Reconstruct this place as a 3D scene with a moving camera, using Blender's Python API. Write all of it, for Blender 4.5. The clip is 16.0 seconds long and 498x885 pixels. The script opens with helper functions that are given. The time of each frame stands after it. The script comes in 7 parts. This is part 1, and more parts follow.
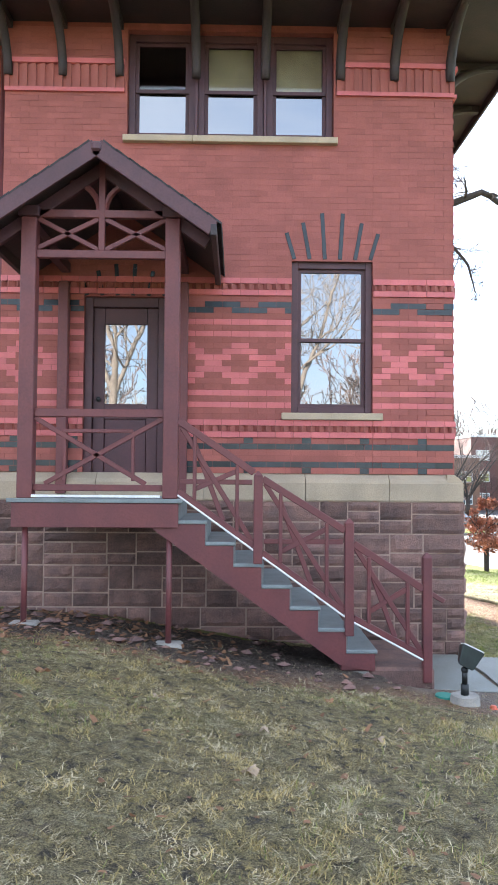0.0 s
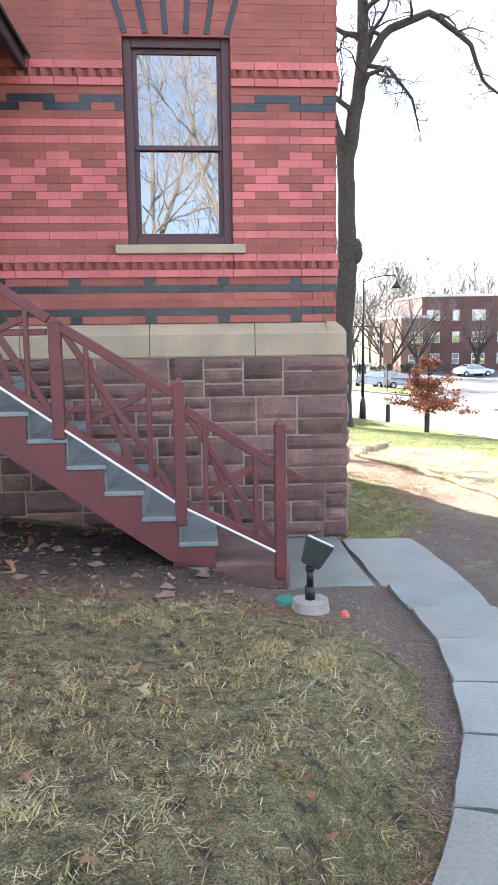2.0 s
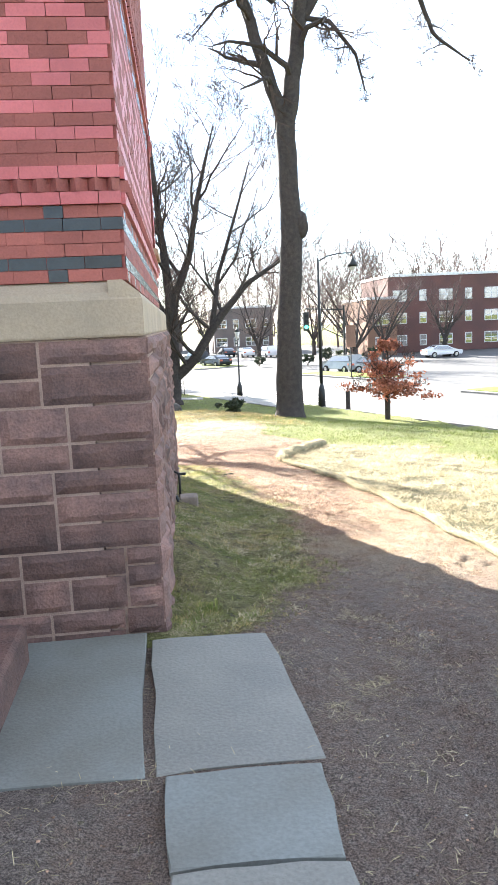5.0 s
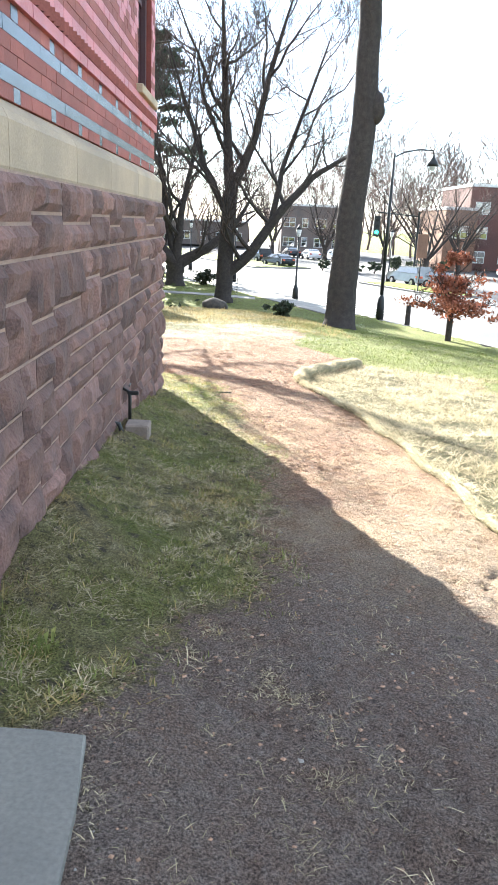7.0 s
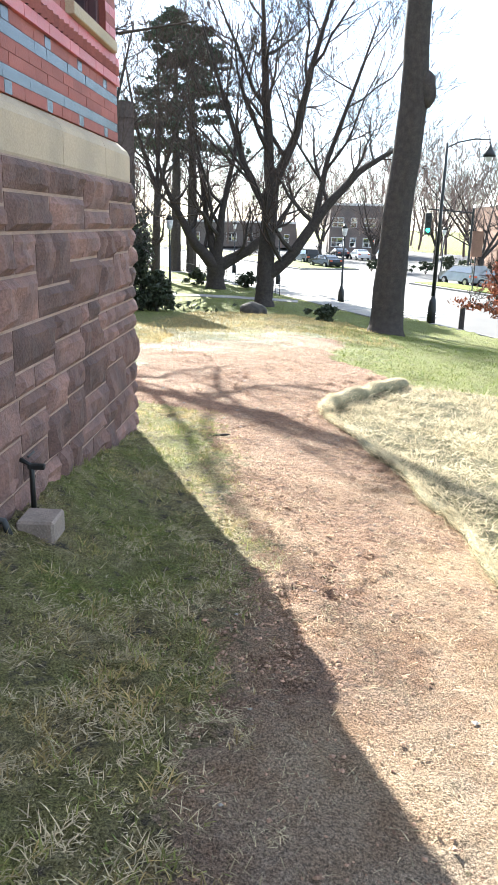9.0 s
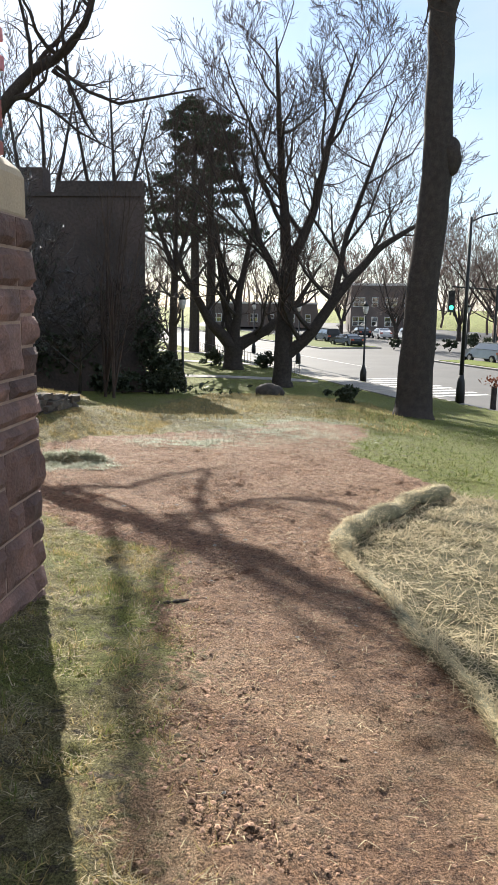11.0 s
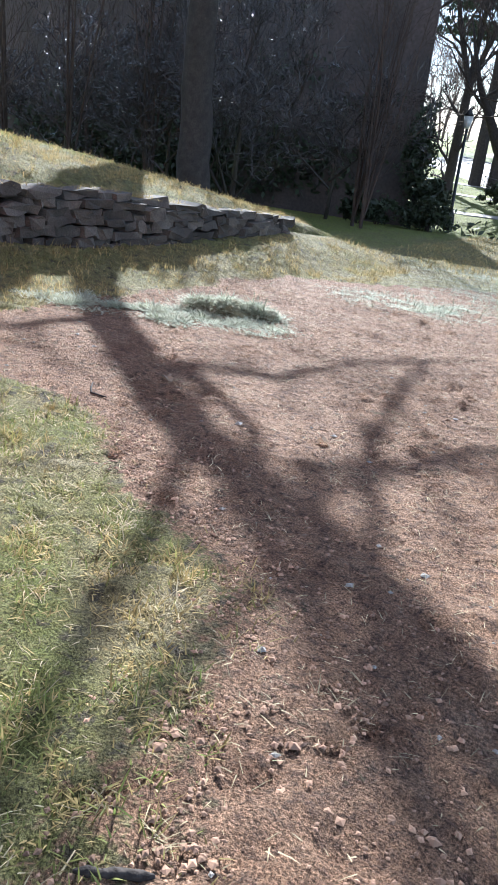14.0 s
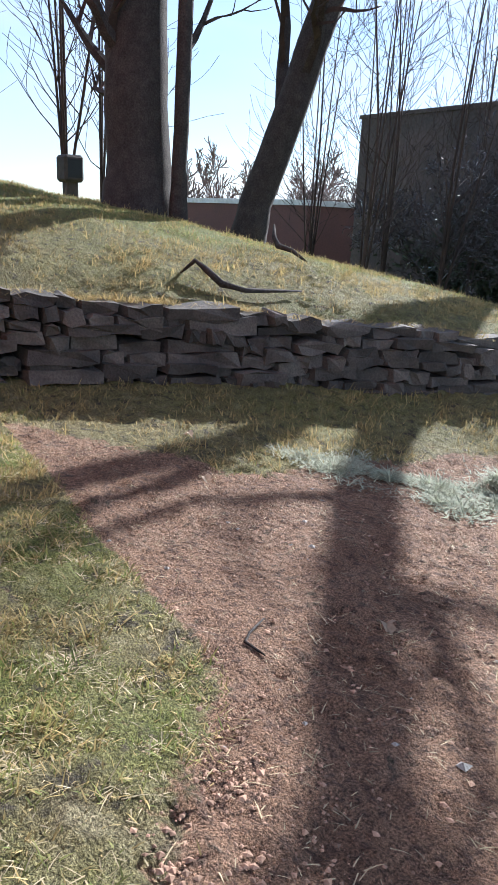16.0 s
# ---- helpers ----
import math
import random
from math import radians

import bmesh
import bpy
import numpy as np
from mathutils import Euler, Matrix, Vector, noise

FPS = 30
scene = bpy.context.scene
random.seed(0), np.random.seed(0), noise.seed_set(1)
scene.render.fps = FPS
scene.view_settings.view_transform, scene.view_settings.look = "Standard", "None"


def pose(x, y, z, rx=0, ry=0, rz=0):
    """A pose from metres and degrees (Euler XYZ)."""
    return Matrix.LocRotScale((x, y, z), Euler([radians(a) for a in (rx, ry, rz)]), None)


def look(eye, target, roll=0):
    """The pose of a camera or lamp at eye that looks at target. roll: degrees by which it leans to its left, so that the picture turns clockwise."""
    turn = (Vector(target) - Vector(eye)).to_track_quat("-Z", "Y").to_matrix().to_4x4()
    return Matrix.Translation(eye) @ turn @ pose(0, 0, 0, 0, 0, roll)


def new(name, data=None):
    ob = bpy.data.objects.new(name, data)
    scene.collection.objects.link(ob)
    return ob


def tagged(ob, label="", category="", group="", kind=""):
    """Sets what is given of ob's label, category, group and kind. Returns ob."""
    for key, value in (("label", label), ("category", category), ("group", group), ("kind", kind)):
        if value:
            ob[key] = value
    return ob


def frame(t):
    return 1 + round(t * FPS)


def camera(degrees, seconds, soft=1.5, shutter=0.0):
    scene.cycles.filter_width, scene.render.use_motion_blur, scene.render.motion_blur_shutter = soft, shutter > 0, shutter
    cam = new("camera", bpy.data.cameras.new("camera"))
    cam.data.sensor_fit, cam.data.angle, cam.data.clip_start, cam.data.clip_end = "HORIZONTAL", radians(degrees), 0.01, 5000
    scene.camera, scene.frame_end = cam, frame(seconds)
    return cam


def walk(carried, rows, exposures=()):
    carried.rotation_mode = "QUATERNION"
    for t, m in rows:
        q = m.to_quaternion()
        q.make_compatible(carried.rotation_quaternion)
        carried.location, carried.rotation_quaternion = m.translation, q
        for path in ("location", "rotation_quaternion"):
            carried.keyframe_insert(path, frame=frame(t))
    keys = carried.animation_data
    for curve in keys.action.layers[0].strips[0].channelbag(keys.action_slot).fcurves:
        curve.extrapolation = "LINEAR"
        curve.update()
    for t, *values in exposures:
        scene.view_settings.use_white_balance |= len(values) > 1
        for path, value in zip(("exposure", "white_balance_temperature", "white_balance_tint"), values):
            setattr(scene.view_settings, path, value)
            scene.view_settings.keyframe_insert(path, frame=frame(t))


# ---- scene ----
cam = camera(36.6, 16.0, soft=1.1)
METRES, EYE, TILT, LEAN, TURN = 17.08, 1.4, 0.0, 0.0, -1.0
ROWS = [
    (0.0, 0.0, 0.0, 0.0, -0.02, 2.17, -0.44),
    (0.5, 0.0123, 0.0226, -0.0013, 4.49, -2.88, 0.91),
    (1.0, 0.0279, 0.0458, -0.0021, -0.57, -2.05, 0.55),
    (1.5, 0.049, 0.0689, -0.0053, -0.98, -4.59, 0.41),
    (2.0, 0.0658, 0.0949, -0.0091, -3.33, -7.98, 0.78),
    (2.5, 0.0813, 0.1199, -0.0106, -3.11, -8.46, 1.27),
    (3.0, 0.0974, 0.147, -0.0128, -3.11, -8.86, 2.66),
    (3.5, 0.1117, 0.174, -0.0143, -5.15, -10.54, 3.47),
    (4.0, 0.1251, 0.1989, -0.0149, -3.06, -10.09, 1.76),
    (4.5, 0.1379, 0.2233, -0.0153, -5.13, -8.12, 3.02),
    (7.0, 0.1991, 0.3683, -0.0287, -0.01, -16.33, -2.54),
    (7.5, 0.2069, 0.4007, -0.0299, 4.11, -16.12, -2.6),
    (8.0, 0.2124, 0.4329, -0.0315, 4.15, -16.26, -2.34),
    (8.5, 0.2183, 0.4672, -0.0335, 3.53, -16.93, -1.63),
    (11.0, 0.2338, 0.6457, -0.0444, 5.36, -10.43, -0.73),
    (11.5, 0.232, 0.6796, -0.0461, 9.37, -10.42, -1.79),
    (12.0, 0.2304, 0.7118, -0.051, 17.2, -16.2, -2.71),
    (12.5, 0.2293, 0.7441, -0.057, 21.07, -23.57, -2.61),
    (13.0, 0.2287, 0.776, -0.0586, 23.37, -24.51, -3.85),
    (13.5, 0.2255, 0.8058, -0.0616, 24.48, -24.13, -5.04),
    (14.0, 0.2206, 0.8349, -0.0637, 25.95, -23.93, -5.14),
    (14.5, 0.2148, 0.8632, -0.0652, 30.53, -24.06, -5.41),
    (15.0, 0.2083, 0.8895, -0.0654, 34.79, -22.19, -3.73),
    (15.5, 0.2018, 0.9143, -0.0667, 43.6, -19.92, -2.79),
    (16.0, 0.1928, 0.9365, -0.0673, 54.44, -16.63, -2.63),
]
walk(cam, [(t, pose(0, 0, EYE, TILT, LEAN, TURN) @ pose(METRES * x, METRES * y, METRES * z, 90 + pitch, roll, yaw)) for t, x, y, z, yaw, pitch, roll in ROWS],
     exposures=[(0.0, 3.08, 6000, 10), (0.7, 3.32, 6050, 11), (1.6, 3.18, 6100, 12), (3.5, 3.05, 6250, 11), (7.0, 2.8, 6050, 7), (8.7, 2.7, 6000, 7), (10.8, 1.4, 6350, 9), (11.5, 1.5, 6100, 9), (12.0, 1.52, 5800, 9), (12.5, 1.75, 5500, 9), (14.5, 1.78, 5350, 9), (16.0, 1.5, 5450, 11)])

# ---- light ----
SUN_AZ, SUN_EL = 21.4, 27.0        # degrees to the left of +y, degrees up
world = bpy.data.worlds.new("sky")
scene.world = world
world.use_nodes = True
wn, wl = world.node_tree.nodes, world.node_tree.links
sky = wn.new("ShaderNodeTexSky")
sky.sky_type, sky.sun_disc = "NISHITA", False
sky.sun_elevation, sky.sun_rotation = radians(SUN_EL), radians(-SUN_AZ)
sky.air_density, sky.dust_density, sky.ozone_density = 1.0, 0.3, 3.0
# thin high cloud
wc = wn.new("ShaderNodeTexCoord")
wmap = wn.new("ShaderNodeMapping")
wmap.inputs["Scale"].default_value = (1.6, 1.6, 5.0)
wnoise = wn.new("ShaderNodeTexNoise")
wnoise.inputs["Scale"].default_value, wnoise.inputs["Detail"].default_value = 1.7, 6.0
wramp = wn.new("ShaderNodeMapRange")
wramp.inputs["From Min"].default_value, wramp.inputs["From Max"].default_value = 0.35, 0.75
wramp.inputs["To Min"].default_value, wramp.inputs["To Max"].default_value = 0.25, 0.85
wmix = wn.new("ShaderNodeMix")
wmix.data_type = "RGBA"
wmix.inputs["B"].default_value = (5.6, 5.9, 6.3, 1)
wl.new(wc.outputs["Generated"], wmap.inputs["Vector"])
wl.new(wmap.outputs["Vector"], wnoise.inputs["Vector"])
wl.new(wnoise.outputs["Fac"], wramp.inputs["Value"])
wl.new(wramp.outputs["Result"], wmix.inputs["Factor"])
wl.new(sky.outputs[0], wmix.inputs["A"])
back = wn["Background"]
back.inputs["Strength"].default_value = 0.064
wl.new(wmix.outputs["Result"], back.inputs[0])
sun = new("sun", bpy.data.lights.new("sun", "SUN"))
sun.data.energy, sun.data.angle, sun.data.color = 4.9, radians(0.45), (1.0, 0.92, 0.8)
az = radians(SUN_AZ)
sun.matrix_world = look((-math.sin(az) * 50, math.cos(az) * 50, 50 * math.tan(radians(SUN_EL))), (0, 0, 0))


# ---- materials ----
def surface(name, base, other=None, rough=0.8, scale=8.0, fine=60.0, bump=0.3, spread=0.25, vary=0.0, metal=0.0, spec=0.5, thin=0.0):
    """Two colours mixed by a coarse noise, darkened and lightened by a fine one; vary: how far single pieces differ."""
    m = bpy.data.materials.new(name)
    m.use_nodes = True
    n, l = m.node_tree.nodes, m.node_tree.links
    b = n["Principled BSDF"]
    geo = n.new("ShaderNodeNewGeometry")
    coarse = n.new("ShaderNodeTexNoise")
    coarse.inputs["Scale"].default_value, coarse.inputs["Detail"].default_value = scale, 4.0
    grain = n.new("ShaderNodeTexNoise")
    grain.inputs["Scale"].default_value, grain.inputs["Detail"].default_value = fine, 3.0
    l.new(geo.outputs["Position"], coarse.inputs["Vector"])
    l.new(geo.outputs["Position"], grain.inputs["Vector"])
    ramp = n.new("ShaderNodeMapRange")
    ramp.inputs["From Min"].default_value, ramp.inputs["From Max"].default_value = 0.35, 0.65
    l.new(coarse.outputs["Fac"], ramp.inputs["Value"])
    mix = n.new("ShaderNodeMix")
    mix.data_type = "RGBA"
    mix.inputs["A"].default_value = (*base, 1)
    mix.inputs["B"].default_value = (*(other or [c * 0.75 for c in base]), 1)
    l.new(ramp.outputs["Result"], mix.inputs["Factor"])
    val = n.new("ShaderNodeMapRange")
    val.inputs["From Min"].default_value, val.inputs["From Max"].default_value = 0.25, 0.75
    val.inputs["To Min"].default_value, val.inputs["To Max"].default_value = 1 - spread, 1 + spread
    l.new(grain.outputs["Fac"], val.inputs["Value"])
    hsv = n.new("ShaderNodeHueSaturation")
    l.new(mix.outputs["Result"], hsv.inputs["Color"])
    if vary:
        info = n.new("ShaderNodeObjectInfo")
        add = n.new("ShaderNodeMath")
        add.operation = "ADD"
        l.new(info.outputs["Random"], add.inputs[0])
        l.new(geo.outputs["Random Per Island"], add.inputs[1])
        frac = n.new("ShaderNodeMath")
        frac.operation = "FRACT"
        l.new(add.outputs[0], frac.inputs[0])
        piece = n.new("ShaderNodeMapRange")
        piece.inputs["To Min"].default_value, piece.inputs["To Max"].default_value = 1 - vary, 1 + vary
        l.new(frac.outputs[0], piece.inputs["Value"])
        mul = n.new("ShaderNodeMath")
        mul.operation = "MULTIPLY"
        l.new(val.outputs["Result"], mul.inputs[0])
        l.new(piece.outputs["Result"], mul.inputs[1])
        l.new(mul.outputs[0], hsv.inputs["Value"])
    else:
        l.new(val.outputs["Result"], hsv.inputs["Value"])
    l.new(hsv.outputs["Color"], b.inputs["Base Color"])
    b.inputs["Roughness"].default_value, b.inputs["Metallic"].default_value = rough, metal
    b.inputs["Specular IOR Level"].default_value = spec
    if bump:
        bp = n.new("ShaderNodeBump")
        bp.inputs["Strength"].default_value, bp.inputs["Distance"].default_value = bump, 0.01
        l.new(grain.outputs["Fac"], bp.inputs["Height"])
        l.new(bp.outputs["Normal"], b.inputs["Normal"])
    if thin:
        # light shines through thin leaves
        tr = n.new("ShaderNodeBsdfTranslucent")
        l.new(hsv.outputs["Color"], tr.inputs["Color"])
        ms = n.new("ShaderNodeMixShader")
        ms.inputs[0].default_value = thin
        l.new(b.outputs[0], ms.inputs[1])
        l.new(tr.outputs[0], ms.inputs[2])
        l.new(ms.outputs[0], n["Material Output"].inputs["Surface"])
    return m


def glass(name, tint=(0.01, 0.012, 0.014)):
    """A window pane in front of a dark room: dark body, mirror coat, slightly wavy."""
    m = bpy.data.materials.new(name)
    m.use_nodes = True
    n, l = m.node_tree.nodes, m.node_tree.links
    b = n["Principled BSDF"]
    b.inputs["Base Color"].default_value = (*tint, 1)
    b.inputs["Roughness"].default_value = 0.02
    b.inputs["IOR"].default_value = 2.4
    b.inputs["Coat Weight"].default_value, b.inputs["Coat Roughness"].default_value, b.inputs["Coat IOR"].default_value = 1.0, 0.01, 1.9
    w = n.new("ShaderNodeTexNoise")
    w.inputs["Scale"].default_value = 2.2
    g = n.new("ShaderNodeNewGeometry")
    l.new(g.outputs["Position"], w.inputs["Vector"])
    bp = n.new("ShaderNodeBump")
    bp.inputs["Strength"].default_value, bp.inputs["Distance"].default_value = 0.035, 0.02
    l.new(w.outputs["Fac"], bp.inputs["Height"])
    l.new(bp.outputs["Normal"], b.inputs["Normal"])
    l.new(bp.outputs["Normal"], b.inputs["Coat Normal"])
    return m


def lamp_material(name, colour, strength):
    m = bpy.data.materials.new(name)
    m.use_nodes = True
    b = m.node_tree.nodes["Principled BSDF"]
    b.inputs["Base Color"].default_value = (*colour, 1)
    b.inputs["Emission Color"].default_value = (*colour, 1)
    b.inputs["Emission Strength"].default_value = strength
    return m


RED = surface("red_brick", (0.325, 0.098, 0.078), (0.275, 0.083, 0.066), 0.75, 3.0, 90, 0.35, 0.12, 0.09)
ORANGE = surface("orange_brick", (0.35, 0.105, 0.08), (0.29, 0.085, 0.065), 0.7, 3.0, 90, 0.35, 0.12, 0.16)
PINK = surface("painted_pink_brick", (0.57, 0.145, 0.145), (0.49, 0.115, 0.115), 0.45, 3.0, 90, 0.25, 0.08, 0.10)
BLACK = surface("glazed_dark_brick", (0.014, 0.021, 0.027), (0.024, 0.034, 0.042), 0.22, 4.0, 70, 0.1, 0.15, 0.3)
MORTAR = surface("red_mortar", (0.29, 0.08, 0.065), None, 0.9, 6, 120, 0.4, 0.15)
STONE = surface("brownstone", (0.215, 0.120, 0.097), (0.125, 0.077, 0.068), 0.85, 5.0, 70, 0.8, 0.28, 0.36)
JOINT = surface("pale_stone_mortar", (0.40, 0.28, 0.22), (0.31, 0.22, 0.18), 0.95, 9, 140, 0.5, 0.2)
SILL = surface("buff_limestone", (0.46, 0.36, 0.25), (0.37, 0.295, 0.21), 0.8, 2.5, 80, 0.3, 0.12, 0.08)
PAINT = surface("maroon_paint", (0.15, 0.042, 0.042), (0.12, 0.035, 0.038), 0.5, 4.0, 50, 0.15, 0.12)
PAINT2 = surface("dark_plum_paint", (0.085, 0.033, 0.04), (0.065, 0.027, 0.033), 0.5, 4.0, 50, 0.15, 0.12)
DARKWOOD = surface("dark_eave_wood", (0.045, 0.03, 0.032), (0.03, 0.024, 0.028), 0.6, 5.0, 60, 0.3, 0.2)
TREAD = surface("grey_painted_tread", (0.20, 0.225, 0.225), (0.16, 0.18, 0.18), 0.6, 6.0, 90, 0.2, 0.12)
WHITE = surface("white_edge_paint", (0.8, 0.8, 0.78), (0.7, 0.7, 0.7), 0.5, 9, 90, 0.1, 0.08)
SHINGLE = surface("dark_roof_shingle", (0.045, 0.042, 0.045), (0.03, 0.03, 0.033), 0.85, 6, 90, 0.6, 0.3, 0.2)
FLAG = surface("bluestone", (0.208, 0.22, 0.205), (0.172, 0.172, 0.15), 0.6, 2.2, 60, 0.3, 0.14, 0.2)
BARK = surface("grey_brown_bark", (0.07, 0.06, 0.054), (0.048, 0.042, 0.039), 0.95, 7, 45, 1.0, 0.4, spec=0.15)
TWIG = surface("twig_bark", (0.085, 0.062, 0.05), (0.055, 0.042, 0.036), 0.9, 4, 40, 0.0, 0.2, 0.25, spec=0.15)
# paler than near twigs: the haze of distance is mixed into this colour
FARWOOD = surface("hazed_far_twigs", (0.20, 0.135, 0.11), (0.13, 0.10, 0.085), 0.95, 0.15, 6, 0.0, 0.2, 0.3)
GLASS = glass("window_glass")
CLEAR = bpy.data.materials.new("clear_glass")
CLEAR.use_nodes = True
CLEAR.node_tree.nodes["Principled BSDF"].inputs["Transmission Weight"].default_value = 1.0
CLEAR.node_tree.nodes["Principled BSDF"].inputs["Roughness"].default_value = 0.0
BLIND = surface("cream_blind", (0.62, 0.56, 0.36), None, 0.9, 3, 40, 0.1, 0.05)
IRON = surface("black_iron", (0.012, 0.014, 0.014), None, 0.45, 9, 80, 0.1, 0.2)
GREENIRON = surface("dark_green_lamp", (0.018, 0.028, 0.024), (0.013, 0.02, 0.018), 0.4, 9, 80, 0.1, 0.2)
CONCRETE = surface("concrete", (0.36, 0.33, 0.29), (0.28, 0.26, 0.23), 0.9, 12, 110, 0.6, 0.2)
BLOCK = surface("weathered_tan_stone", (0.29, 0.23, 0.19), (0.22, 0.175, 0.145), 0.9, 9, 90, 0.5, 0.2)
FIELDSTONE = surface("dark_fieldstone", (0.125, 0.108, 0.09), (0.06, 0.053, 0.047), 0.9, 4, 60, 0.9, 0.3, 0.4)
STRAW = surface("dry_straw", (0.60, 0.51, 0.33), (0.42, 0.35, 0.21), 0.85, 2, 40, 0.0, 0.15, 0.35, thin=0.25, spec=0.2)
NET = surface("pale_green_matting", (0.44, 0.45, 0.33), (0.30, 0.32, 0.22), 0.8, 2, 40, 0.0, 0.15, 0.35, thin=0.3)
ROLL = surface("netted_straw", (0.27, 0.24, 0.14), (0.17, 0.16, 0.095), 0.9, 9, 60, 0.8, 0.35)
# bark lightened so the mirrored trees look sunlit; the sunlight is in the colour
PALEBARK = surface("sunlit_pale_bark", (0.24, 0.2, 0.165), (0.17, 0.14, 0.115), 0.9, 5, 40, 0.3, 0.25)
GLINT = surface("smooth_twig", (0.055, 0.045, 0.04), (0.04, 0.033, 0.03), 0.2, 5, 40, 0.0, 0.2, 0.3)
FLAG2 = surface("brown_grey_flagstone", (0.205, 0.198, 0.172), (0.175, 0.17, 0.15), 0.6, 2.6, 60, 0.3, 0.16, 0.15)
LEAF = surface("dead_oak_leaf", (0.30, 0.155, 0.08), (0.20, 0.10, 0.055), 0.7, 9, 80, 0.0, 0.2, 0.35, thin=0.3)
PALELEAF = surface("pale_dead_leaf", (0.55, 0.42, 0.30), (0.42, 0.31, 0.21), 0.7, 9, 80, 0.0, 0.2, 0.2, thin=0.3)
RUSTLEAF = surface("rust_leaf", (0.34, 0.13, 0.075), (0.24, 0.085, 0.05), 0.75, 5, 50, 0.0, 0.2, 0.35, thin=0.35)
NEEDLE = surface("pine_needle", (0.035, 0.055, 0.032), (0.05, 0.065, 0.035), 0.8, 2, 30, 0.0, 0.2, 0.3)
BUSH = surface("dark_shrub_leaf", (0.03, 0.045, 0.022), (0.05, 0.06, 0.03), 0.6, 3, 40, 0.0, 0.2, 0.4, thin=0.2)
BLADE_DRY = surface("dry_grass_blade", (0.52, 0.40, 0.175), (0.32, 0.25, 0.108), 0.8, 7.0, 30, 0.0, 0.1, 0.45, thin=0.4, spec=0.2)
BLADE_GREEN = surface("green_grass_blade", (0.20, 0.25, 0.07), (0.36, 0.34, 0.12), 0.7, 6.0, 30, 0.0, 0.1, 0.4, thin=0.45, spec=0.2)
BLADE_LAWN = surface("lawn_grass_blade", (0.13, 0.18, 0.03), (0.19, 0.21, 0.05), 0.7, 1.5, 30, 0.0, 0.1, 0.35, thin=0.3, spec=0.2)
ASPHALT = surface("asphalt", (0.085, 0.083, 0.082), (0.065, 0.064, 0.064), 0.75, 0.4, 30, 0.3, 0.15)
LINE = surface("road_paint", (0.6, 0.6, 0.58), None, 0.7, 3, 40, 0.0, 0.15)
KERB = surface("kerb_concrete", (0.33, 0.31, 0.28), None, 0.9, 3, 40, 0.3, 0.15)
FARBRICK = surface("far_brown_brick", (0.13, 0.06, 0.05), (0.10, 0.05, 0.045), 0.85, 0.5, 8, 0.0, 0.15)
FARGREY = surface("far_weathered_wall", (0.17, 0.14, 0.125), (0.13, 0.11, 0.1), 0.85, 0.5, 8, 0.0, 0.15)
FARTAN = surface("far_tan_brick", (0.25, 0.14, 0.09), (0.19, 0.11, 0.075), 0.85, 0.5, 8, 0.0, 0.15)
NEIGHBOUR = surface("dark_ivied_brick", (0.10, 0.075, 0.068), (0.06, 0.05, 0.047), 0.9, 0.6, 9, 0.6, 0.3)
TRIMWHITE = surface("white_trim", (0.7, 0.7, 0.68), None, 0.6, 3, 40, 0.0, 0.1)
FARGLASS = glass("far_glass", (0.03, 0.035, 0.04))
TYRE = surface("tyre", (0.015, 0.015, 0.015), None, 0.8, 9, 60, 0.1, 0.1)
CARWHITE = surface("white_car_paint", (0.7, 0.7, 0.7), (0.68, 0.68, 0.69), 0.2, 1, 30, 0.0, 0.02)
CARGREY = surface("silver_car_paint", (0.32, 0.33, 0.33), None, 0.2, 1, 30, 0.0, 0.02, metal=0.4)
CARDARK = surface("dark_car_paint", (0.02, 0.022, 0.026), None, 0.2, 1, 30, 0.0, 0.02)
CHROME = surface("alloy", (0.5, 0.5, 0.5), None, 0.25, 9, 60, 0.0, 0.05, metal=0.9)
GREENPLASTIC = surface("green_plastic", (0.025, 0.22, 0.165), None, 0.5, 9, 60, 0.1, 0.1)
ORANGEPLASTIC = surface("orange_plastic", (0.6, 0.11, 0.05), None, 0.5, 9, 60, 0.1, 0.1)
MILK = surface("milk_glass", (0.75, 0.74, 0.7), None, 0.3, 9, 60, 0.0, 0.03)
GREENLIGHT = lamp_material("green_signal", (0.05, 0.8, 0.45), 2.0)
CLOD = surface("soil_clod", (0.24, 0.146, 0.098), (0.40, 0.248, 0.162), 0.95, 8, 60, 0.0, 0.25, 0.4)


# ---- building helpers ----
def box(bm, x0, x1, y0, y1, z0, z1):
    v = [bm.verts.new(p) for p in ((x0, y0, z0), (x1, y0, z0), (x1, y1, z0), (x0, y1, z0), (x0, y0, z1), (x1, y0, z1), (x1, y1, z1), (x0, y1, z1))]
    for f in ((3, 2, 1, 0), (4, 5, 6, 7), (0, 1, 5, 4), (1, 2, 6, 5), (2, 3, 7, 6), (3, 0, 4, 7)):
        bm.faces.new([v[i] for i in f])


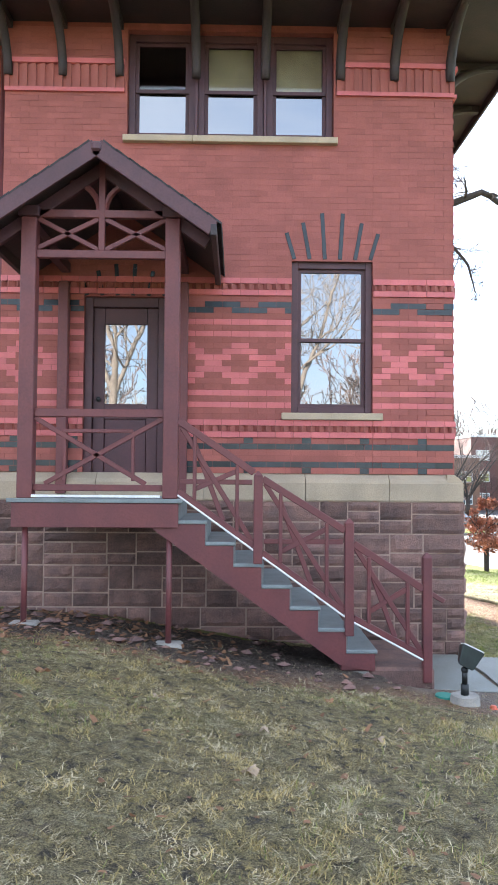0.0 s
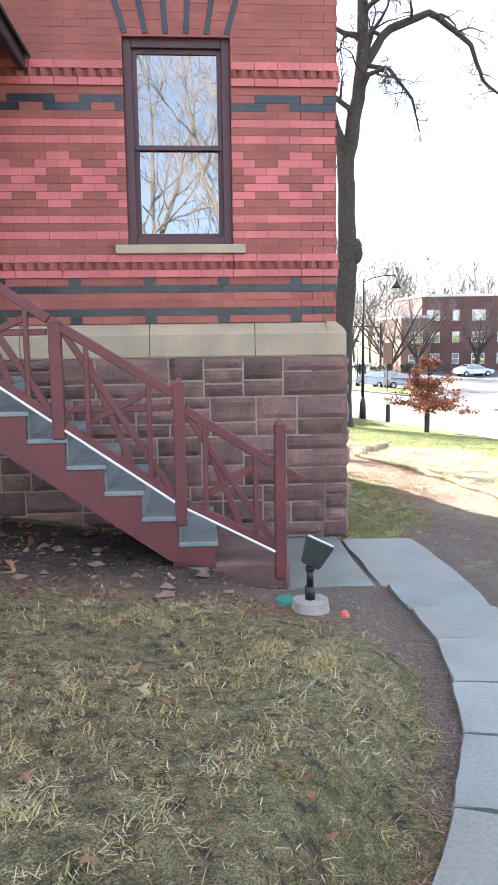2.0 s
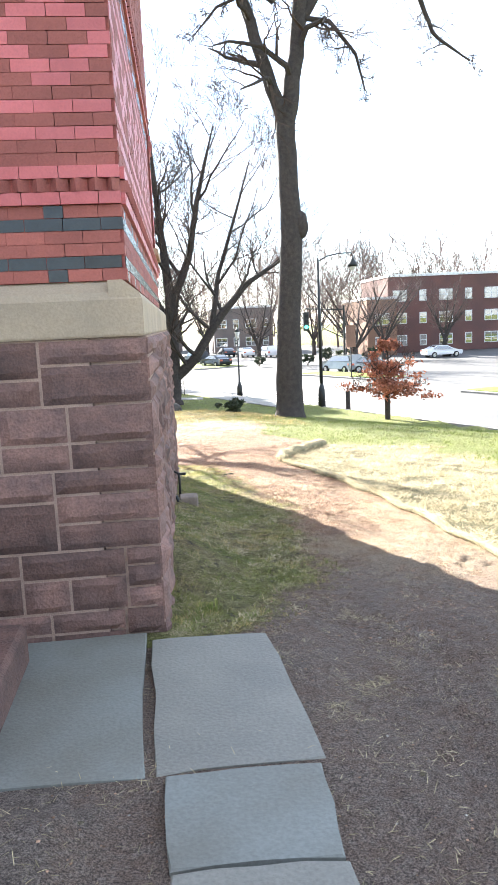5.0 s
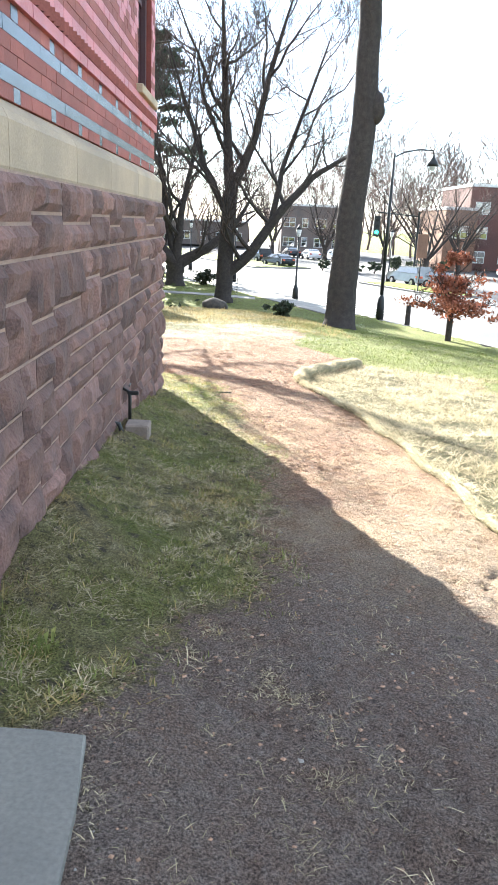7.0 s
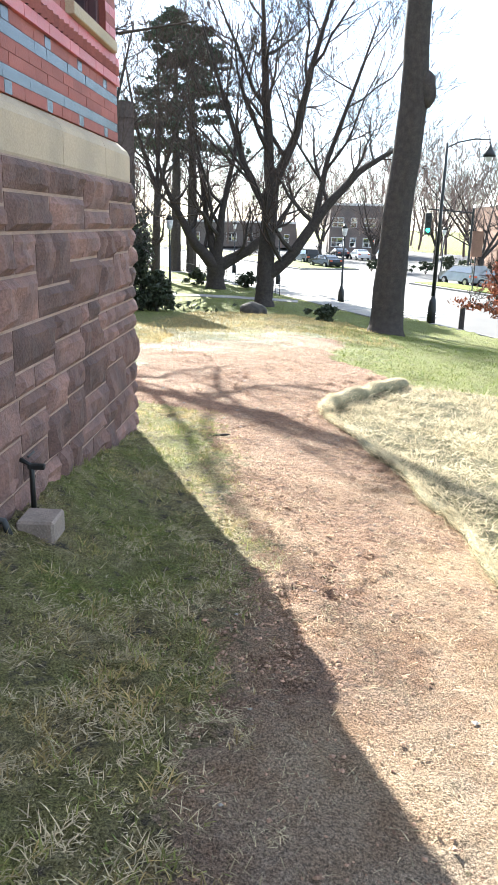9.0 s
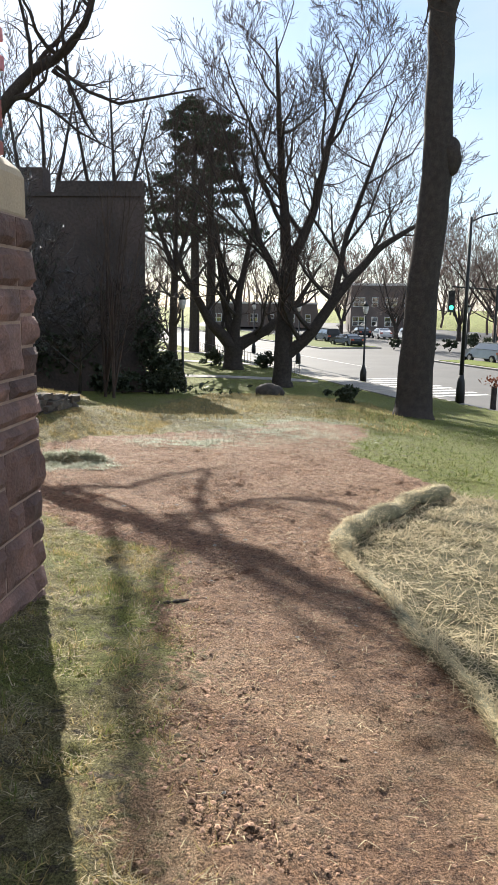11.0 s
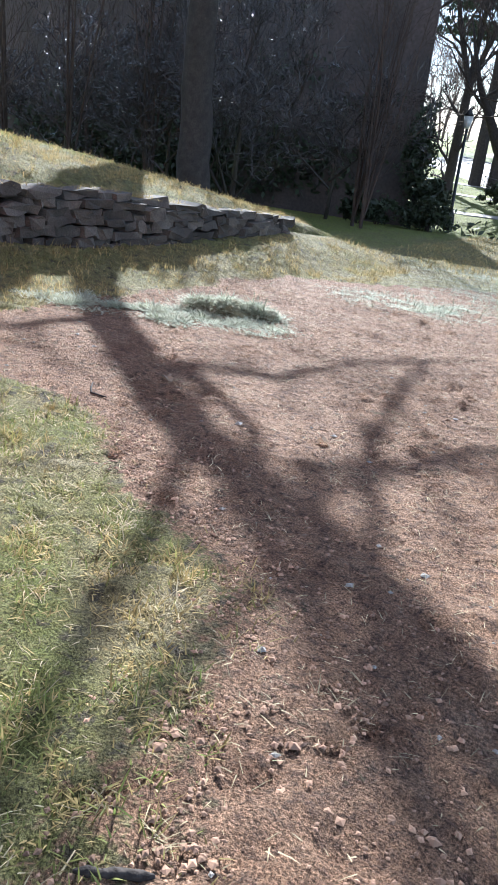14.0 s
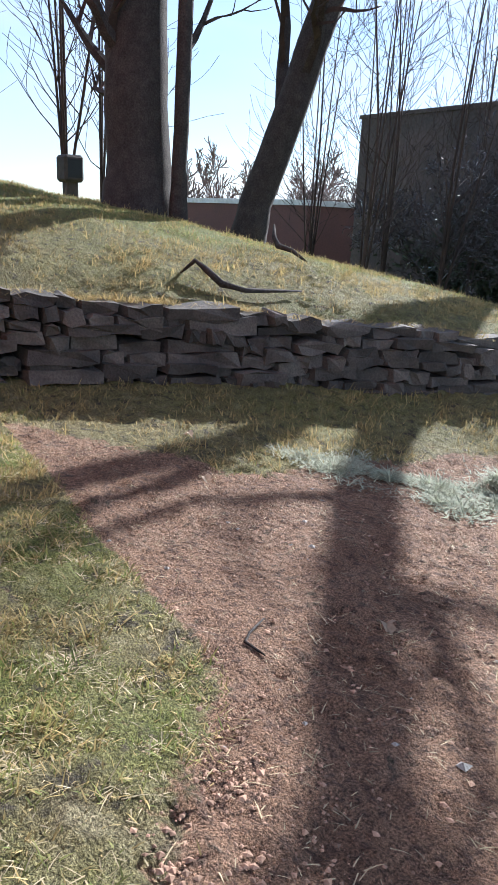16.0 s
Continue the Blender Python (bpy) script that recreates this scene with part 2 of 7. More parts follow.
def bar(bm, a, b, w, h=None, up=(0, 0, 1)):
    """A square-edged bar from a to b, w wide across and h along up."""
    a, b, h = Vector(a), Vector(b), h or w
    d = (b - a).normalized()
    side = d.cross(Vector(up))
    if side.length < 0.01:
        side = d.cross(Vector((0, 1, 0)))
    side.normalize()
    top = side.cross(d)
    v = [bm.verts.new(p + side * i * w / 2 + top * j * h / 2) for p in (a, b) for i, j in ((-1, -1), (1, -1), (1, 1), (-1, 1))]
    for f in ((3, 2, 1, 0), (4, 5, 6, 7), (0, 1, 5, 4), (1, 2, 6, 5), (2, 3, 7, 6), (3, 0, 4, 7)):
        bm.faces.new([v[i] for i in f])


def tube(bm, pts, radii, sides=8):
    rings = []
    for i, p in enumerate(pts):
        p = Vector(p)
        d = (Vector(pts[min(i + 1, len(pts) - 1)]) - Vector(pts[max(i - 1, 0)])).normalized()
        s = d.cross(Vector((0.31, 0.87, 0.37))).normalized()
        t = d.cross(s)
        r = radii[i] if hasattr(radii, "__len__") else radii
        rings.append([bm.verts.new(p + (s * math.cos(k * math.tau / sides) + t * math.sin(k * math.tau / sides)) * r) for k in range(sides)])
    for a, b in zip(rings, rings[1:]):
        for k in range(sides):
            bm.faces.new((a[k], a[(k + 1) % sides], b[(k + 1) % sides], b[k]))
    bm.faces.new(rings[0][::-1])
    bm.faces.new(rings[-1])


def bevelled(bm, width=0.006):
    bmesh.ops.bevel(bm, geom=list(bm.edges), offset=width, segments=1, affect="EDGES")
    return bm


def part(name, bm, mat, parent=None, label="", smooth=False):
    me = bpy.data.meshes.new(name)
    bmesh.ops.recalc_face_normals(bm, faces=bm.faces)
    bm.to_mesh(me)
    bm.free()
    if smooth:
        me.shade_smooth()
    me.materials.append(mat)
    ob = new(name, me)
    ob.parent = parent
    if label:
        ob["label"] = label
    return ob


def boxed(name, dims, mat, parent=None, label="", edge=0.0):
    bm = bmesh.new()
    box(bm, *dims)
    if edge:
        bevelled(bm, edge)
    return part(name, bm, mat, parent, label)


def barred(name, a, b, w, h, mat, parent=None, label="", up=(0, 0, 1), edge=0.005):
    bm = bmesh.new()
    bar(bm, a, b, w, h, up)
    if edge:
        bevelled(bm, edge)
    return part(name, bm, mat, parent, label)


def mesh_from(name, verts, faces, mat, parent=None, smooth=False):
    me = bpy.data.meshes.new(name)
    me.from_pydata(verts, [], faces)
    if smooth:
        me.shade_smooth()
    me.materials.append(mat)
    ob = new(name, me)
    ob.parent = parent
    return ob


def arrays_mesh(name, verts, quads_or_tris, mat, parent=None):
    """A large mesh straight from numpy arrays of points and of equal-sided faces."""
    verts, f = np.asarray(verts, np.float32), np.asarray(quads_or_tris, np.int32)
    me = bpy.data.meshes.new(name)
    me.vertices.add(len(verts))
    me.vertices.foreach_set("co", verts.ravel())
    me.loops.add(f.size)
    me.loops.foreach_set("vertex_index", f.ravel())
    me.polygons.add(len(f))
    me.polygons.foreach_set("loop_start", np.arange(0, f.size, f.shape[1], dtype=np.int32))
    me.update(calc_edges=True)
    me.shade_flat()
    me.materials.append(mat)
    ob = new(name, me)
    ob.parent = parent
    return ob


CUBE = np.array([(0, 0, 0), (1, 0, 0), (1, 1, 0), (0, 1, 0), (0, 0, 1), (1, 0, 1), (1, 1, 1), (0, 1, 1)], float)
CUBEF = np.array([(3, 2, 1, 0), (4, 5, 6, 7), (0, 1, 5, 4), (1, 2, 6, 5), (2, 3, 7, 6), (3, 0, 4, 7)])


def many_boxes(name, boxes, mat, parent=None):
    b = np.array(boxes, float)
    lo, hi = b[:, [0, 2, 4]], b[:, [1, 3, 5]]
    v = lo[:, None, :] + CUBE[None] * (hi - lo)[:, None, :]
    f = CUBEF[None] + 8 * np.arange(len(b))[:, None, None]
    return arrays_mesh(name, v.reshape(-1, 3), f.reshape(-1, 4), mat, parent)


def empty(name, at=(0, 0, 0), **tags):
    ob = new(name)
    ob.location = at
    ob.empty_display_size = 0.1
    return tagged(ob, **tags)


# ---- ground ----
def ramp(a, b, v):
    t = np.clip((v - a) / (b - a), 0, 1)
    return t * t * (3 - 2 * t)


def kerb_side(x, y):
    """Metres to the lawn's side of the road's kerb (negative: on the road)."""
    return -((x - 12.4) * 0.92 + (y - 44.5) * 0.39) - 0.6


def wall_x(y):
    """The line of the dry-stone wall, which runs slantwise along the bank."""
    return np.interp(y, (16.4, 18.8, 20.5, 22.0, 24.2, 28.0), (-2.75, -2.0, -1.36, -0.82, -0.38, 0.1))


def wall_crest(y):
    return np.interp(y, (16.0, 18.6, 19.5, 20.4, 21.3, 21.9, 23.3, 24.2, 26.4, 30.0), (-0.28, -0.47, -0.5, -0.63, -0.67, -0.77, -0.95, -1.04, -1.42, -2.1))


def flag_level(y):
    return -0.53 - 0.028 * (np.clip(y, 3.2, 8) - 5.2)


def height(x, y):
    x, y = np.asarray(x, float), np.asarray(y, float)
    yy = np.clip(y, -20, 46)
    h = 0.007 - 0.351 * np.tanh((x - 1) / 2.5) * np.exp(-(yy / 14) ** 2) - 0.062 * np.clip(x - 4, 0, 12) - 0.0613 * yy - 0.0003 * yy * np.abs(yy)
    h = h + 0.22 / (1 + np.exp(np.clip(x + 0.9, -9, 9) * 2.2)) * np.exp(-((y - 7) / 3.5) ** 2)
    h = h + 0.03 * np.exp(-((x - 2.2) / 1.5) ** 2 - ((y - 5.5) / 2) ** 2)
    h = h + 0.2 * ramp(3.35, 2.6, x) * ramp(8.5, 9.6, y) * ramp(15.4, 12.4, y)
    bed = np.interp(y, (3.3, 4.3, 4.9, 5.5, 6.1, 9), (1.9, 2.38, 2.62, 2.78, 2.85, 2.85))
    near = np.maximum(ramp(0.75, 0.4, np.abs(x - bed)) * ramp(2.8, 3.4, y) * ramp(8.9, 8.3, y), ramp(1.3, 1.6, x) * ramp(2.9, 2.5, x) * ramp(6.5, 6.85, y) * (y < 9))
    h = h + (flag_level(y) - 0.03 - h) * near
    d = kerb_side(x, y)
    h = h + (-3.62 - h) * ramp(9, 0, d)
    h = np.where(d < 0.1, -3.95, h)
    h = np.where((d >= 0.1) & (y > 55), np.maximum(h, -3.7), h)
    # the raised bank behind the dry-stone wall
    crest = wall_crest(y)
    inland = wall_x(y) - x
    bank = crest + 1.75 * ramp(34, 15, y) * (1 - np.exp(-np.clip(inland, 0, 30) / 4.5)) + 0.05 * ramp(0, 0.6, inland)
    raised = ramp(-0.02, 0.1, inland) * ramp(15.3, 16.2, y) * ramp(30, 26, y)
    h = h + np.maximum(bank - h, 0) * raised
    # the verge climbs to the foot of the wall
    foot = np.interp(y, (16.0, 20.0, 21.0, 24.5, 26.0, 30.0), (-1.0, -1.1, -1.2, -1.27, -1.45, -2.3))
    h = h + np.maximum(foot - h, 0) * ramp(1.5, 0.15, -inland) * ramp(15.3, 16.2, y) * ramp(31, 27, y)
    bumps = 0.012 * np.sin(x * 3.1 + 1.3 * np.sin(y * 1.7)) * np.sin(y * 2.7 + np.sin(x * 2.2)) + 0.008 * np.sin(x * 7.3 + y * 4.1) * np.sin(y * 6.1 - x * 2.3)
    return h + bumps * (d > 0.2) * (1 - near)


def h1(x, y):
    return float(height(x, y))


EDGE_Y = (8.2, 8.6, 9.7, 11.7, 13.2, 14.6, 16.1, 16.5, 17.2, 17.6)
EDGE_X = (2.9, 3.25, 3.62, 3.8, 3.7, 3.42, 3.1, 2.57, 1.6, -2.0)
WAT_Y = (6.0, 10.0, 12.0, 13.4, 14.6, 16.57, 19.3)
WAT_X = (5.6, 5.3, 5.2, 5.08, 4.85, 4.45, 5.72)


def wobble(x, y, s=1.0):
    return s * (np.sin(x * 2.9 + 2 * np.sin(y * 1.3)) * 0.5 + np.sin(y * 4.3 + 1.7 * np.sin(x * 3.7)) * 0.3 + np.sin(x * 9.1 + y * 7.7) * 0.2)


def cover(x, y):
    """How much winter grass, fresh green grass, straw and dark soil lie at a place, each 0 to 1."""
    x, y = np.asarray(x, float), np.asarray(y, float)
    w = wobble(x, y, 0.16)
    dry = ramp(0.15, -0.22, x + w - np.interp(y, (2.6, 3.6, 4.15, 4.7, 5.2, 5.8, 6.4), (1.2, 1.72, 1.98, 2.2, 2.34, 2.4, 2.3))) * ramp(6.6, 5.7, y + 1.5 * w + 0.25 * np.tanh(x)) * (y < 8)
    strip = ramp(0.32, -0.22, x - np.interp(y, EDGE_Y, EDGE_X) + w) * (y > 8.2) * (y < 17.8)
    verge = ramp(0.35, 0.05, x - np.interp(y, (17.4, 18.6, 22.9, 26.0), (-1.4, 0.0, 0.4, 3.2)) + w) * (y >= 17.4)
    bank = (x < wall_x(y)) * (y > 15.2)
    north = ramp(26.6, 27.6, y + w * 4 - 0.15 * x)
    north = north * (1 - ramp(2.4, 1.2, np.abs(x - 1.6 + 2 * w)) * ramp(45.5, 44.0, y + 3 * w))
    wat = np.interp(y, WAT_Y, WAT_X)
    right = ramp(7.2, 8.2, x + w * 3) * (y < 19.3) + ramp(-0.1, 0.3, x - np.interp(y, (19.3, 20.5, 22.5, 27.0), (5.8, 5.4, 4.8, 5.4)) + w) * (y >= 19.3)
    straw = ramp(-0.05, 0.1, x - wat) * ramp(8.2, 7.2, x + w * 3) * (y < 19.3)
    green = np.clip(right + north * (0.35 + 0.6 * ramp(36, 43, y)) + strip * (0.45 + wobble(x * 1.7 + 2, y * 1.9, 0.5)) + verge * 0.35 + bank * (0.08 + 0.5 * ramp(1.6, 3.2, wall_x(y) - x)), 0, 1)
    grass = np.clip(dry + strip + verge + bank + north + right, 0, 1)
    # besides real soil, this greys the dirt as if in the house's shadow
    soil = ramp(5.9, 7.0, y + w) * (y < 8.4) * (x < 2.2) + ramp(1.7, 2.2, x) * ramp(12.5, 8.5, y + 2 * w) * 0.8
    return grass, green, np.clip(straw, 0, 1), np.clip(soil, 0, 1) * (1 - dry)


def ground_material():
    m = bpy.data.materials.new("earth_and_turf")
    m.use_nodes = True
    n, l = m.node_tree.nodes, m.node_tree.links
    b = n["Principled BSDF"]
    geo = n.new("ShaderNodeNewGeometry")

    def noise_at(scale, detail=5.0, rough=0.6):
        t = n.new("ShaderNodeTexNoise")
        t.inputs["Scale"].default_value, t.inputs["Detail"].default_value, t.inputs["Roughness"].default_value = scale, detail, rough
        l.new(geo.outputs["Position"], t.inputs["Vector"])
        return t.outputs["Fac"]

    def span(v, a, c, lo=0.0, hi=1.0):
        r = n.new("ShaderNodeMapRange")
        for k, x in zip(("From Min", "From Max", "To Min", "To Max"), (a, c, lo, hi)):
            r.inputs[k].default_value = x
        l.new(v, r.inputs["Value"])
        return r.outputs["Result"]

    def mixed(f, a, c):
        x = n.new("ShaderNodeMix")
        x.data_type = "RGBA"
        for k, v in (("A", a), ("B", c)):
            if isinstance(v, tuple):
                x.inputs[k].default_value = (*v, 1)
            else:
                l.new(v, x.inputs[k])
        l.new(f, x.inputs["Factor"])
        return x.outputs["Result"]

    def math_(op, a, c):
        x = n.new("ShaderNodeMath")
        x.operation = op
        for i, v in enumerate((a, c)):
            if isinstance(v, float):
                x.inputs[i].default_value = v
            else:
                l.new(v, x.inputs[i])
        return x.outputs[0]

    def mask(name):
        a = n.new("ShaderNodeAttribute")
        a.attribute_name = name
        return a.outputs["Fac"]

    big, mid, fine, tiny, micro = noise_at(0.8), noise_at(4.5), noise_at(26.0), noise_at(120.0, 4.0, 0.7), noise_at(420.0, 2.0, 0.6)
    dirt = mixed(span(mid, 0.35, 0.65), (0.265, 0.154, 0.096), (0.42, 0.258, 0.16))
    dirt = mixed(span(fine, 0.48, 0.66), dirt, (0.15, 0.092, 0.066))
    ochre = mixed(span(mid, 0.35, 0.6), (0.37, 0.24, 0.135), (0.55, 0.41, 0.255))
    dirt = mixed(math_("MULTIPLY", span(big, 0.38, 0.6), mask("worn")), dirt, ochre)
    soil = mixed(span(fine, 0.4, 0.7), (0.20, 0.158, 0.135), (0.33, 0.27, 0.23))
    dry = mixed(span(fine, 0.35, 0.65), (0.33, 0.265, 0.13), (0.165, 0.135, 0.07))
    dry = mixed(span(mid, 0.55, 0.75), dry, (0.19, 0.145, 0.10))
    green = mixed(span(fine, 0.35, 0.65), (0.13, 0.175, 0.03), (0.20, 0.205, 0.05))
    hand = noise_at(11.0, 4.0, 0.65)
    dry = mixed(span(hand, 0.52, 0.66), dry, (0.34, 0.29, 0.17))
    dry = mixed(span(hand, 0.46, 0.34), dry, (0.095, 0.08, 0.06))
    green = mixed(span(hand, 0.54, 0.68), green, (0.26, 0.255, 0.085))
    green = mixed(span(hand, 0.44, 0.34), green, (0.13, 0.11, 0.06))
    straw = mixed(span(fine, 0.4, 0.65), (0.185, 0.17, 0.085), (0.09, 0.08, 0.045))
    edge = span(fine, 0.3, 0.7, -0.35, 0.35)
    edge2 = span(mid, 0.3, 0.7, -0.3, 0.3)

    def soft(name):
        return span(math_("ADD", math_("ADD", mask(name), edge), edge2), 0.35, 0.65)

    col = mixed(span(math_("ADD", mask("soil"), span(mid, 0.3, 0.7, -0.2, 0.2)), 0.0, 1.0), dirt, soil)
    col = mixed(soft("straw"), col, straw)
    # near-black tone under the porch: dark soil plus painted-in shade
    col = mixed(math_("MULTIPLY", mask("shaded_soil"), span(mid, 0.25, 0.6, 0.55, 1.0)), col, mixed(span(fine, 0.35, 0.65), (0.05, 0.038, 0.03), (0.115, 0.085, 0.066)))
    turf = mixed(math_("MINIMUM", math_("MAXIMUM", math_("ADD", mask("green"), span(big, 0.3, 0.7, -0.25, 0.25)), 0.0), 1.0), dry, green)
    col = mixed(soft("grass"), col, turf)
    hsv = n.new("ShaderNodeHueSaturation")
    l.new(col, hsv.inputs["Color"])
    l.new(math_("MULTIPLY", span(tiny, 0.38, 0.62, 0.4, 1.6), span(micro, 0.35, 0.65, 0.6, 1.4)), hsv.inputs["Value"])
    l.new(hsv.outputs["Color"], b.inputs["Base Color"])
    b.inputs["Roughness"].default_value, b.inputs["Specular IOR Level"].default_value = 0.9, 0.25
    bp = n.new("ShaderNodeBump")
    bp.inputs["Strength"].default_value, bp.inputs["Distance"].default_value = 1.0, 0.09
    l.new(math_("ADD", math_("ADD", fine, math_("MULTIPLY", tiny, 0.6)), math_("MULTIPLY", micro, 0.12)), bp.inputs["Height"])
    l.new(bp.outputs["Normal"], b.inputs["Normal"])
    return m


def axis(points):
    out = [points[0][0]]
    for end, step in points[1:]:
        k = max(1, round((end - out[-1]) / step))
        out += list(np.linspace(out[-1], end, k + 1)[1:])
    return np.array(out)


gx = axis([(-900, 0), (-60, 120), (-20, 2.5), (-6, 0.5), (-3, 0.12), (6.0, 0.036), (14, 0.3), (30, 0.8), (60, 3), (900, 120)])
gy = axis([(-900, 0), (-60, 120), (-12, 3), (0, 0.5), (4, 0.06), (22, 0.036), (25, 0.08), (34, 0.25), (62, 0.6), (120, 4), (900, 110)])
GX, GY = np.meshgrid(gx, gy)
GZ = height(GX, GY)
rough = np.random.default_rng(2).normal(0, 1, GX.shape)
rough = (rough + np.roll(rough, 1, 0) + np.roll(rough, 1, 1) + np.roll(rough, (1, 1), (0, 1))) / 2
GZ = GZ + (0.007 + 0.004 * np.clip(wobble(GX * 1.3, GY * 1.1, 1.5), -1, 1)) * rough * ~((GX > 1.5) & (GX < 3.4) & (GY > 3) & (GY < 8.5)) * ((GX > -3.2) & (GX < 6.6) & (GY > 0) & (GY < 25))
nx, ny = len(gx), len(gy)
idx = np.arange(nx * ny).reshape(ny, nx)
faces = np.stack([idx[:-1, :-1], idx[:-1, 1:], idx[1:, 1:], idx[1:, :-1]], -1).reshape(-1, 4)
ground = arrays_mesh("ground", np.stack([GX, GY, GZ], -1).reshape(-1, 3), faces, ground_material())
ground.data.shade_smooth()
for key, layer in zip(("grass", "green", "straw", "soil"), cover(GX, GY)):
    ground.data.attributes.new(key, "FLOAT", "POINT").data.foreach_set("value", np.asarray(layer, np.float32).ravel())
# dark soil below the porch, with the shade there put into its colour
shaded_soil = ramp(5.9, 6.9, GY + wobble(GX, GY, 0.3)) * (GY < 8.6) * ramp(1.7, 1.2, GX)
ground.data.attributes.new("shaded_soil", "FLOAT", "POINT").data.foreach_set("value", np.asarray(shaded_soil, np.float32).ravel())
worn = ramp(8.6, 10.0, GY) * ramp(15.2, 12.6, GY) * ramp(2.9, 4.0, GX)
ground.data.attributes.new("worn", "FLOAT", "POINT").data.foreach_set("value", np.asarray(worn, np.float32).ravel())
tagged(ground, "sloping earth with winter turf, red dirt path and straw", "ground", kind="structure")


# ---- the house ----
WY, EX, NY = 8.46, 2.47, 14.92           # brick faces: south wall, east wall, north end
SY, SX, SN = 8.40, 2.56, 15.02           # stone base faces
WEST = -2.66
TOP0, COURSE, LONG = 1.375, 0.067, 0.2017
EAVE = 6.5
HOLES_S = [(0.62, 1.54, 2.06, 3.80), (-1.72, -0.80, 1.14, 3.36), (-1.27, 1.09, 5.2, 6.44)]
HOLES_E = [(13.72, 14.62, 2.06, 3.80)]


def around(u0, u1, v0, v1, holes):
    """Rectangles that fill u0..u1 by v0..v1 but for the holes."""
    us = sorted({u0, u1, *[h[0] for h in holes], *[h[1] for h in holes]})
    out = []
    for a, b in zip(us, us[1:]):
        cuts = sorted((h[2], h[3]) for h in holes if h[0] < (a + b) / 2 < h[1])
        z = v0
        for lo, hi in cuts:
            if lo > z:
                out.append((a, b, z, lo))
            z = hi
        if v1 > z:
            out.append((a, b, z, v1))
    return out


def house_wall(name, pieces, mat, label):
    bm = bmesh.new()
    for p in pieces:
        box(bm, *p)
    return tagged(part(name, bm, mat), label, "wall", kind="structure")


wall_south = house_wall("wall_south", [(a, b, WY + 0.004, WY + 0.32, c, d) for a, b, c, d in around(WEST, EX - 0.33, TOP0, EAVE + 0.1, HOLES_S)], MORTAR, "patterned red, pink and black brick house wall")
wall_east = house_wall("wall_east", [(EX - 0.32, EX - 0.004, a, b, c, d) for a, b, c, d in around(WY + 0.01, NY - 0.01, TOP0, EAVE + 0.1, HOLES_E)], MORTAR, "patterned brick side wall of the house")
wall_north = house_wall("wall_north", [(-8, EX - 0.33, NY - 0.3, NY, TOP0, EAVE + 0.1)], RED, "plain red brick rear wall")
wall_west = house_wall("wall_west", [(-8, -7.7, 8.97, NY - 0.31, -1, EAVE + 0.1)], RED, "plain red brick end wall")
wall_wing = house_wall("wall_wing", [(-7.69, WEST - 0.001, 8.97, 9.27, TOP0, EAVE + 0.1)], MORTAR, "set-back wing of the brick house")
base_south = house_wall("stone_base_south", [(WEST - 0.02, SX - 0.32, SY + 0.001, SY + 0.4, -1.2, 1.07)], JOINT, "rock-faced brownstone base with pale mortar")
base_east = house_wall("stone_base_east", [(SX - 0.31, SX - 0.001, SY + 0.01, SN - 0.03, -2.2, 1.07)], JOINT, "rock-faced brownstone base along the side wall")
base_north = house_wall("stone_base_north", [(-8, SX - 0.32, SN - 0.33, SN - 0.02, -2.2, 1.07)], STONE, "brownstone base of the rear wall")
base_wing = house_wall("stone_base_wing", [(-8, WEST - 0.03, 8.92, 9.3, -1.2, 1.07)], STONE, "brownstone base of the wing")


def colour_of(k, rel):
    """The kind of brick in course k, rel bricks along from a crossing of the lozenge pattern."""
    r = rel % 3.0
    if k in (1, 4):
        return "black"
    if k in (2, 3, 0, 5):
        return "orange"
    if k in (6, 8, 11, 13, 23, 25, 30, 32):
        return "pink"
    if k == 18:
        return "pink" if r < 0.5 or r > 2.5 else "red"
    if k in (17, 19):
        return "pink" if r < 1 or r > 2 else "red"
    if k in (16, 20):
        return "pink" if 0.5 < r < 2.5 else "red"
    if k in (15, 21):
        return "pink" if 1 < r < 2 else "red"
    if k == 28:
        return "black" if r < 1.5 or r > 2.5 else "red"
    if k == 27:
        return "black" if 1 < r < 3 else "red"
    return "red"


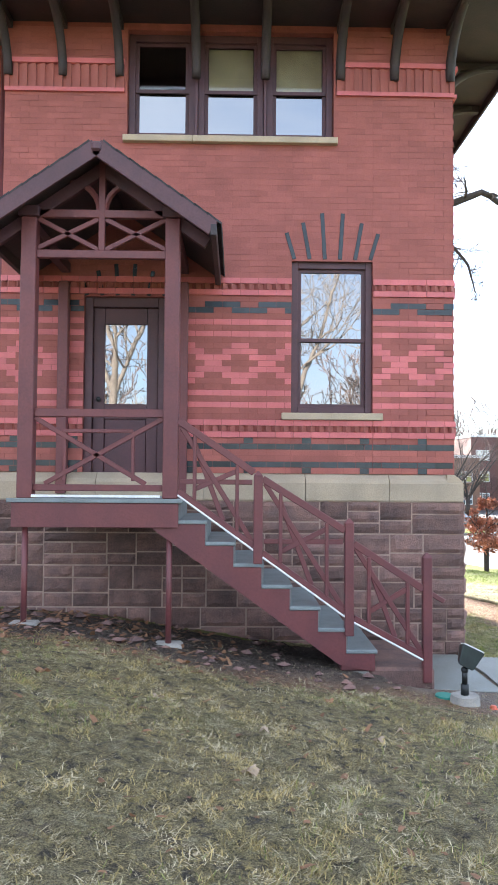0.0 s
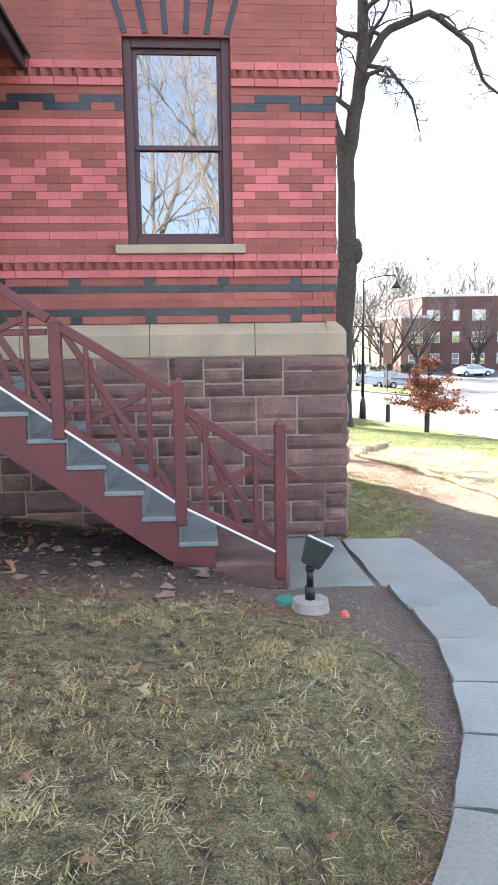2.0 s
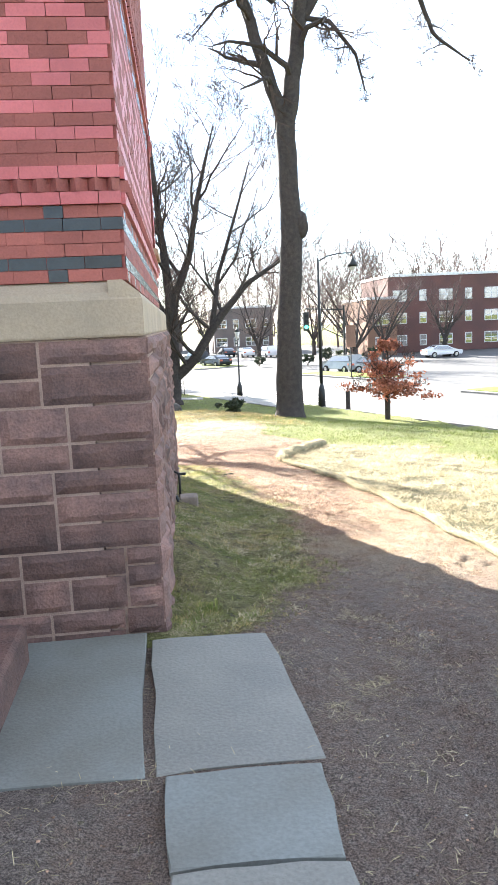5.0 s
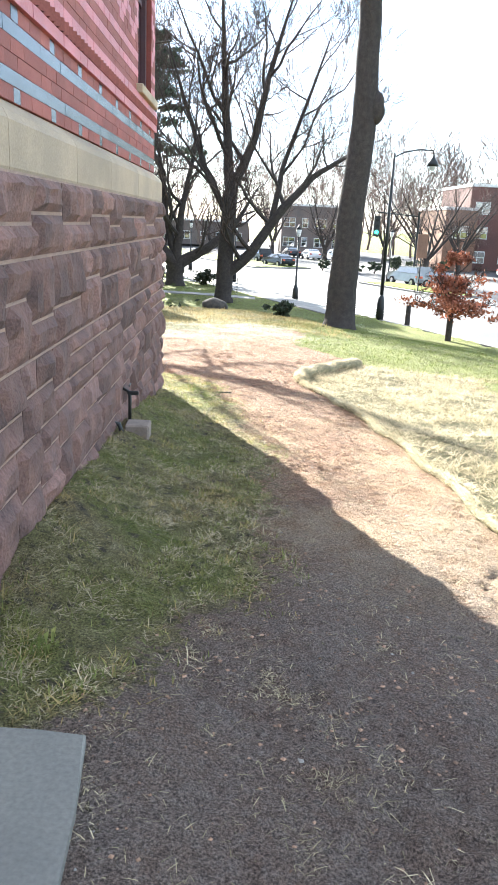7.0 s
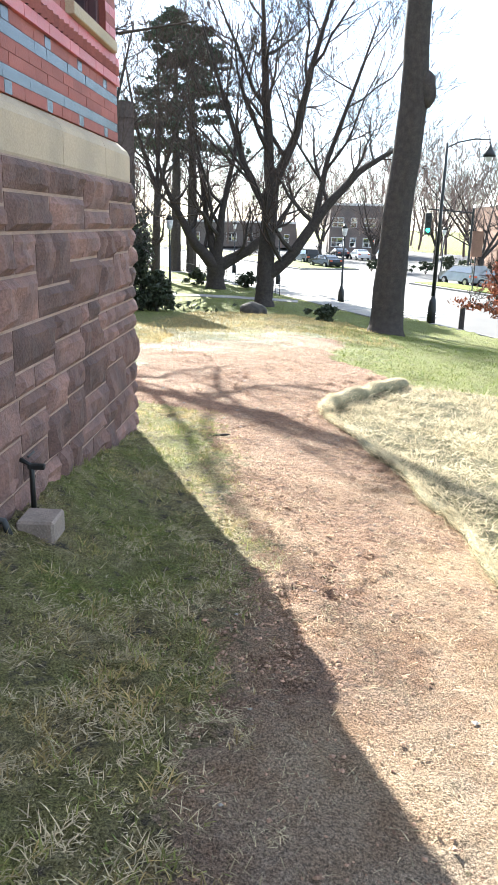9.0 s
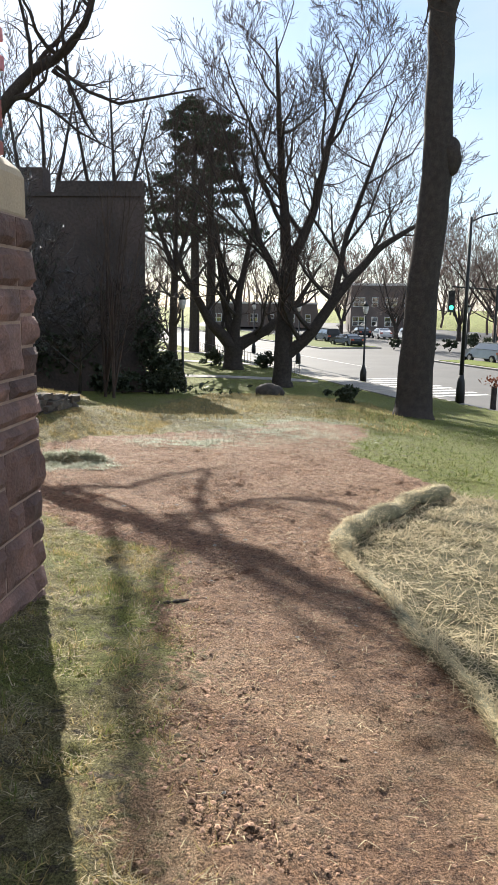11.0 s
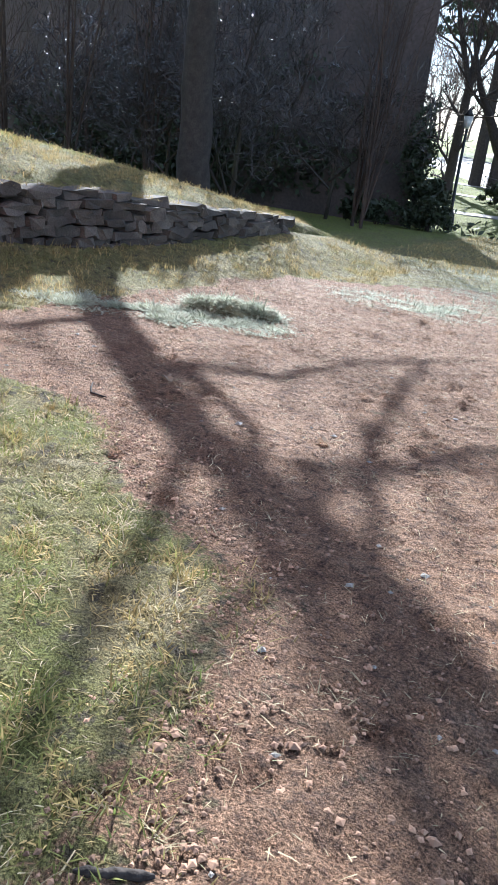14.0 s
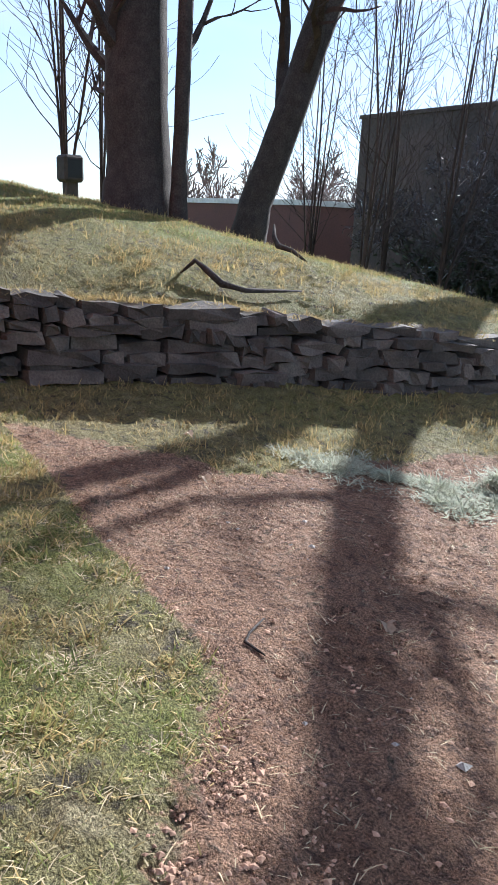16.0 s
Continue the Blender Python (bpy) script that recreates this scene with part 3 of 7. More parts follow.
def lay(u0, u1, phase, holes, top, rng):
    """Bricks of one stretch of wall as (course, u0, u1, colour, out)."""
    rows = []
    for k in range(int((top - TOP0) / COURSE)):
        z0 = TOP0 + k * COURSE
        spans = [(u0, u1)]
        for a, b, c, d in holes:
            if c - 0.01 < z0 + COURSE / 2 < d + 0.01:
                spans = [s for lo, hi in spans for s in ((lo, min(hi, a)), (max(lo, b), hi)) if s[1] - s[0] > 0.02]
        cuts = []
        if k in (7, 31):
            n0 = math.floor(u0 / 0.1)
            cuts = [(n * 0.1, n * 0.1 + 0.1, "tooth", 0.0) for n in range(n0, int(u1 / 0.1) + 2)]
        elif k in (0, 5):
            n0 = math.floor((u0 + 0.2125) / 0.655)
            for n in range(n0 - 1, int((u1 + 0.2125) / 0.655) + 2):
                s = 0.0875 + n * 0.655
                cuts.append((s, s + 0.105, "black", 0.0))
                cuts += [(s + 0.105 + j * 0.18333, s + 0.105 + (j + 1) * 0.18333, "orange", 0.0) for j in range(3)]
        else:
            shift = 0.5 if k % 2 == 0 else 0.0
            n0 = math.floor((u0 - phase) / LONG)
            for n in range(n0 - 1, int((u1 - phase) / LONG) + 2):
                rel = n + shift
                cuts.append((phase + rel * LONG, phase + (rel + 1) * LONG, colour_of(k, rel + 0.5), 0.022 if k in (6, 8, 30, 32) else 0.0))
        for a, b, c, out in cuts:
            for lo, hi in spans:
                p, q = max(a, lo), min(b, hi)
                if q - p > 0.02:
                    rows.append((k, p, q, c, out + rng.uniform(-0.0015, 0.0015)))
    return rows


BRICKS = dict(red=RED, orange=ORANGE, pink=PINK, black=BLACK)


def brick_face(wall, rows, along_x, face, single):
    """Lays the rows as real bricks; the stretch that single() picks as pieces of their own."""
    groups, singles, teeth = {}, [], []
    for k, p, q, c, out in rows:
        z0 = TOP0 + k * COURSE
        if c == "tooth":
            teeth.append((p + 0.004, q - 0.004, z0 + 0.001, z0 + COURSE - 0.001))
            continue
        g = 0.002 if k < 33 else 0.001
        lo, hi = (face - out, face + 0.03) if along_x else (face - 0.03, face + out)
        b = (p + g, q - g, lo, hi, z0 + g, z0 + COURSE - g) if along_x else (lo, hi, p + g, q - g, z0 + g, z0 + COURSE - g)
        if single(k, p) and len(singles) < 290:
            singles.append((b, c))
        else:
            groups.setdefault(c, []).append(b)
    for c, boxes in groups.items():
        tagged(many_boxes(c + "_bricks", boxes, BRICKS[c], wall), kind="stuff")
    # dog-tooth course: bricks set cornerwise, with dark hollows between
    v, f = [], []
    for p, q, lo, hi in teeth:
        s = len(v)
        for z in (lo, hi):
            for u, d in ((p, 0.0), (p + (q - p) * 0.38, 0.046), (q, 0.0)):
                v.append((u, face + 0.006 - d, z) if along_x else (face - 0.006 + d, u, z))
        f += [(s, s + 1, s + 4, s + 3), (s + 1, s + 2, s + 5, s + 4), (s + 2, s, s + 3, s + 5)]
    tagged(arrays_mesh("dogtooth_bricks", v, f, RED, wall), kind="stuff")
    return singles


rng = random.Random(4)
rows_s = lay(WEST, 0.62, -0.2625, HOLES_S, EAVE, rng)
rows_s += [r for r in lay(0.62, 1.54, -0.2625, HOLES_S, EAVE, rng)]
rows_s += lay(1.54, EX, 1.8475, HOLES_S, EAVE, rng)
singles_s = brick_face(wall_south, rows_s, True, WY, lambda k, p: k < 33 and p > 1.6)
rows_e = lay(WY + 0.035, NY, WY + 0.42, HOLES_E, EAVE, rng)
singles_e = brick_face(wall_east, rows_e, False, EX, lambda k, p: k < 26 and p < 10.2)
rows_w = lay(-4.6, WEST - 0.01, -3.2, [], EAVE, rng)
brick_face(wall_wing, rows_w, True, 8.962, lambda k, p: False)


def ashlar(wall, u0, u1, z0, z1, along_x, face, seed, rock):
    """Rock-faced squared stones in broken courses."""
    r = random.Random(seed)
    z = z1
    sign = -1 if along_x else 1
    while z > z0:
        hgt = r.choice((0.36, 0.42, 0.46))
        u = u0
        while u < u1 - 0.02:
            wid = min(r.uniform(0.3, 0.72), u1 - u)
            if u1 - u - wid < 0.15:
                wid = u1 - u
            cuts = r.choice(((0, 0.45, 1), (0, 0.58, 1), (0, 0.38, 1), (0, 0.3, 0.66, 1), (0, 0.64, 1)))
            split = list(zip(cuts, cuts[1:]))
            for a, b in split:
                sub = [(u, u + wid)] if wid < 0.42 or r.random() < 0.5 else [(u, u + wid * 0.45), (u + wid * 0.45, u + wid)]
                for p, q in sub:
                    g = 0.0085
                    A, B, C, D = p + g, q - g, z - hgt * b + g, z - hgt * a - g
                    m, nz = max(3, min(10, int((B - A) / 0.055) + 1)), max(3, min(6, int((D - C) / 0.045) + 1))
                    v, f = [], []
                    tilt, lean, seedv = r.uniform(-0.5, 0.5), r.uniform(-0.5, 0.5), Vector((r.uniform(0, 90), r.uniform(0, 90), 0))
                    for j in range(nz + 1):
                        for i in range(m + 1):
                            uu, vv = A + (B - A) * i / m, C + (D - C) * j / nz
                            rim = i in (0, m) or j in (0, nz)
                            lump = noise.noise(Vector((uu * 6, vv * 6, 0)) + seedv) + 0.5 * noise.noise(Vector((uu * 19, vv * 19, 7)) + seedv)
                            out = 0.003 if rim else 0.006 + rock * max(0.08, 0.5 + 0.55 * lump + tilt * (i / m - 0.5) + lean * (j / nz - 0.5))
                            if not rim:
                                uu, vv = uu + r.uniform(-0.008, 0.008), vv + r.uniform(-0.006, 0.006)
                            v.append((uu, face + sign * out, vv) if along_x else (face + sign * out, uu, vv))
                    for j in range(nz):
                        for i in range(m):
                            s = j * (m + 1) + i
                            f.append((s, s + 1, s + m + 2, s + m + 1))
                    ring = [i for i in range(m + 1)] + [j * (m + 1) + m for j in range(1, nz + 1)] + [nz * (m + 1) + i for i in range(m - 1, -1, -1)] + [j * (m + 1) for j in range(nz - 1, 0, -1)]
                    base = len(v)
                    for s in ring:
                        x, y, zz = v[s]
                        v.append((x, face - sign * 0.04, zz) if along_x else (face - sign * 0.04, y, zz))
                    for t in range(len(ring)):
                        t2 = (t + 1) % len(ring)
                        f.append((ring[t2], ring[t], base + t, base + t2))
                    mesh_from("stone", v, f, STONE, wall)
            u += wid
        z -= hgt


# water table: long limestone blocks with a sloping top
water_table = empty("water_table", (0, 0, 1.07), label="buff limestone water table above the stone base", category="trim", kind="structure")
water_table.location = (0, 0, 0)
side_table = empty("water_table_side", label="buff limestone water table along the side wall", category="trim", kind="structure")


def table_block(p, q, along_x, mitre=0.0):
    prof = [(-0.02, 1.072), (-0.075, 1.072), (-0.08, 1.085), (-0.08, 1.27), (-0.06, 1.31), (0.02, 1.374), (0.1, 1.374), (0.1, 1.072)]
    v = []
    for u, end in ((p + 0.003, 0), (q - 0.003, mitre)):
        for o, z in prof:
            w = u - (o if end else 0)
            v.append((w, WY + o, z) if along_x else (EX - o, w, z))
    k = len(prof)
    f = [tuple(range(k)), tuple(range(2 * k - 1, k - 1, -1))] + [(i, i + k, (i + 1) % k + k, (i + 1) % k) for i in range(k)]
    bm = bmesh.new()
    vs = [bm.verts.new(c) for c in v]
    for face in f:
        bm.faces.new([vs[i] for i in face])
    part("block", bm, SILL, water_table if along_x else side_table)


for p, q in ((WEST, -1.55), (-1.55, -0.35), (-0.35, 0.78), (0.78, 1.72)):
    table_block(p, q, True)
table_block(1.72, EX, True, 1)
y = WY - 0.078
for q in (9.55, 10.8, 11.9, 13.2, 14.2, NY + 0.06):
    table_block(y, q, False)
    y = q


def sash_window(name, c, w, z0, z1, along_x, face, mat, label, sill=(0.12, 0.05), upper=None):
    """A double-hung window with frame, two sashes, panes and a stone sill. c: its middle along the wall."""
    win = empty(name, label=label, category="window", kind="structure")

    def put(nm, a, b, d0, d1, lo, hi, m, lab="", parent=win, edge=0.004):
        dims = (a, b, face + d0, face + d1, lo, hi) if along_x else (face - d1, face - d0, a, b, lo, hi)
        return boxed(nm, dims, m, parent, lab, edge)

    a, b = c - w / 2, c + w / 2
    put("jamb", a, a + 0.075, 0.05, 0.2, z0, z1, mat)
    put("jamb", b - 0.075, b, 0.05, 0.2, z0, z1, mat)
    put("head", a + 0.075, b - 0.075, 0.05, 0.2, z1 - 0.085, z1, mat)
    put("bottom_rail", a + 0.075, b - 0.075, 0.06, 0.2, z0, z0 + 0.07, mat)
    mid = (z0 + z1) / 2 - 0.03
    for nm, lo, hi, d in (("lower_sash", z0 + 0.07, mid + 0.02, 0.11), ("upper_sash", mid - 0.02, z1 - 0.085, 0.085)):
        bm = bmesh.new()
        for p, q, r, s in ((a + 0.075, a + 0.115, lo, hi), (b - 0.115, b - 0.075, lo, hi), (a + 0.115, b - 0.115, lo, lo + 0.04), (a + 0.115, b - 0.115, hi - 0.04, hi)):
            box(bm, *((p, q, face + d, face + d + 0.04, r, s) if along_x else (face - d - 0.04, face - d, p, q, r, s)))
        sash = part(nm, bm, mat, win)
        put("pane", a + 0.113, b - 0.113, d + 0.018, d + 0.024, lo + 0.038, hi - 0.038, upper if upper and nm == "upper_sash" else GLASS, "", sash, 0)
    if sill:
        put("sill", a - sill[0], b + sill[0], -0.06, 0.1, z0 - 0.08, z0 - 0.003, SILL, "buff limestone sill", win, 0.006)
    return win


sash_window("window_1", 1.08, 0.92, 2.06, 3.80, True, WY, PAINT2, "tall plum-framed double-hung window with limestone sill", (0.11, 0))
side_window = sash_window("window_2", 14.17, 0.90, 2.06, 3.80, False, EX, PAINT2, "plum-framed sash window in the side wall", (0.11, 0))
for n, (a, b) in enumerate(((-1.27, -0.50), (-0.47, 0.29), (0.32, 1.09))):
    sash_window("window_%d" % (n + 3), (a + b) / 2, b - a - 0.004, 5.2, 6.44, True, WY + 0.04, PAINT2, "upper sash window under deep eaves, one of three", None, CLEAR)
    if n:
        boxed("roller_blind", (a + 0.12, b - 0.12, WY + 0.185, WY + 0.195, 5.83 if n == 1 else 5.78, 6.33), BLIND).update_tag()
for ob in [o for o in scene.objects if o.name.startswith("roller_blind")]:
    tagged(ob, "drawn cream roller blind behind an upper window", "blind", "upper window blinds")
boxed("mullion", (-0.5, -0.47, WY + 0.03, WY + 0.2, 5.2, 6.44), PAINT2, wall_south)
boxed("mullion", (0.29, 0.32, WY + 0.03, WY + 0.2, 5.2, 6.44), PAINT2, wall_south)
boxed("upper_sill", (-1.31, -0.52, WY - 0.07, WY + 0.1, 5.125, 5.197), SILL, wall_south, "long buff limestone sill", 0.005)
boxed("upper_sill", (-0.517, 1.13, WY - 0.07, WY + 0.1, 5.125, 5.197), SILL, wall_south, "long buff limestone sill", 0.005)

# fanned dark bricks above openings
for c, w, z, sizes in ((1.08, 0.92, 3.81, (0.3, 0.42, 0.53, 0.53, 0.42, 0.3)), (-1.26, 0.92, 3.37, (0.2, 0.28, 0.36, 0.36, 0.28, 0.2))):
    for i, s in enumerate(sizes):
        f = (i - 2.5) / 2.5
        a = (c + f * w * 0.47, WY - 0.002, z)
        b = (c + f * w * 0.47 + f * s * 0.30, WY - 0.002, z + s)
        barred("dark_voussoir", a, b, 0.012, 0.045, BLACK, wall_south, up=(1, 0, 0), edge=0.002)

# corbelled band under the eaves
for u0, u1 in ((WEST, -1.3), (1.12, EX)):
    boxed("corbel_course", (u0, u1, WY - 0.035, WY + 0.005, 5.70, 5.745), PINK, wall_south, "pink corbel course")
    boxed("corbel_course", (u0, u1, WY - 0.05, WY + 0.005, 6.02, 6.075), PINK, wall_south, "pink corbel course")
    many_boxes("soldier_bricks", [(u, u + 0.055, WY - 0.03, WY + 0.005, 5.747, 6.018) for u in np.arange(u0, u1 - 0.05, 0.1)], RED, wall_south)
    many_boxes("recess_bricks", [(u0, u1, WY - 0.008, WY + 0.004, 5.746, 6.019)], ORANGE, wall_south)
for u0, u1 in ((WY, NY),):
    boxed("corbel_course", (EX - 0.005, EX + 0.035, u0, u1, 5.70, 5.745), PINK, wall_east, "pink corbel course")
    boxed("corbel_course", (EX - 0.005, EX + 0.05, u0, u1, 6.02, 6.075), PINK, wall_east, "pink corbel course")

# eaves, brackets and roof
ceiling = boxed("soffit", (-8.9, EX + 0.92, 7.55, NY + 0.9, EAVE + 0.02, EAVE + 0.08), DARKWOOD)
tagged(ceiling, "dark boarded underside of the deep eaves", "soffit", kind="structure")
roof = empty("roof", label="dark shingled hip roof with deep eaves", category="roof", kind="structure")
boxed("fascia", (-8.9, EX + 0.95, 7.52, 7.548, EAVE - 0.08, EAVE + 0.12), DARKWOOD, roof)
boxed("fascia", (EX + 0.922, EX + 0.95, 7.55, NY + 0.9, EAVE - 0.08, EAVE + 0.12), DARKWOOD, roof)
bm = bmesh.new()
lo = [bm.verts.new(p) for p in ((-8.9, 7.5, EAVE + 0.13), (EX + 0.96, 7.5, EAVE + 0.13), (EX + 0.96, NY + 0.92, EAVE + 0.13), (-8.9, NY + 0.92, EAVE + 0.13))]
hi = [bm.verts.new(p) for p in ((-5, 11.8, 8.9), (-1, 11.8, 8.9))]
for f in ((lo[0], lo[1], hi[1], hi[0]), (lo[1], lo[2], hi[1]), (lo[2], lo[3], hi[0], hi[1]), (lo[3], lo[0], hi[0]), (lo[3], lo[2], lo[1], lo[0])):
    bm.faces.new(f)
part("shingles", bm, SHINGLE, roof)


def bracket(at, along_x):
    bm = bmesh.new()
    pts = []
    for i in range(9):
        a = i / 8 * math.pi / 2
        o, z = 0.03 + 0.75 * (1 - math.cos(a)), 5.88 + 0.6 * math.sin(a)
        pts.append((at, WY - o, z) if along_x else (EX + o, at, z))
    tube(bm, pts, 0.055, 6)
    part("bracket", bm, DARKWOOD, roof, smooth=True)
    bm = bmesh.new()
    top = ((at, WY - 0.02, EAVE - 0.03), (at, WY - 0.88, EAVE - 0.03)) if along_x else ((EX + 0.02, at, EAVE - 0.03), (EX + 0.88, at, EAVE - 0.03))
    bar(bm, *top, 0.08, 0.09)
    part("outlooker", bm, DARKWOOD, roof)


for x in (-2.62, -2.0, -1.36, -0.485, 0.305, 1.16, 1.78, 2.42):
    bracket(x, True)
for y in (9.2, 10.3, 11.4, 12.5, 13.6, 14.7):
    bracket(y, False)

# downspout at the west corner
bm = bmesh.new()
tube(bm, [(-2.78, 8.85, 6.4), (-2.78, 8.85, 1.6), (-2.78, 8.82, 1.3), (-2.8, 8.5, 1.0), (-2.82, 8.45, 0.1)], 0.05, 10)
tagged(part("downspout", bm, PAINT, None, smooth=True), "maroon painted downspout at the house corner", "downspout")

# panelled door behind the porch
door = empty("door_1", label="plum panelled house door with a glazed upper light", category="door", kind="structure")
boxed("door_frame", (-1.72, -1.63, WY + 0.05, WY + 0.2, 1.14, 3.36), PAINT2, door, edge=0.005)
boxed("door_frame", (-0.89, -0.80, WY + 0.05, WY + 0.2, 1.14, 3.36), PAINT2, door, edge=0.005)
boxed("door_head", (-1.63, -0.89, WY + 0.05, WY + 0.2, 3.25, 3.36), PAINT2, door, edge=0.005)
leaf = empty("door_leaf")
leaf.parent = door
for dims in ((-1.625, -1.50, 1.15, 3.245), (-1.02, -0.895, 1.15, 3.245), (-1.497, -1.023, 3.06, 3.245), (-1.497, -1.023, 1.98, 2.15), (-1.497, -1.023, 1.15, 1.36)):
    boxed("rail", (dims[0], dims[1], WY + 0.1, WY + 0.145, dims[2], dims[3]), PAINT2, leaf, edge=0.004)
boxed("panel", (-1.499, -1.021, WY + 0.115, WY + 0.14, 1.358, 1.982), PAINT2, leaf, edge=0.01)
boxed("light", (-1.499, -1.021, WY + 0.12, WY + 0.126, 2.148, 3.062), GLASS, leaf, "clear door glass")
bm = bmesh.new()
bmesh.ops.create_uvsphere(bm, u_segments=10, v_segments=8, radius=0.03, matrix=Matrix.Translation((-1.56, WY + 0.07, 2.2)))
part("knob", bm, IRON, leaf, "dark door knob", True)

# ---- porch ----
porch = empty("porch", label="maroon timber entrance porch with gabled roof and cross-braced rails", category="porch")
PY = 6.98
XL, XR = -1.93, -0.60
for x in (XL, XR):
    boxed("post", (x - 0.07, x + 0.07, PY - 0.07, PY + 0.07, 1.14, 3.74), PAINT, porch, edge=0.008)
    boxed("post_cap", (x - 0.095, x + 0.095, PY - 0.095, PY + 0.095, 3.74, 3.84), PAINT2, porch, edge=0.008)
    boxed("wall_post", (x - 0.055, x + 0.055, WY - 0.13, WY - 0.02, 1.14, 3.5), PAINT, porch, edge=0.006)
    boxed("side_beam", (x - 0.05, x + 0.05, PY + 0.072, WY - 0.01, 3.62, 3.73), PAINT2, porch, edge=0.005)
    bm = bmesh.new()
    pts = [(x, PY + 0.07 + 0.5 * (1 - math.cos(i * math.pi / 12)), 3.1 + 0.5 * math.sin(i * math.pi / 12)) for i in range(7)]
    tube(bm, pts, 0.036, 6)
    part("brace", bm, PAINT2, porch)
boxed("deck", (-2.03, -0.50, PY - 0.06, WY - 0.1, 1.085, 1.115), TREAD, porch, "grey painted deck boards")
boxed("deck_edge", (-2.08, -0.48, PY - 0.10, PY - 0.062, 1.10, 1.138), TREAD, porch, "grey painted nosing", 0.004)
boxed("fascia", (-2.04, -0.52, PY - 0.085, PY - 0.045, 0.875, 1.098), PAINT, porch, edge=0.004)
boxed("fascia", (-2.04, -2.0, PY - 0.044, WY - 0.1, 0.875, 1.084), PAINT, porch, edge=0.004)
boxed("white_strip", (-1.86, -0.69, PY - 0.088, PY - 0.075, 1.15, 1.172), WHITE, porch, "thin white edging strip")
for x in (-1.93, -0.605):
    z = h1(x, PY)
    bm = bmesh.new()
    tube(bm, [(x, PY, z - 0.1), (x, PY, 0.88)], 0.028, 10)
    part("support_pole", bm, PAINT, porch, smooth=True)
    boxed("footing", (x - 0.13, x + 0.13, PY - 0.11, PY + 0.12, z - 0.12, z + 0.02), CONCRETE, porch, "flat stone footing", 0.02)
# front rail
a, b = XL + 0.07, XR - 0.07
for nm, z, hh in (("top_rail", 1.925, 0.075), ("bottom_rail", 1.235, 0.06)):
    barred(nm, (a, PY, z), (b, PY, z), 0.055, hh, PAINT, porch)
for p, q in (((a, 1.88), (b - 0.16, 1.27)), ((b, 1.88), (a + 0.1, 1.27))):
    barred("cross_brace", (p[0], PY, p[1]), (q[0], PY, q[1]), 0.035, 0.045, PAINT, porch)
for p, q in (((-1.58, 1.76), (-0.95, 1.76)), ((-1.58, 1.76), (-1.58, 1.3)), ((-0.95, 1.76), (-0.95, 1.3))):
    barred("lattice_bar", (p[0], PY + 0.002, p[1]), (q[0], PY + 0.002, q[1]), 0.03, 0.035, PAINT, porch)
# gable truss
for nm, z, hh in (("tie_beam", 3.785, 0.075), ("lower_beam", 3.405, 0.075)):
    barred(nm, (a - 0.002, PY, z), (b + 0.002, PY, z), 0.06, hh, PAINT, porch)
mid = (a + b) / 2
barred("king_post", (mid, PY, 3.44), (mid, PY, 4.28), 0.06, 0.065, PAINT, porch)
for s in (-1, 1):
    e = a if s < 0 else b
    for p, q in (((mid + s * 0.03, 3.74), (e, 3.46)), ((mid + s * 0.03, 3.45), (e, 3.74))):
        barred("cross_brace", (p[0], PY, p[1]), (q[0], PY, q[1]), 0.035, 0.045, PAINT, porch)
    bm = bmesh.new()
    pts = [(mid + s * (0.03 + 0.27 * (1 - math.cos(i * math.pi / 12))), PY, 3.82 + 0.27 * math.sin(i * math.pi / 12)) for i in range(7)]
    tube(bm, pts, 0.03, 6)
    part("curved_brace", bm, PAINT, porch)
# roof of the porch
EXR, RZ, AP = 1.05, 3.58, 4.30
for s in (-1, 1):
    top, low = (mid, AP), (mid + s * EXR, RZ)
    d = Vector((low[0] - top[0], 0, low[1] - top[1])).normalized()
    nrm = Vector((-d.z * s, 0, d.x * s))
    bm = bmesh.new()
    v = [bm.verts.new(Vector((x, y, z)) + nrm * o) for x, z in (top, low) for y in (6.66, WY - 0.01) for o in (0.0, 0.05)]
    bmesh.ops.convex_hull(bm, input=v)
    slope = part("roof_slope", bm, DARKWOOD, porch)
    length = math.hypot(low[0] - top[0], low[1] - top[1])
    for i in range(9):
        p = Vector((top[0], 0, top[1])) + d * (length + 0.03 - (i + 1) * length / 9)
        q = p + d * (length / 9 + 0.02)
        barred("shingle_course", (p.x + nrm.x * 0.065, 6.63 + 0.9, p.z + nrm.z * 0.065), (q.x + nrm.x * 0.056, 6.63 + 0.9, q.z + nrm.z * 0.056), 1.82, 0.016, SHINGLE, slope, up=tuple(nrm), edge=0)
    barred("barge_board", (top[0], 6.64, top[1] - 0.02), (low[0], 6.64, low[1] - 0.02), 0.035, 0.15, PAINT2, porch, up=(0, 0, 1))
    barred("rafter", (top[0], PY, top[1] - 0.09), (low[0] - s * 0.06, PY, low[1] - 0.06), 0.06, 0.11, PAINT2, porch)
    boxed("gutter", (low[0] - 0.03, low[0] + 0.03, 6.62, WY - 0.03, RZ - 0.09, RZ + 0.02), DARKWOOD, porch, edge=0.008)
bm = bmesh.new()
bmesh.ops.create_cube(bm, size=0.09, matrix=Matrix.Translation((mid, 6.64, AP - 0.02)))
part("finial", bevelled(bm, 0.02), PAINT2, porch)

# ---- outside stairs ----
stairs = empty("staircase", label="maroon timber outside stairs with grey treads and lattice railings", category="stairs")
RUN, RISE, X0, Z0 = 0.26, 0.195, -0.53, 0.945
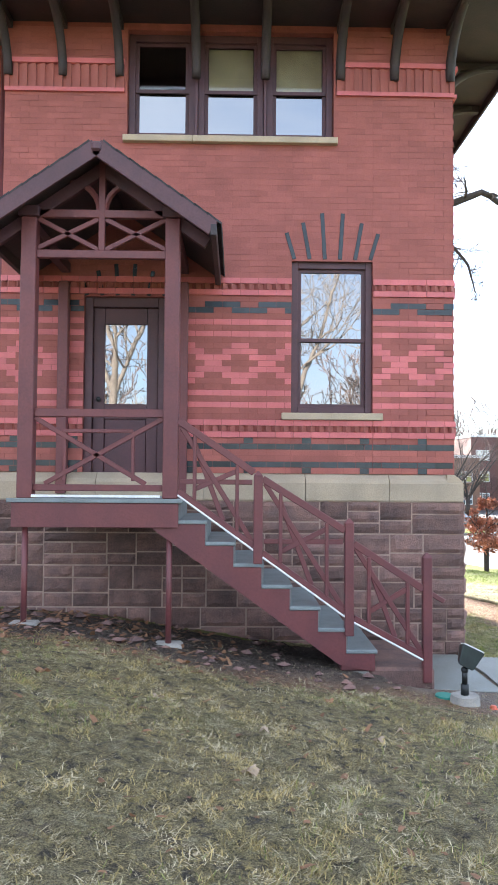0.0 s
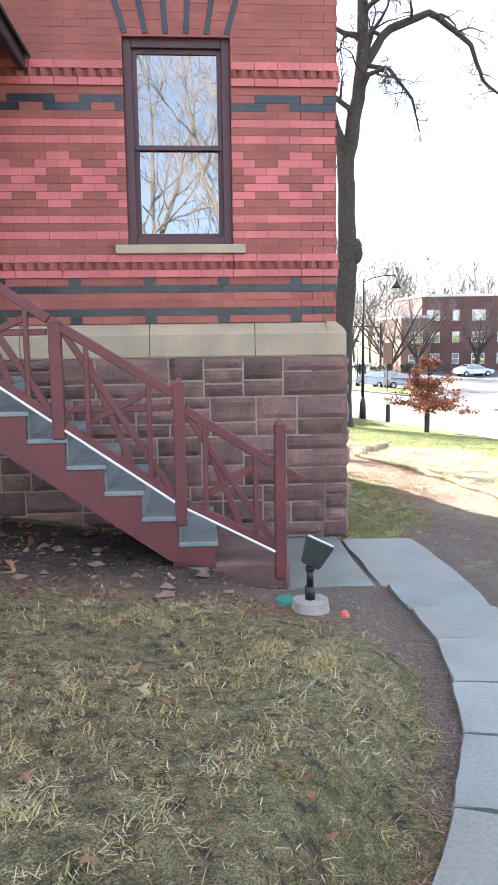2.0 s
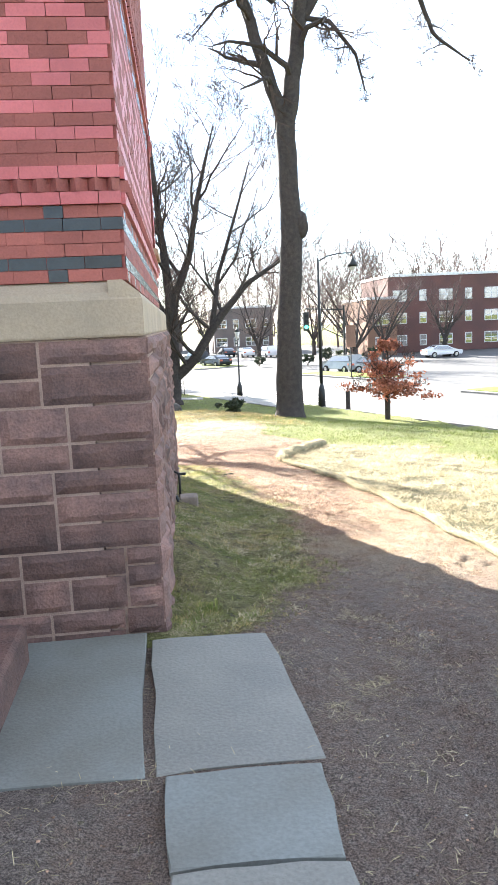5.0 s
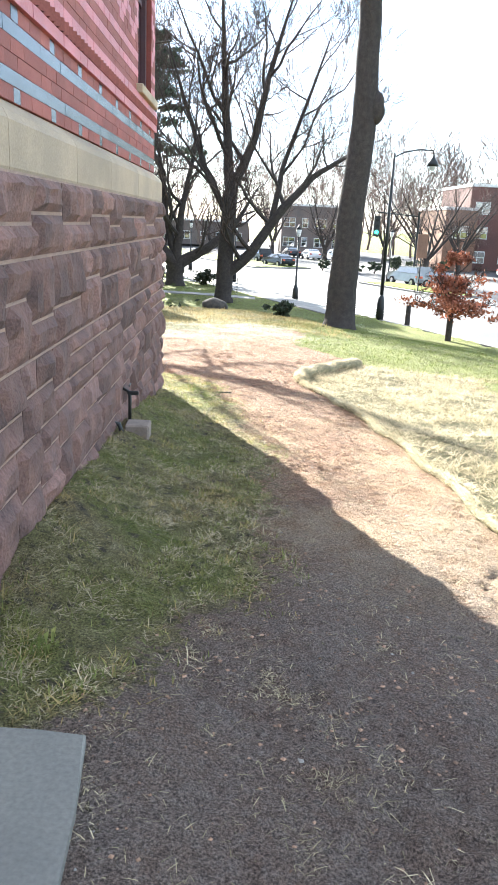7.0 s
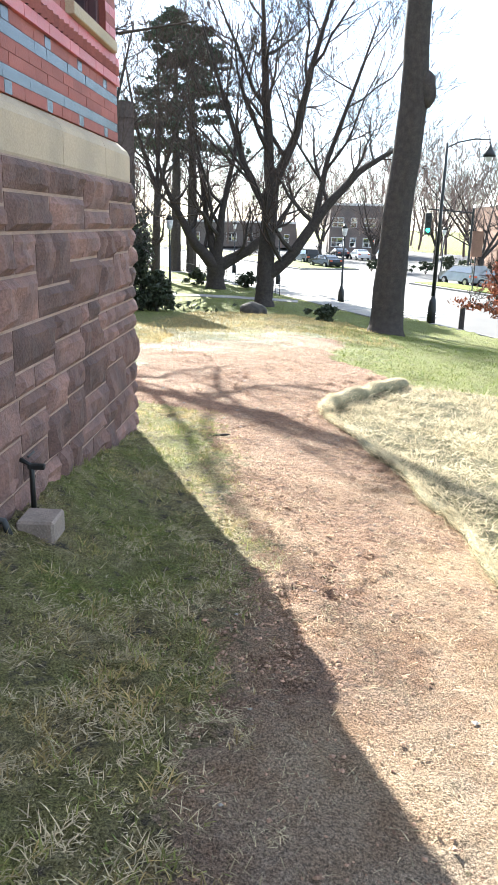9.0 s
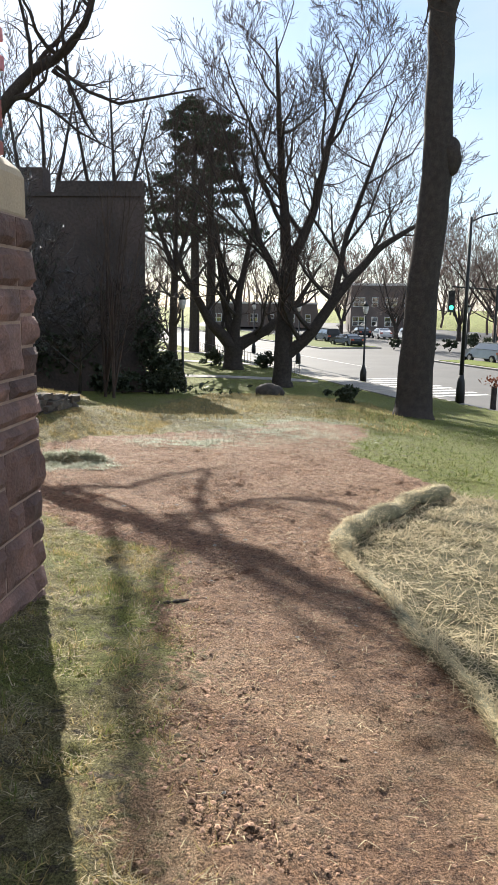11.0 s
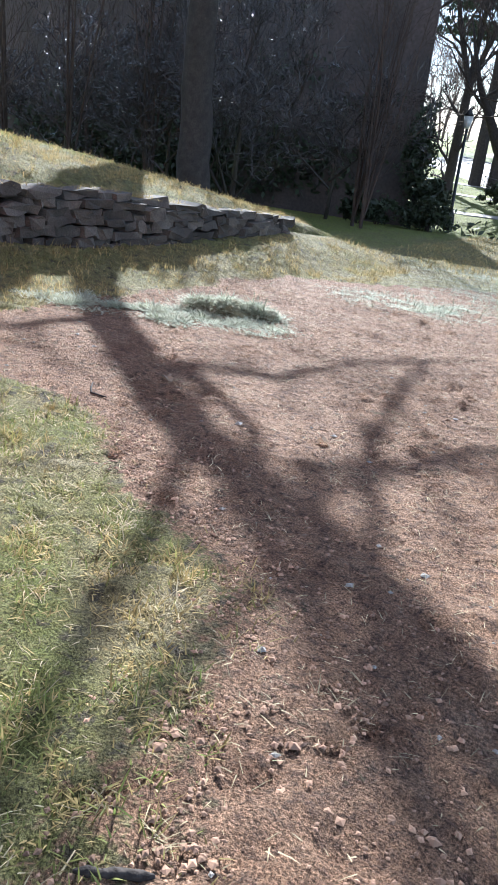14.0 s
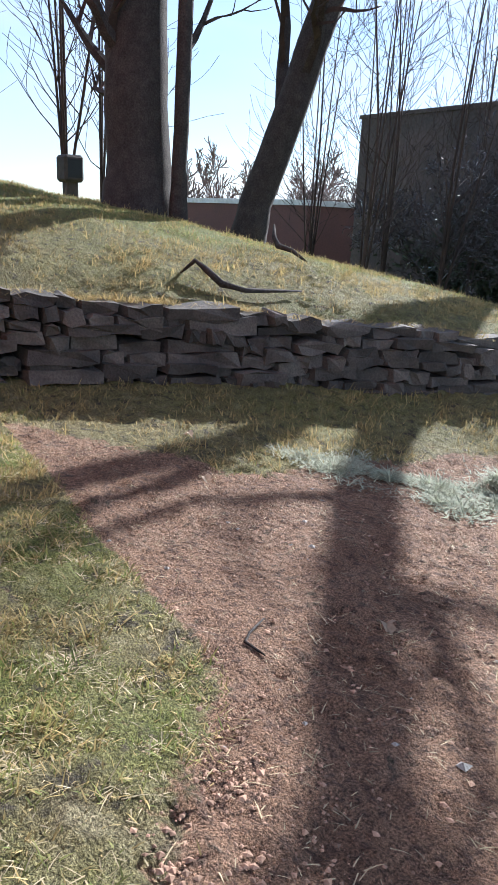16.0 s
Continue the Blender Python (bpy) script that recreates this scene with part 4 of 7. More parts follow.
for i in range(7):
    x, z = X0 + i * RUN, Z0 - i * RISE
    boxed("tread", (x - 0.005, x + RUN + 0.02, PY - 0.06, 8.1, z - 0.035, z), TREAD, stairs, edge=0.006)
    boxed("riser", (x - 0.004, x + 0.015, PY - 0.02, 8.06, z + 0.002, z + RISE - 0.037), TREAD, stairs)
for y in (PY - 0.05, 8.04):
    bm = bmesh.new()
    up = [(X0 - 0.25, Z0 + 0.1)]
    for i in range(7):
        up += [(X0 + i * RUN - 0.006, Z0 - i * RISE - 0.037 + RISE), (X0 + i * RUN - 0.006, Z0 - i * RISE - 0.037)]
    up += [(X0 + 7 * RUN, Z0 - 6 * RISE - 0.037), (X0 + 7 * RUN, Z0 - 6 * RISE - 0.2), (0.96, -0.36), (X0 - 0.25, 0.88)]
    vs = [[bm.verts.new((x, yy, z)) for x, z in up] for yy in (y, y + 0.045)]
    bm.faces.new(vs[0])
    bm.faces.new(vs[1][::-1])
    k = len(up)
    for i in range(k):
        bm.faces.new((vs[0][i], vs[1][i], vs[1][(i + 1) % k], vs[0][(i + 1) % k]))
    part("stringer", bm, PAINT, stairs)
boxed("end_block", (0.98, 1.27, PY - 0.03, 8.0, -0.42, -0.26), PAINT, stairs, edge=0.006)
NEWELS = ((0.21, 1.36, 0.55), (1.05, 0.93, -0.1), (1.77, 0.62, -0.52))
TOPS = (((-0.53, 1.86), (0.17, 1.385)), ((0.25, 1.33), (1.01, 0.86)), ((1.09, 0.74), (1.73, 0.33)))
FEET = (((-0.53, 1.21), (0.17, 0.71)), ((0.25, 0.65), (1.01, 0.11)), ((1.09, 0.06), (1.73, -0.28)))
y = PY - 0.035
for x, zt, zb in NEWELS:
    boxed("newel_post", (x - 0.042, x + 0.042, y - 0.042, y + 0.042, zb, zt), PAINT, stairs, edge=0.008)
    bm = bmesh.new()
    bmesh.ops.create_cone(bm, cap_ends=True, segments=4, radius1=0.058, radius2=0.01, depth=0.04, matrix=pose(x, y, zt + 0.02, 0, 0, 45))
    part("post_cap", bm, PAINT, stairs)
for bay, ((p, q), (r, s)) in enumerate(zip(TOPS, FEET)):
    barred("handrail", (p[0], y, p[1]), (q[0], y, q[1]), 0.06, 0.065, PAINT, stairs)
    barred("bottom_rail", (r[0], y, r[1]), (s[0], y, s[1]), 0.045, 0.06, PAINT, stairs)
    barred("white_strip", (r[0], y - 0.03, r[1] - 0.035), (s[0], y - 0.03, s[1] - 0.035), 0.014, 0.018, WHITE, stairs, "thin white edging strip")
    w = q[0] - p[0]
    top = lambda f: p[1] + (q[1] - p[1]) * f - 0.03
    foot = lambda f: r[1] + (s[1] - r[1]) * f + 0.03
    level = (top(1.0) + foot(0.0)) / 2
    bars = [(0.22, top(0.22), 0.22, foot(0.22)), (0.78, top(0.78), 0.78, foot(0.78)), (0.03, top(0.03), 0.98, foot(0.98)), (0.22, foot(0.22) + 0.1, 0.78, top(0.78) - 0.06), (0.22, top(0.22) - 0.08, 0.60, foot(0.60))]
    if bay < 2:
        bars.append((0.02, level, 0.98, level))
    for k, (f0, z0, f1, z1) in enumerate(bars):
        yy = y + 0.004 * k - 0.01
        barred("lattice_bar", (p[0] + w * f0, yy, z0), (p[0] + w * f1, yy, z1), 0.034, 0.046, PAINT, stairs)
barred("rail_end", (1.76, PY + 0.02, 0.31), (1.95, PY + 0.05, 0.20), 0.04, 0.045, PAINT, stairs)
bm = bmesh.new()
box(bm, 1.24, 1.84, PY - 0.05, 8.1, -0.62, -0.39)
bevelled(bm, 0.025)
tagged(part("stone_step", bm, STONE), "worn brownstone bottom step of the stairs", "step")
bm = bmesh.new()
box(bm, 0.99, 1.3, PY - 0.03, 8.05, -0.6, -0.425)
bevelled(bm, 0.02)
tagged(part("stone_pad", bm, CONCRETE), "rough concrete pad under the stair foot", "pad")

# ---- flagstone path ----
FLAGS = [[(1.68, 6.93), (2.48, 6.9), (2.45, 8.33), (1.64, 8.33)], [(2.51, 6.91), (3.2, 6.92), (3.13, 8.2), (2.47, 8.24)], [(2.55, 6.35), (3.14, 6.32), (3.17, 6.86), (2.54, 6.88)], [(2.55, 5.79), (3.14, 5.73), (3.14, 6.3), (2.56, 6.33)],
         [(2.45, 5.21), (3.02, 5.11), (3.15, 5.7), (2.55, 5.77)], [(2.31, 4.68), (2.88, 4.52), (2.98, 5.08), (2.44, 5.18)], [(2.08, 4.15), (2.62, 3.95), (2.86, 4.49), (2.3, 4.65)], [(1.8, 3.6), (2.35, 3.35), (2.6, 3.92), (2.07, 4.12)]]
path = empty("flagstone_path", label="grey bluestone flags curving to the stair foot", category="path", kind="structure")
rng = random.Random(11)
for quad in FLAGS:
    cx, cy = sum(p[0] for p in quad) / 4, sum(p[1] for p in quad) / 4
    z = float(flag_level(cy)) - 0.02
    bm = bmesh.new()
    ring = []
    for i in range(4):
        p, q = Vector(quad[i]), Vector(quad[(i + 1) % 4])
        for k in range(4):
            c = p.lerp(q, k / 4)
            ring.append(c + Vector((rng.uniform(-0.008, 0.008), rng.uniform(-0.008, 0.008))) + (Vector((cx, cy)) - c).normalized() * 0.014)
    tz = [z + 0.02 + rng.uniform(-0.006, 0.006)] * len(ring)
    top = [bm.verts.new((c.x, c.y, t)) for c, t in zip(ring, tz)]
    low = [bm.verts.new((c.x, c.y, z - 0.08)) for c in ring]
    bm.faces.new(top)
    for i in range(len(ring)):
        bm.faces.new((top[i], low[i], low[(i + 1) % len(ring)], top[(i + 1) % len(ring)]))
    bmesh.ops.bevel(bm, geom=[e for e in bm.edges if all(abs(v.co.z - tz[0]) < 0.01 for v in e.verts)], offset=0.008, segments=1, affect="EDGES")
    part("flagstone", bm, FLAG2 if rng.random() < 0.4 else FLAG, path)

# ---- garden floodlight ----
flood = empty("floodlight", label="dark green garden floodlight on a concrete foot", category="floodlight")
fx, fy = 1.85, 6.07
fz = h1(fx, fy)
bm = bmesh.new()
bmesh.ops.create_cone(bm, cap_ends=True, segments=18, radius1=0.125, radius2=0.105, depth=0.09, matrix=Matrix.Translation((fx, fy, fz + 0.02)))
for v in bm.verts:
    v.co += Vector((noise.noise(v.co * 9) * 0.02, noise.noise(v.co * 8 + Vector((5, 0, 0))) * 0.02, 0))
part("foot", bm, CONCRETE, flood)
bm = bmesh.new()
tube(bm, [(fx, fy, fz + 0.06), (fx, fy, fz + 0.15)], 0.032, 12)
tube(bm, [(fx, fy, fz + 0.15), (fx, fy, fz + 0.26)], 0.022, 12)
bmesh.ops.create_uvsphere(bm, u_segments=10, v_segments=8, radius=0.03, matrix=Matrix.Translation((fx, fy, fz + 0.26)))
part("stem", bm, IRON, flood, smooth=True)
bm = bmesh.new()
v = [bm.verts.new(c) for c in ((-0.075, -0.07, -0.1), (0.075, -0.07, -0.1), (0.075, 0.07, -0.06), (-0.075, 0.07, -0.06), (-0.11, -0.1, 0.1), (0.11, -0.1, 0.1), (0.11, 0.12, 0.1), (-0.11, 0.12, 0.1))]
bmesh.ops.convex_hull(bm, input=v)
bevelled(bm, 0.008)
head = part("housing", bm, GREENIRON, flood)
head.matrix_basis = pose(fx + 0.03, fy, fz + 0.355, -14, 24, -12) @ Matrix.Scale(0.82, 4)
bm = bmesh.new()
box(bm, -0.1, 0.1, -0.09, 0.11, 0.101, 0.112)
lens = part("lens", bm, MILK, flood, "pale glass front")
lens.matrix_basis = head.matrix_basis.copy()
bm = bmesh.new()
bmesh.ops.create_cone(bm, cap_ends=True, segments=20, radius1=0.085, radius2=0.08, depth=0.03, matrix=Matrix.Translation((1.73, 6.2, h1(1.73, 6.2) + 0.004)))
tagged(part("valve_cover", bm, GREENPLASTIC), "round green plastic valve cover in the soil", "cover")
bm = bmesh.new()
bmesh.ops.create_cone(bm, cap_ends=True, segments=8, radius1=0.035, radius2=0.02, depth=0.03, matrix=Matrix.Translation((2.05, 5.98, h1(2.05, 5.98) + 0.012)))
tagged(part("marker_cap", bm, ORANGEPLASTIC), "small orange plastic marker on the soil", "marker")

# ---- tap and block at the side wall ----
tap = empty("wall_tap", label="old outdoor tap on a pipe by the stone wall", category="tap")
bm = bmesh.new()
tz = h1(2.75, 12.1)
tube(bm, [(2.72, 12.14, tz - 0.05), (2.72, 12.14, tz + 0.27), (2.66, 12.14, tz + 0.3)], 0.014, 8)
part("pipe", bm, IRON, tap, smooth=True)
boxed("spout", (2.7, 2.79, 12.127, 12.153, tz + 0.25, tz + 0.28), IRON, tap, edge=0.005)
barred("handle", (2.72, 12.09, tz + 0.33), (2.72, 12.19, tz + 0.33), 0.013, 0.013, IRON, tap)
bm = bmesh.new()
tube(bm, [(2.6, 11.82, tz + 0.1), (2.68, 11.82, tz + 0.09), (2.7, 11.82, tz + 0.03), (2.7, 11.82, tz - 0.04)], 0.018, 8)
tagged(part("drain_pipe", bm, IRON, None, smooth=True), "short dark drain pipe bent out of the stone wall", "pipe")
bm = bmesh.new()
box(bm, 2.71, 2.9, 11.88, 12.08, tz - 0.06, tz + 0.065)
tagged(part("splash_block", bevelled(bm, 0.012), BLOCK), "small weathered tan stone block by the wall", "block")


# ---- trees ----
def limb_mesh(limbs, sides):
    """Tapered tubes from (points, radii) lists, as vertex and face arrays."""
    V, F, base = [], [], 0
    for pts, rad in limbs:
        p, r = np.asarray(pts, float), np.asarray(rad, float)
        d = np.gradient(p, axis=0)
        d /= np.linalg.norm(d, axis=1)[:, None] + 1e-9
        s = np.cross(d, (0.31, 0.87, 0.37))
        s /= np.linalg.norm(s, axis=1)[:, None] + 1e-9
        t = np.cross(d, s)
        a = np.arange(sides) * math.tau / sides
        ring = p[:, None] + r[:, None, None] * (np.cos(a)[None, :, None] * s[:, None] + np.sin(a)[None, :, None] * t[:, None])
        V.append(ring.reshape(-1, 3))
        n = len(p)
        i = np.arange(n - 1)[:, None] * sides
        k = np.arange(sides)[None]
        k2 = (k + 1) % sides
        F.append(np.stack([i + k, i + k2, i + sides + k2, i + sides + k], -1).reshape(-1, 4) + base)
        base += n * sides
    return np.concatenate(V), np.concatenate(F)


def sprout(rng, out, start, way, length, radius, level, last, droop=0.0, wild=0.35, many=5):
    """One limb and, from it, its side limbs down to the last level."""
    n = max(3, 7 - level)
    p, d = np.array(start, float), np.array(way, float)
    d /= np.linalg.norm(d)
    pts, rad = [p.copy()], [radius]
    for i in range(n):
        d = d + rng.normal(0, wild * 0.5, 3) + np.array((0, 0, 0.10 - droop))
        d /= np.linalg.norm(d)
        p = p + d * length / n
        pts.append(p.copy())
        rad.append(radius * (1 - 0.8 * (i + 1) / n))
    out.setdefault(level, []).append((pts, rad))
    if level < last:
        for k in range(many + int(rng.integers(0, 2))):
            f = 0.2 + 0.8 * (k + rng.random() * 0.7) / many
            f = min(f, 0.97)
            i = min(int(f * n), n - 1)
            q = pts[i] + (pts[i + 1] - pts[i]) * (f * n - i)
            side = rng.normal(0, 1, 3)
            w = (pts[i + 1] - pts[i])
            w /= np.linalg.norm(w)
            side -= w * side.dot(w)
            side /= np.linalg.norm(side) + 1e-9
            sprout(rng, out, q, w * 0.65 + side * 0.75 + np.array((0, 0, 0.15)), length * (0.46 + 0.22 * rng.random()) * (1.15 - 0.45 * f), rad[i] * 0.6, level + 1, last, droop, wild, many)


def bare_tree(label, base, stems, seed, last=4, many=5, droop=0.0, wild=0.35, mat=BARK, twig=TWIG, reach=0.45, name="tree", group="", least=0.006, bole=True, single=True):
    """stems: the great limbs as lists of (x, y, z, radius); side limbs sprout from all but the first third of the trunk."""
    rng = np.random.default_rng(seed)
    top = empty(name, (0, 0, 0), label=label, category="tree", group=group)
    great, out = [], {}
    for j, stem in enumerate(stems):
        a = np.array(stem, float)
        m = max(len(a) * 4, 6)
        u = np.linspace(0, len(a) - 1, m)
        fine = np.stack([np.interp(u, np.arange(len(a)), a[:, c]) for c in range(4)], 1)
        fine[:, :2] += rng.normal(0, 1, (m, 2)) * fine[:, 3:4] * (0.035 if j == 0 else 0.10)
        great.append((fine[:, :3], fine[:, 3]))
        length = np.linalg.norm(a[-1, :3] - a[0, :3])
        starts = np.linspace(0.45 if j == 0 else 0.2, 1.0, 8 if j else 6)
        if j == 0 and not bole:
            continue
        for f in starts:
            i = min(int(f * (m - 1)), m - 2)
            w = fine[i + 1, :3] - fine[i, :3]
            w /= np.linalg.norm(w) + 1e-9
            side = rng.normal(0, 1, 3)
            side[2] = abs(side[2]) * 0.4
            side /= np.linalg.norm(side)
            sprout(rng, out, fine[i, :3], w * (0.9 if f > 0.98 else 0.45) + side * 0.8, length * reach * (1.2 - 0.6 * f) * (0.7 + 0.6 * rng.random()), min(fine[i, 3] * 0.55, 0.14), 1, last, droop, wild, many)
    v, f = limb_mesh(great, 10)
    trunk = arrays_mesh("trunk", v, f, mat, top)
    trunk.data.shade_smooth()
    rest = [(q, np.maximum(w, least)) for level, limbs in out.items() if level > 1 for q, w in limbs]
    for q, w in out.get(1, []) if single else []:
        v, f = limb_mesh([(q, np.maximum(w, least))], 6)
        arrays_mesh("branch", v, f, mat, top)
    if not single:
        rest += [(q, np.maximum(w, least)) for q, w in out.get(1, [])]
    if rest:
        v, f = limb_mesh(rest, 3)
        tagged(arrays_mesh("crown", v, f, twig, top), kind="stuff")
    return top


def crown_of(name, centre, size, n, leaf, mat, seed, parent=None, gaps=0.5):
    """Small leaves scattered in clumps inside an uneven crown."""
    rng = np.random.default_rng(seed)
    clumps = rng.normal(0, 0.42, (max(8, n // 60), 3))
    c = clumps[rng.integers(0, len(clumps), n)] + rng.normal(0, 0.12 * gaps * 2, (n, 3))
    p = np.array(centre) + c * np.array(size)
    a, b = rng.normal(0, 1, (n, 3)), rng.normal(0, 1, (n, 3))
    a /= np.linalg.norm(a, axis=1)[:, None]
    b -= a * (a * b).sum(1)[:, None]
    b /= np.linalg.norm(b, axis=1)[:, None]
    s = leaf * rng.uniform(0.6, 1.3, (n, 1))
    v = np.stack([p - a * s, p + b * s * 0.45, p + a * s, p - b * s * 0.45], 1).reshape(-1, 3)
    f = np.arange(n * 4).reshape(-1, 4)
    return arrays_mesh(name, v, f, mat, parent)


g0 = h1(7.35, 33.2)
big = bare_tree("tall bare street tree with a burl and arching limbs", (7.35, 33.2, g0), [
    [(7.35, 33.2, g0 - 0.3, 0.72), (7.36, 33.2, g0 + 0.35, 0.54), (7.45, 33.2, 1.2, 0.45), (7.7, 33.2, 4.2, 0.42), (7.62, 33.2, 6.5, 0.37), (7.6, 33.2, 8.7, 0.36)],
    [(7.5, 33.2, 8.5, 0.28), (6.9, 33.2, 10.2, 0.24), (6.2, 33.2, 12.6, 0.2), (5.2, 33.1, 14.6, 0.14), (4.2, 33.0, 16.5, 0.06)],
    [(7.65, 33.2, 8.5, 0.33), (8.05, 33.2, 10.6, 0.29), (8.3, 33.2, 12.6, 0.26), (8.2, 33.2, 15.0, 0.2), (8.5, 33.3, 19.0, 0.08)],
    [(8.1, 33.2, 11.6, 0.2), (9.2, 33.2, 13.3, 0.17), (11.0, 33.1, 14.0, 0.14), (12.6, 33.0, 12.8, 0.1), (13.2, 33.0, 11.3, 0.07), (14.6, 33.0, 10.4, 0.03)],
    [(8.2, 33.2, 12.0, 0.1), (9.3, 33.0, 11.8, 0.08), (10.2, 32.8, 10.6, 0.06), (10.5, 32.7, 9.3, 0.03)],
    [(7.3, 33.2, 12.5, 0.09), (6.6, 33.1, 12.9, 0.07), (5.2, 32.8, 12.2, 0.05), (4.3, 32.8, 11.2, 0.02)]], 5, last=4, many=4, droop=0.16, wild=0.5, reach=0.26, bole=False, least=0.008)
bm = bmesh.new()
bmesh.ops.create_icosphere(bm, subdivisions=3, radius=0.36, matrix=Matrix.Translation((8.02, 33.1, 4.7)) @ Matrix.Diagonal((0.8, 0.9, 1.5, 1)))
for v in bm.verts:
    v.co += v.normal * noise.noise(v.co * 3) * 0.06
part("burl", bm, BARK, big, smooth=True)

bare_tree("wide bare maple with a low limb by the lawn path", (3, 49.4, -3.7), [
    [(3.0, 49.4, -3.9, 0.72), (3.0, 49.4, -3.2, 0.5), (3.05, 49.4, -1, 0.46), (3.2, 49.4, 2.5, 0.4)],
    [(3.1, 49.4, -2.0, 0.34), (4.4, 49.2, -0.8, 0.28), (6.0, 49.0, 1.6, 0.24), (7.6, 48.8, 3.4, 0.17), (9.6, 48.6, 4.6, 0.06)],
    [(3.2, 49.4, 2.3, 0.3), (2.9, 49.4, 5.5, 0.24), (2.6, 49.4, 9.5, 0.14), (2.4, 49.2, 13.0, 0.04)],
    [(3.2, 49.4, 2.3, 0.28), (4.3, 49.6, 5.0, 0.22), (5.2, 49.8, 9.0, 0.14), (6.2, 50, 12.5, 0.04)],
    [(3.15, 49.4, 1.0, 0.2), (1.8, 49.2, 3.6, 0.16), (0.6, 49.0, 7.0, 0.1), (-0.4, 49, 10.0, 0.03)],
    [(5.5, 49.1, 1.0, 0.18), (6.0, 49.3, 4.0, 0.13), (7.4, 49.6, 8.0, 0.08), (8.2, 49.6, 10.5, 0.03)]], 9, last=4, many=5, wild=0.3, reach=0.5, least=0.01, bole=False)
bare_tree("squat pruned tree with spreading thick limbs", (-0.5, 59.4, -3.7), [
    [(-0.5, 59.4, -3.9, 0.75), (-0.5, 59.4, -2.9, 0.6), (-0.45, 59.4, -2.0, 0.62)],
    [(-0.5, 59.4, -2.1, 0.45), (-2.0, 59.2, -0.5, 0.3), (-3.6, 59.0, 2.5, 0.16), (-4.6, 59, 5.5, 0.04)],
    [(-0.4, 59.4, -2.1, 0.45), (1.6, 59.4, -1.0, 0.3), (3.6, 59.4, 0.8, 0.18), (5.0, 59.4, 3.2, 0.04)],
    [(-0.45, 59.4, -2.0, 0.36), (-0.2, 59.6, 1.0, 0.24), (0.6, 59.6, 5.0, 0.13), (0.8, 59.6, 9.0, 0.03)],
    [(-0.45, 59.4, -2.0, 0.3), (-1.2, 59.8, 1.0, 0.2), (-1.8, 60, 5.5, 0.1), (-2.6, 60, 8.5, 0.03)]], 12, last=4, many=4, wild=0.35, reach=0.5, least=0.01, bole=False)
gc = h1(-4.8, 31.2)
bare_tree("large forked bare tree before the dark building", (-5.12, 31.2, gc), [
    [(-5.12, 31.0, gc - 0.3, 0.62), (-5.12, 31.0, gc + 0.6, 0.42), (-5.17, 31.0, 0.8, 0.36), (-5.07, 31.0, 3.6, 0.3), (-4.52, 31.0, 4.6, 0.24)],
    [(-4.57, 31.0, 4.5, 0.22), (-3.92, 31.0, 5.4, 0.18), (-3.42, 31.0, 5.9, 0.165), (-2.92, 31.0, 6.4, 0.145), (-2.37, 31.0, 6.65, 0.12), (-2.02, 31.0, 6.9, 0.11), (-1.52, 31.0, 7.5, 0.09), (-0.92, 31.0, 9.5, 0.07), (-0.12, 31.0, 12.5, 0.03)],
    [(-2.97, 31.0, 6.4, 0.06), (-2.97, 31.0, 7.0, 0.05), (-3.32, 31.0, 8.6, 0.03), (-3.32, 31.0, 10.0, 0.015)],
    [(-5.02, 31.0, 3.8, 0.2), (-5.32, 31.2, 6.0, 0.17), (-5.92, 31.4, 9.0, 0.1), (-6.52, 31.5, 13.0, 0.03)],
    [(-4.02, 31.0, 5.4, 0.06), (-4.62, 31.0, 5.95, 0.05), (-4.72, 31.0, 6.5, 0.045), (-5.52, 31.0, 8.5, 0.02)],
    [(-2.42, 31.0, 6.4, 0.06), (-2.02, 31.0, 6.15, 0.05), (-1.62, 31.0, 5.2, 0.035), (-1.22, 31.0, 4.6, 0.02)],
    [(-2.32, 31.0, 6.5, 0.05), (-1.52, 31.0, 5.9, 0.045), (-0.72, 31.0, 5.6, 0.04), (1.48, 30.8, 5.9, 0.02)],
    [(-1.97, 31.0, 5.8, 0.045), (-2.12, 31.0, 7.1, 0.045), (-2.12, 31.0, 8.2, 0.02)],
    [(-3.32, 31.0, 5.8, 0.05), (-2.52, 31.0, 5.5, 0.04), (-1.72, 31.0, 4.9, 0.03), (-0.72, 31.0, 4.4, 0.015)]], 21, last=3, many=3, wild=0.45, reach=0.25, bole=False, least=0.006)
gb = h1(-6.5, 21.4)
bare_tree("massive dark trunk standing on the grassy bank", (-6.5, 21.4, gb), [
    [(-6.5, 21.4, gb - 0.3, 0.62), (-6.5, 21.4, gb + 0.5, 0.46), (-6.55, 21.4, 3.0, 0.42), (-6.6, 21.4, 6.5, 0.38)],
    [(-6.6, 21.4, 6.3, 0.3), (-7.8, 21.2, 9.0, 0.2), (-9.0, 21, 12.5, 0.06)],
    [(-6.6, 21.4, 6.3, 0.3), (-5.8, 21.8, 9.5, 0.2), (-5.0, 22.4, 13.5, 0.06)],
    [(-6.4, 21.4, 4.6, 0.14), (-4.6, 22.2, 5.6, 0.1), (-3.0, 23.2, 5.8, 0.05), (-1.8, 24.0, 6.4, 0.02)]], 31, last=3, many=4, reach=0.36)
gl = h1(-6.7, 23.8)
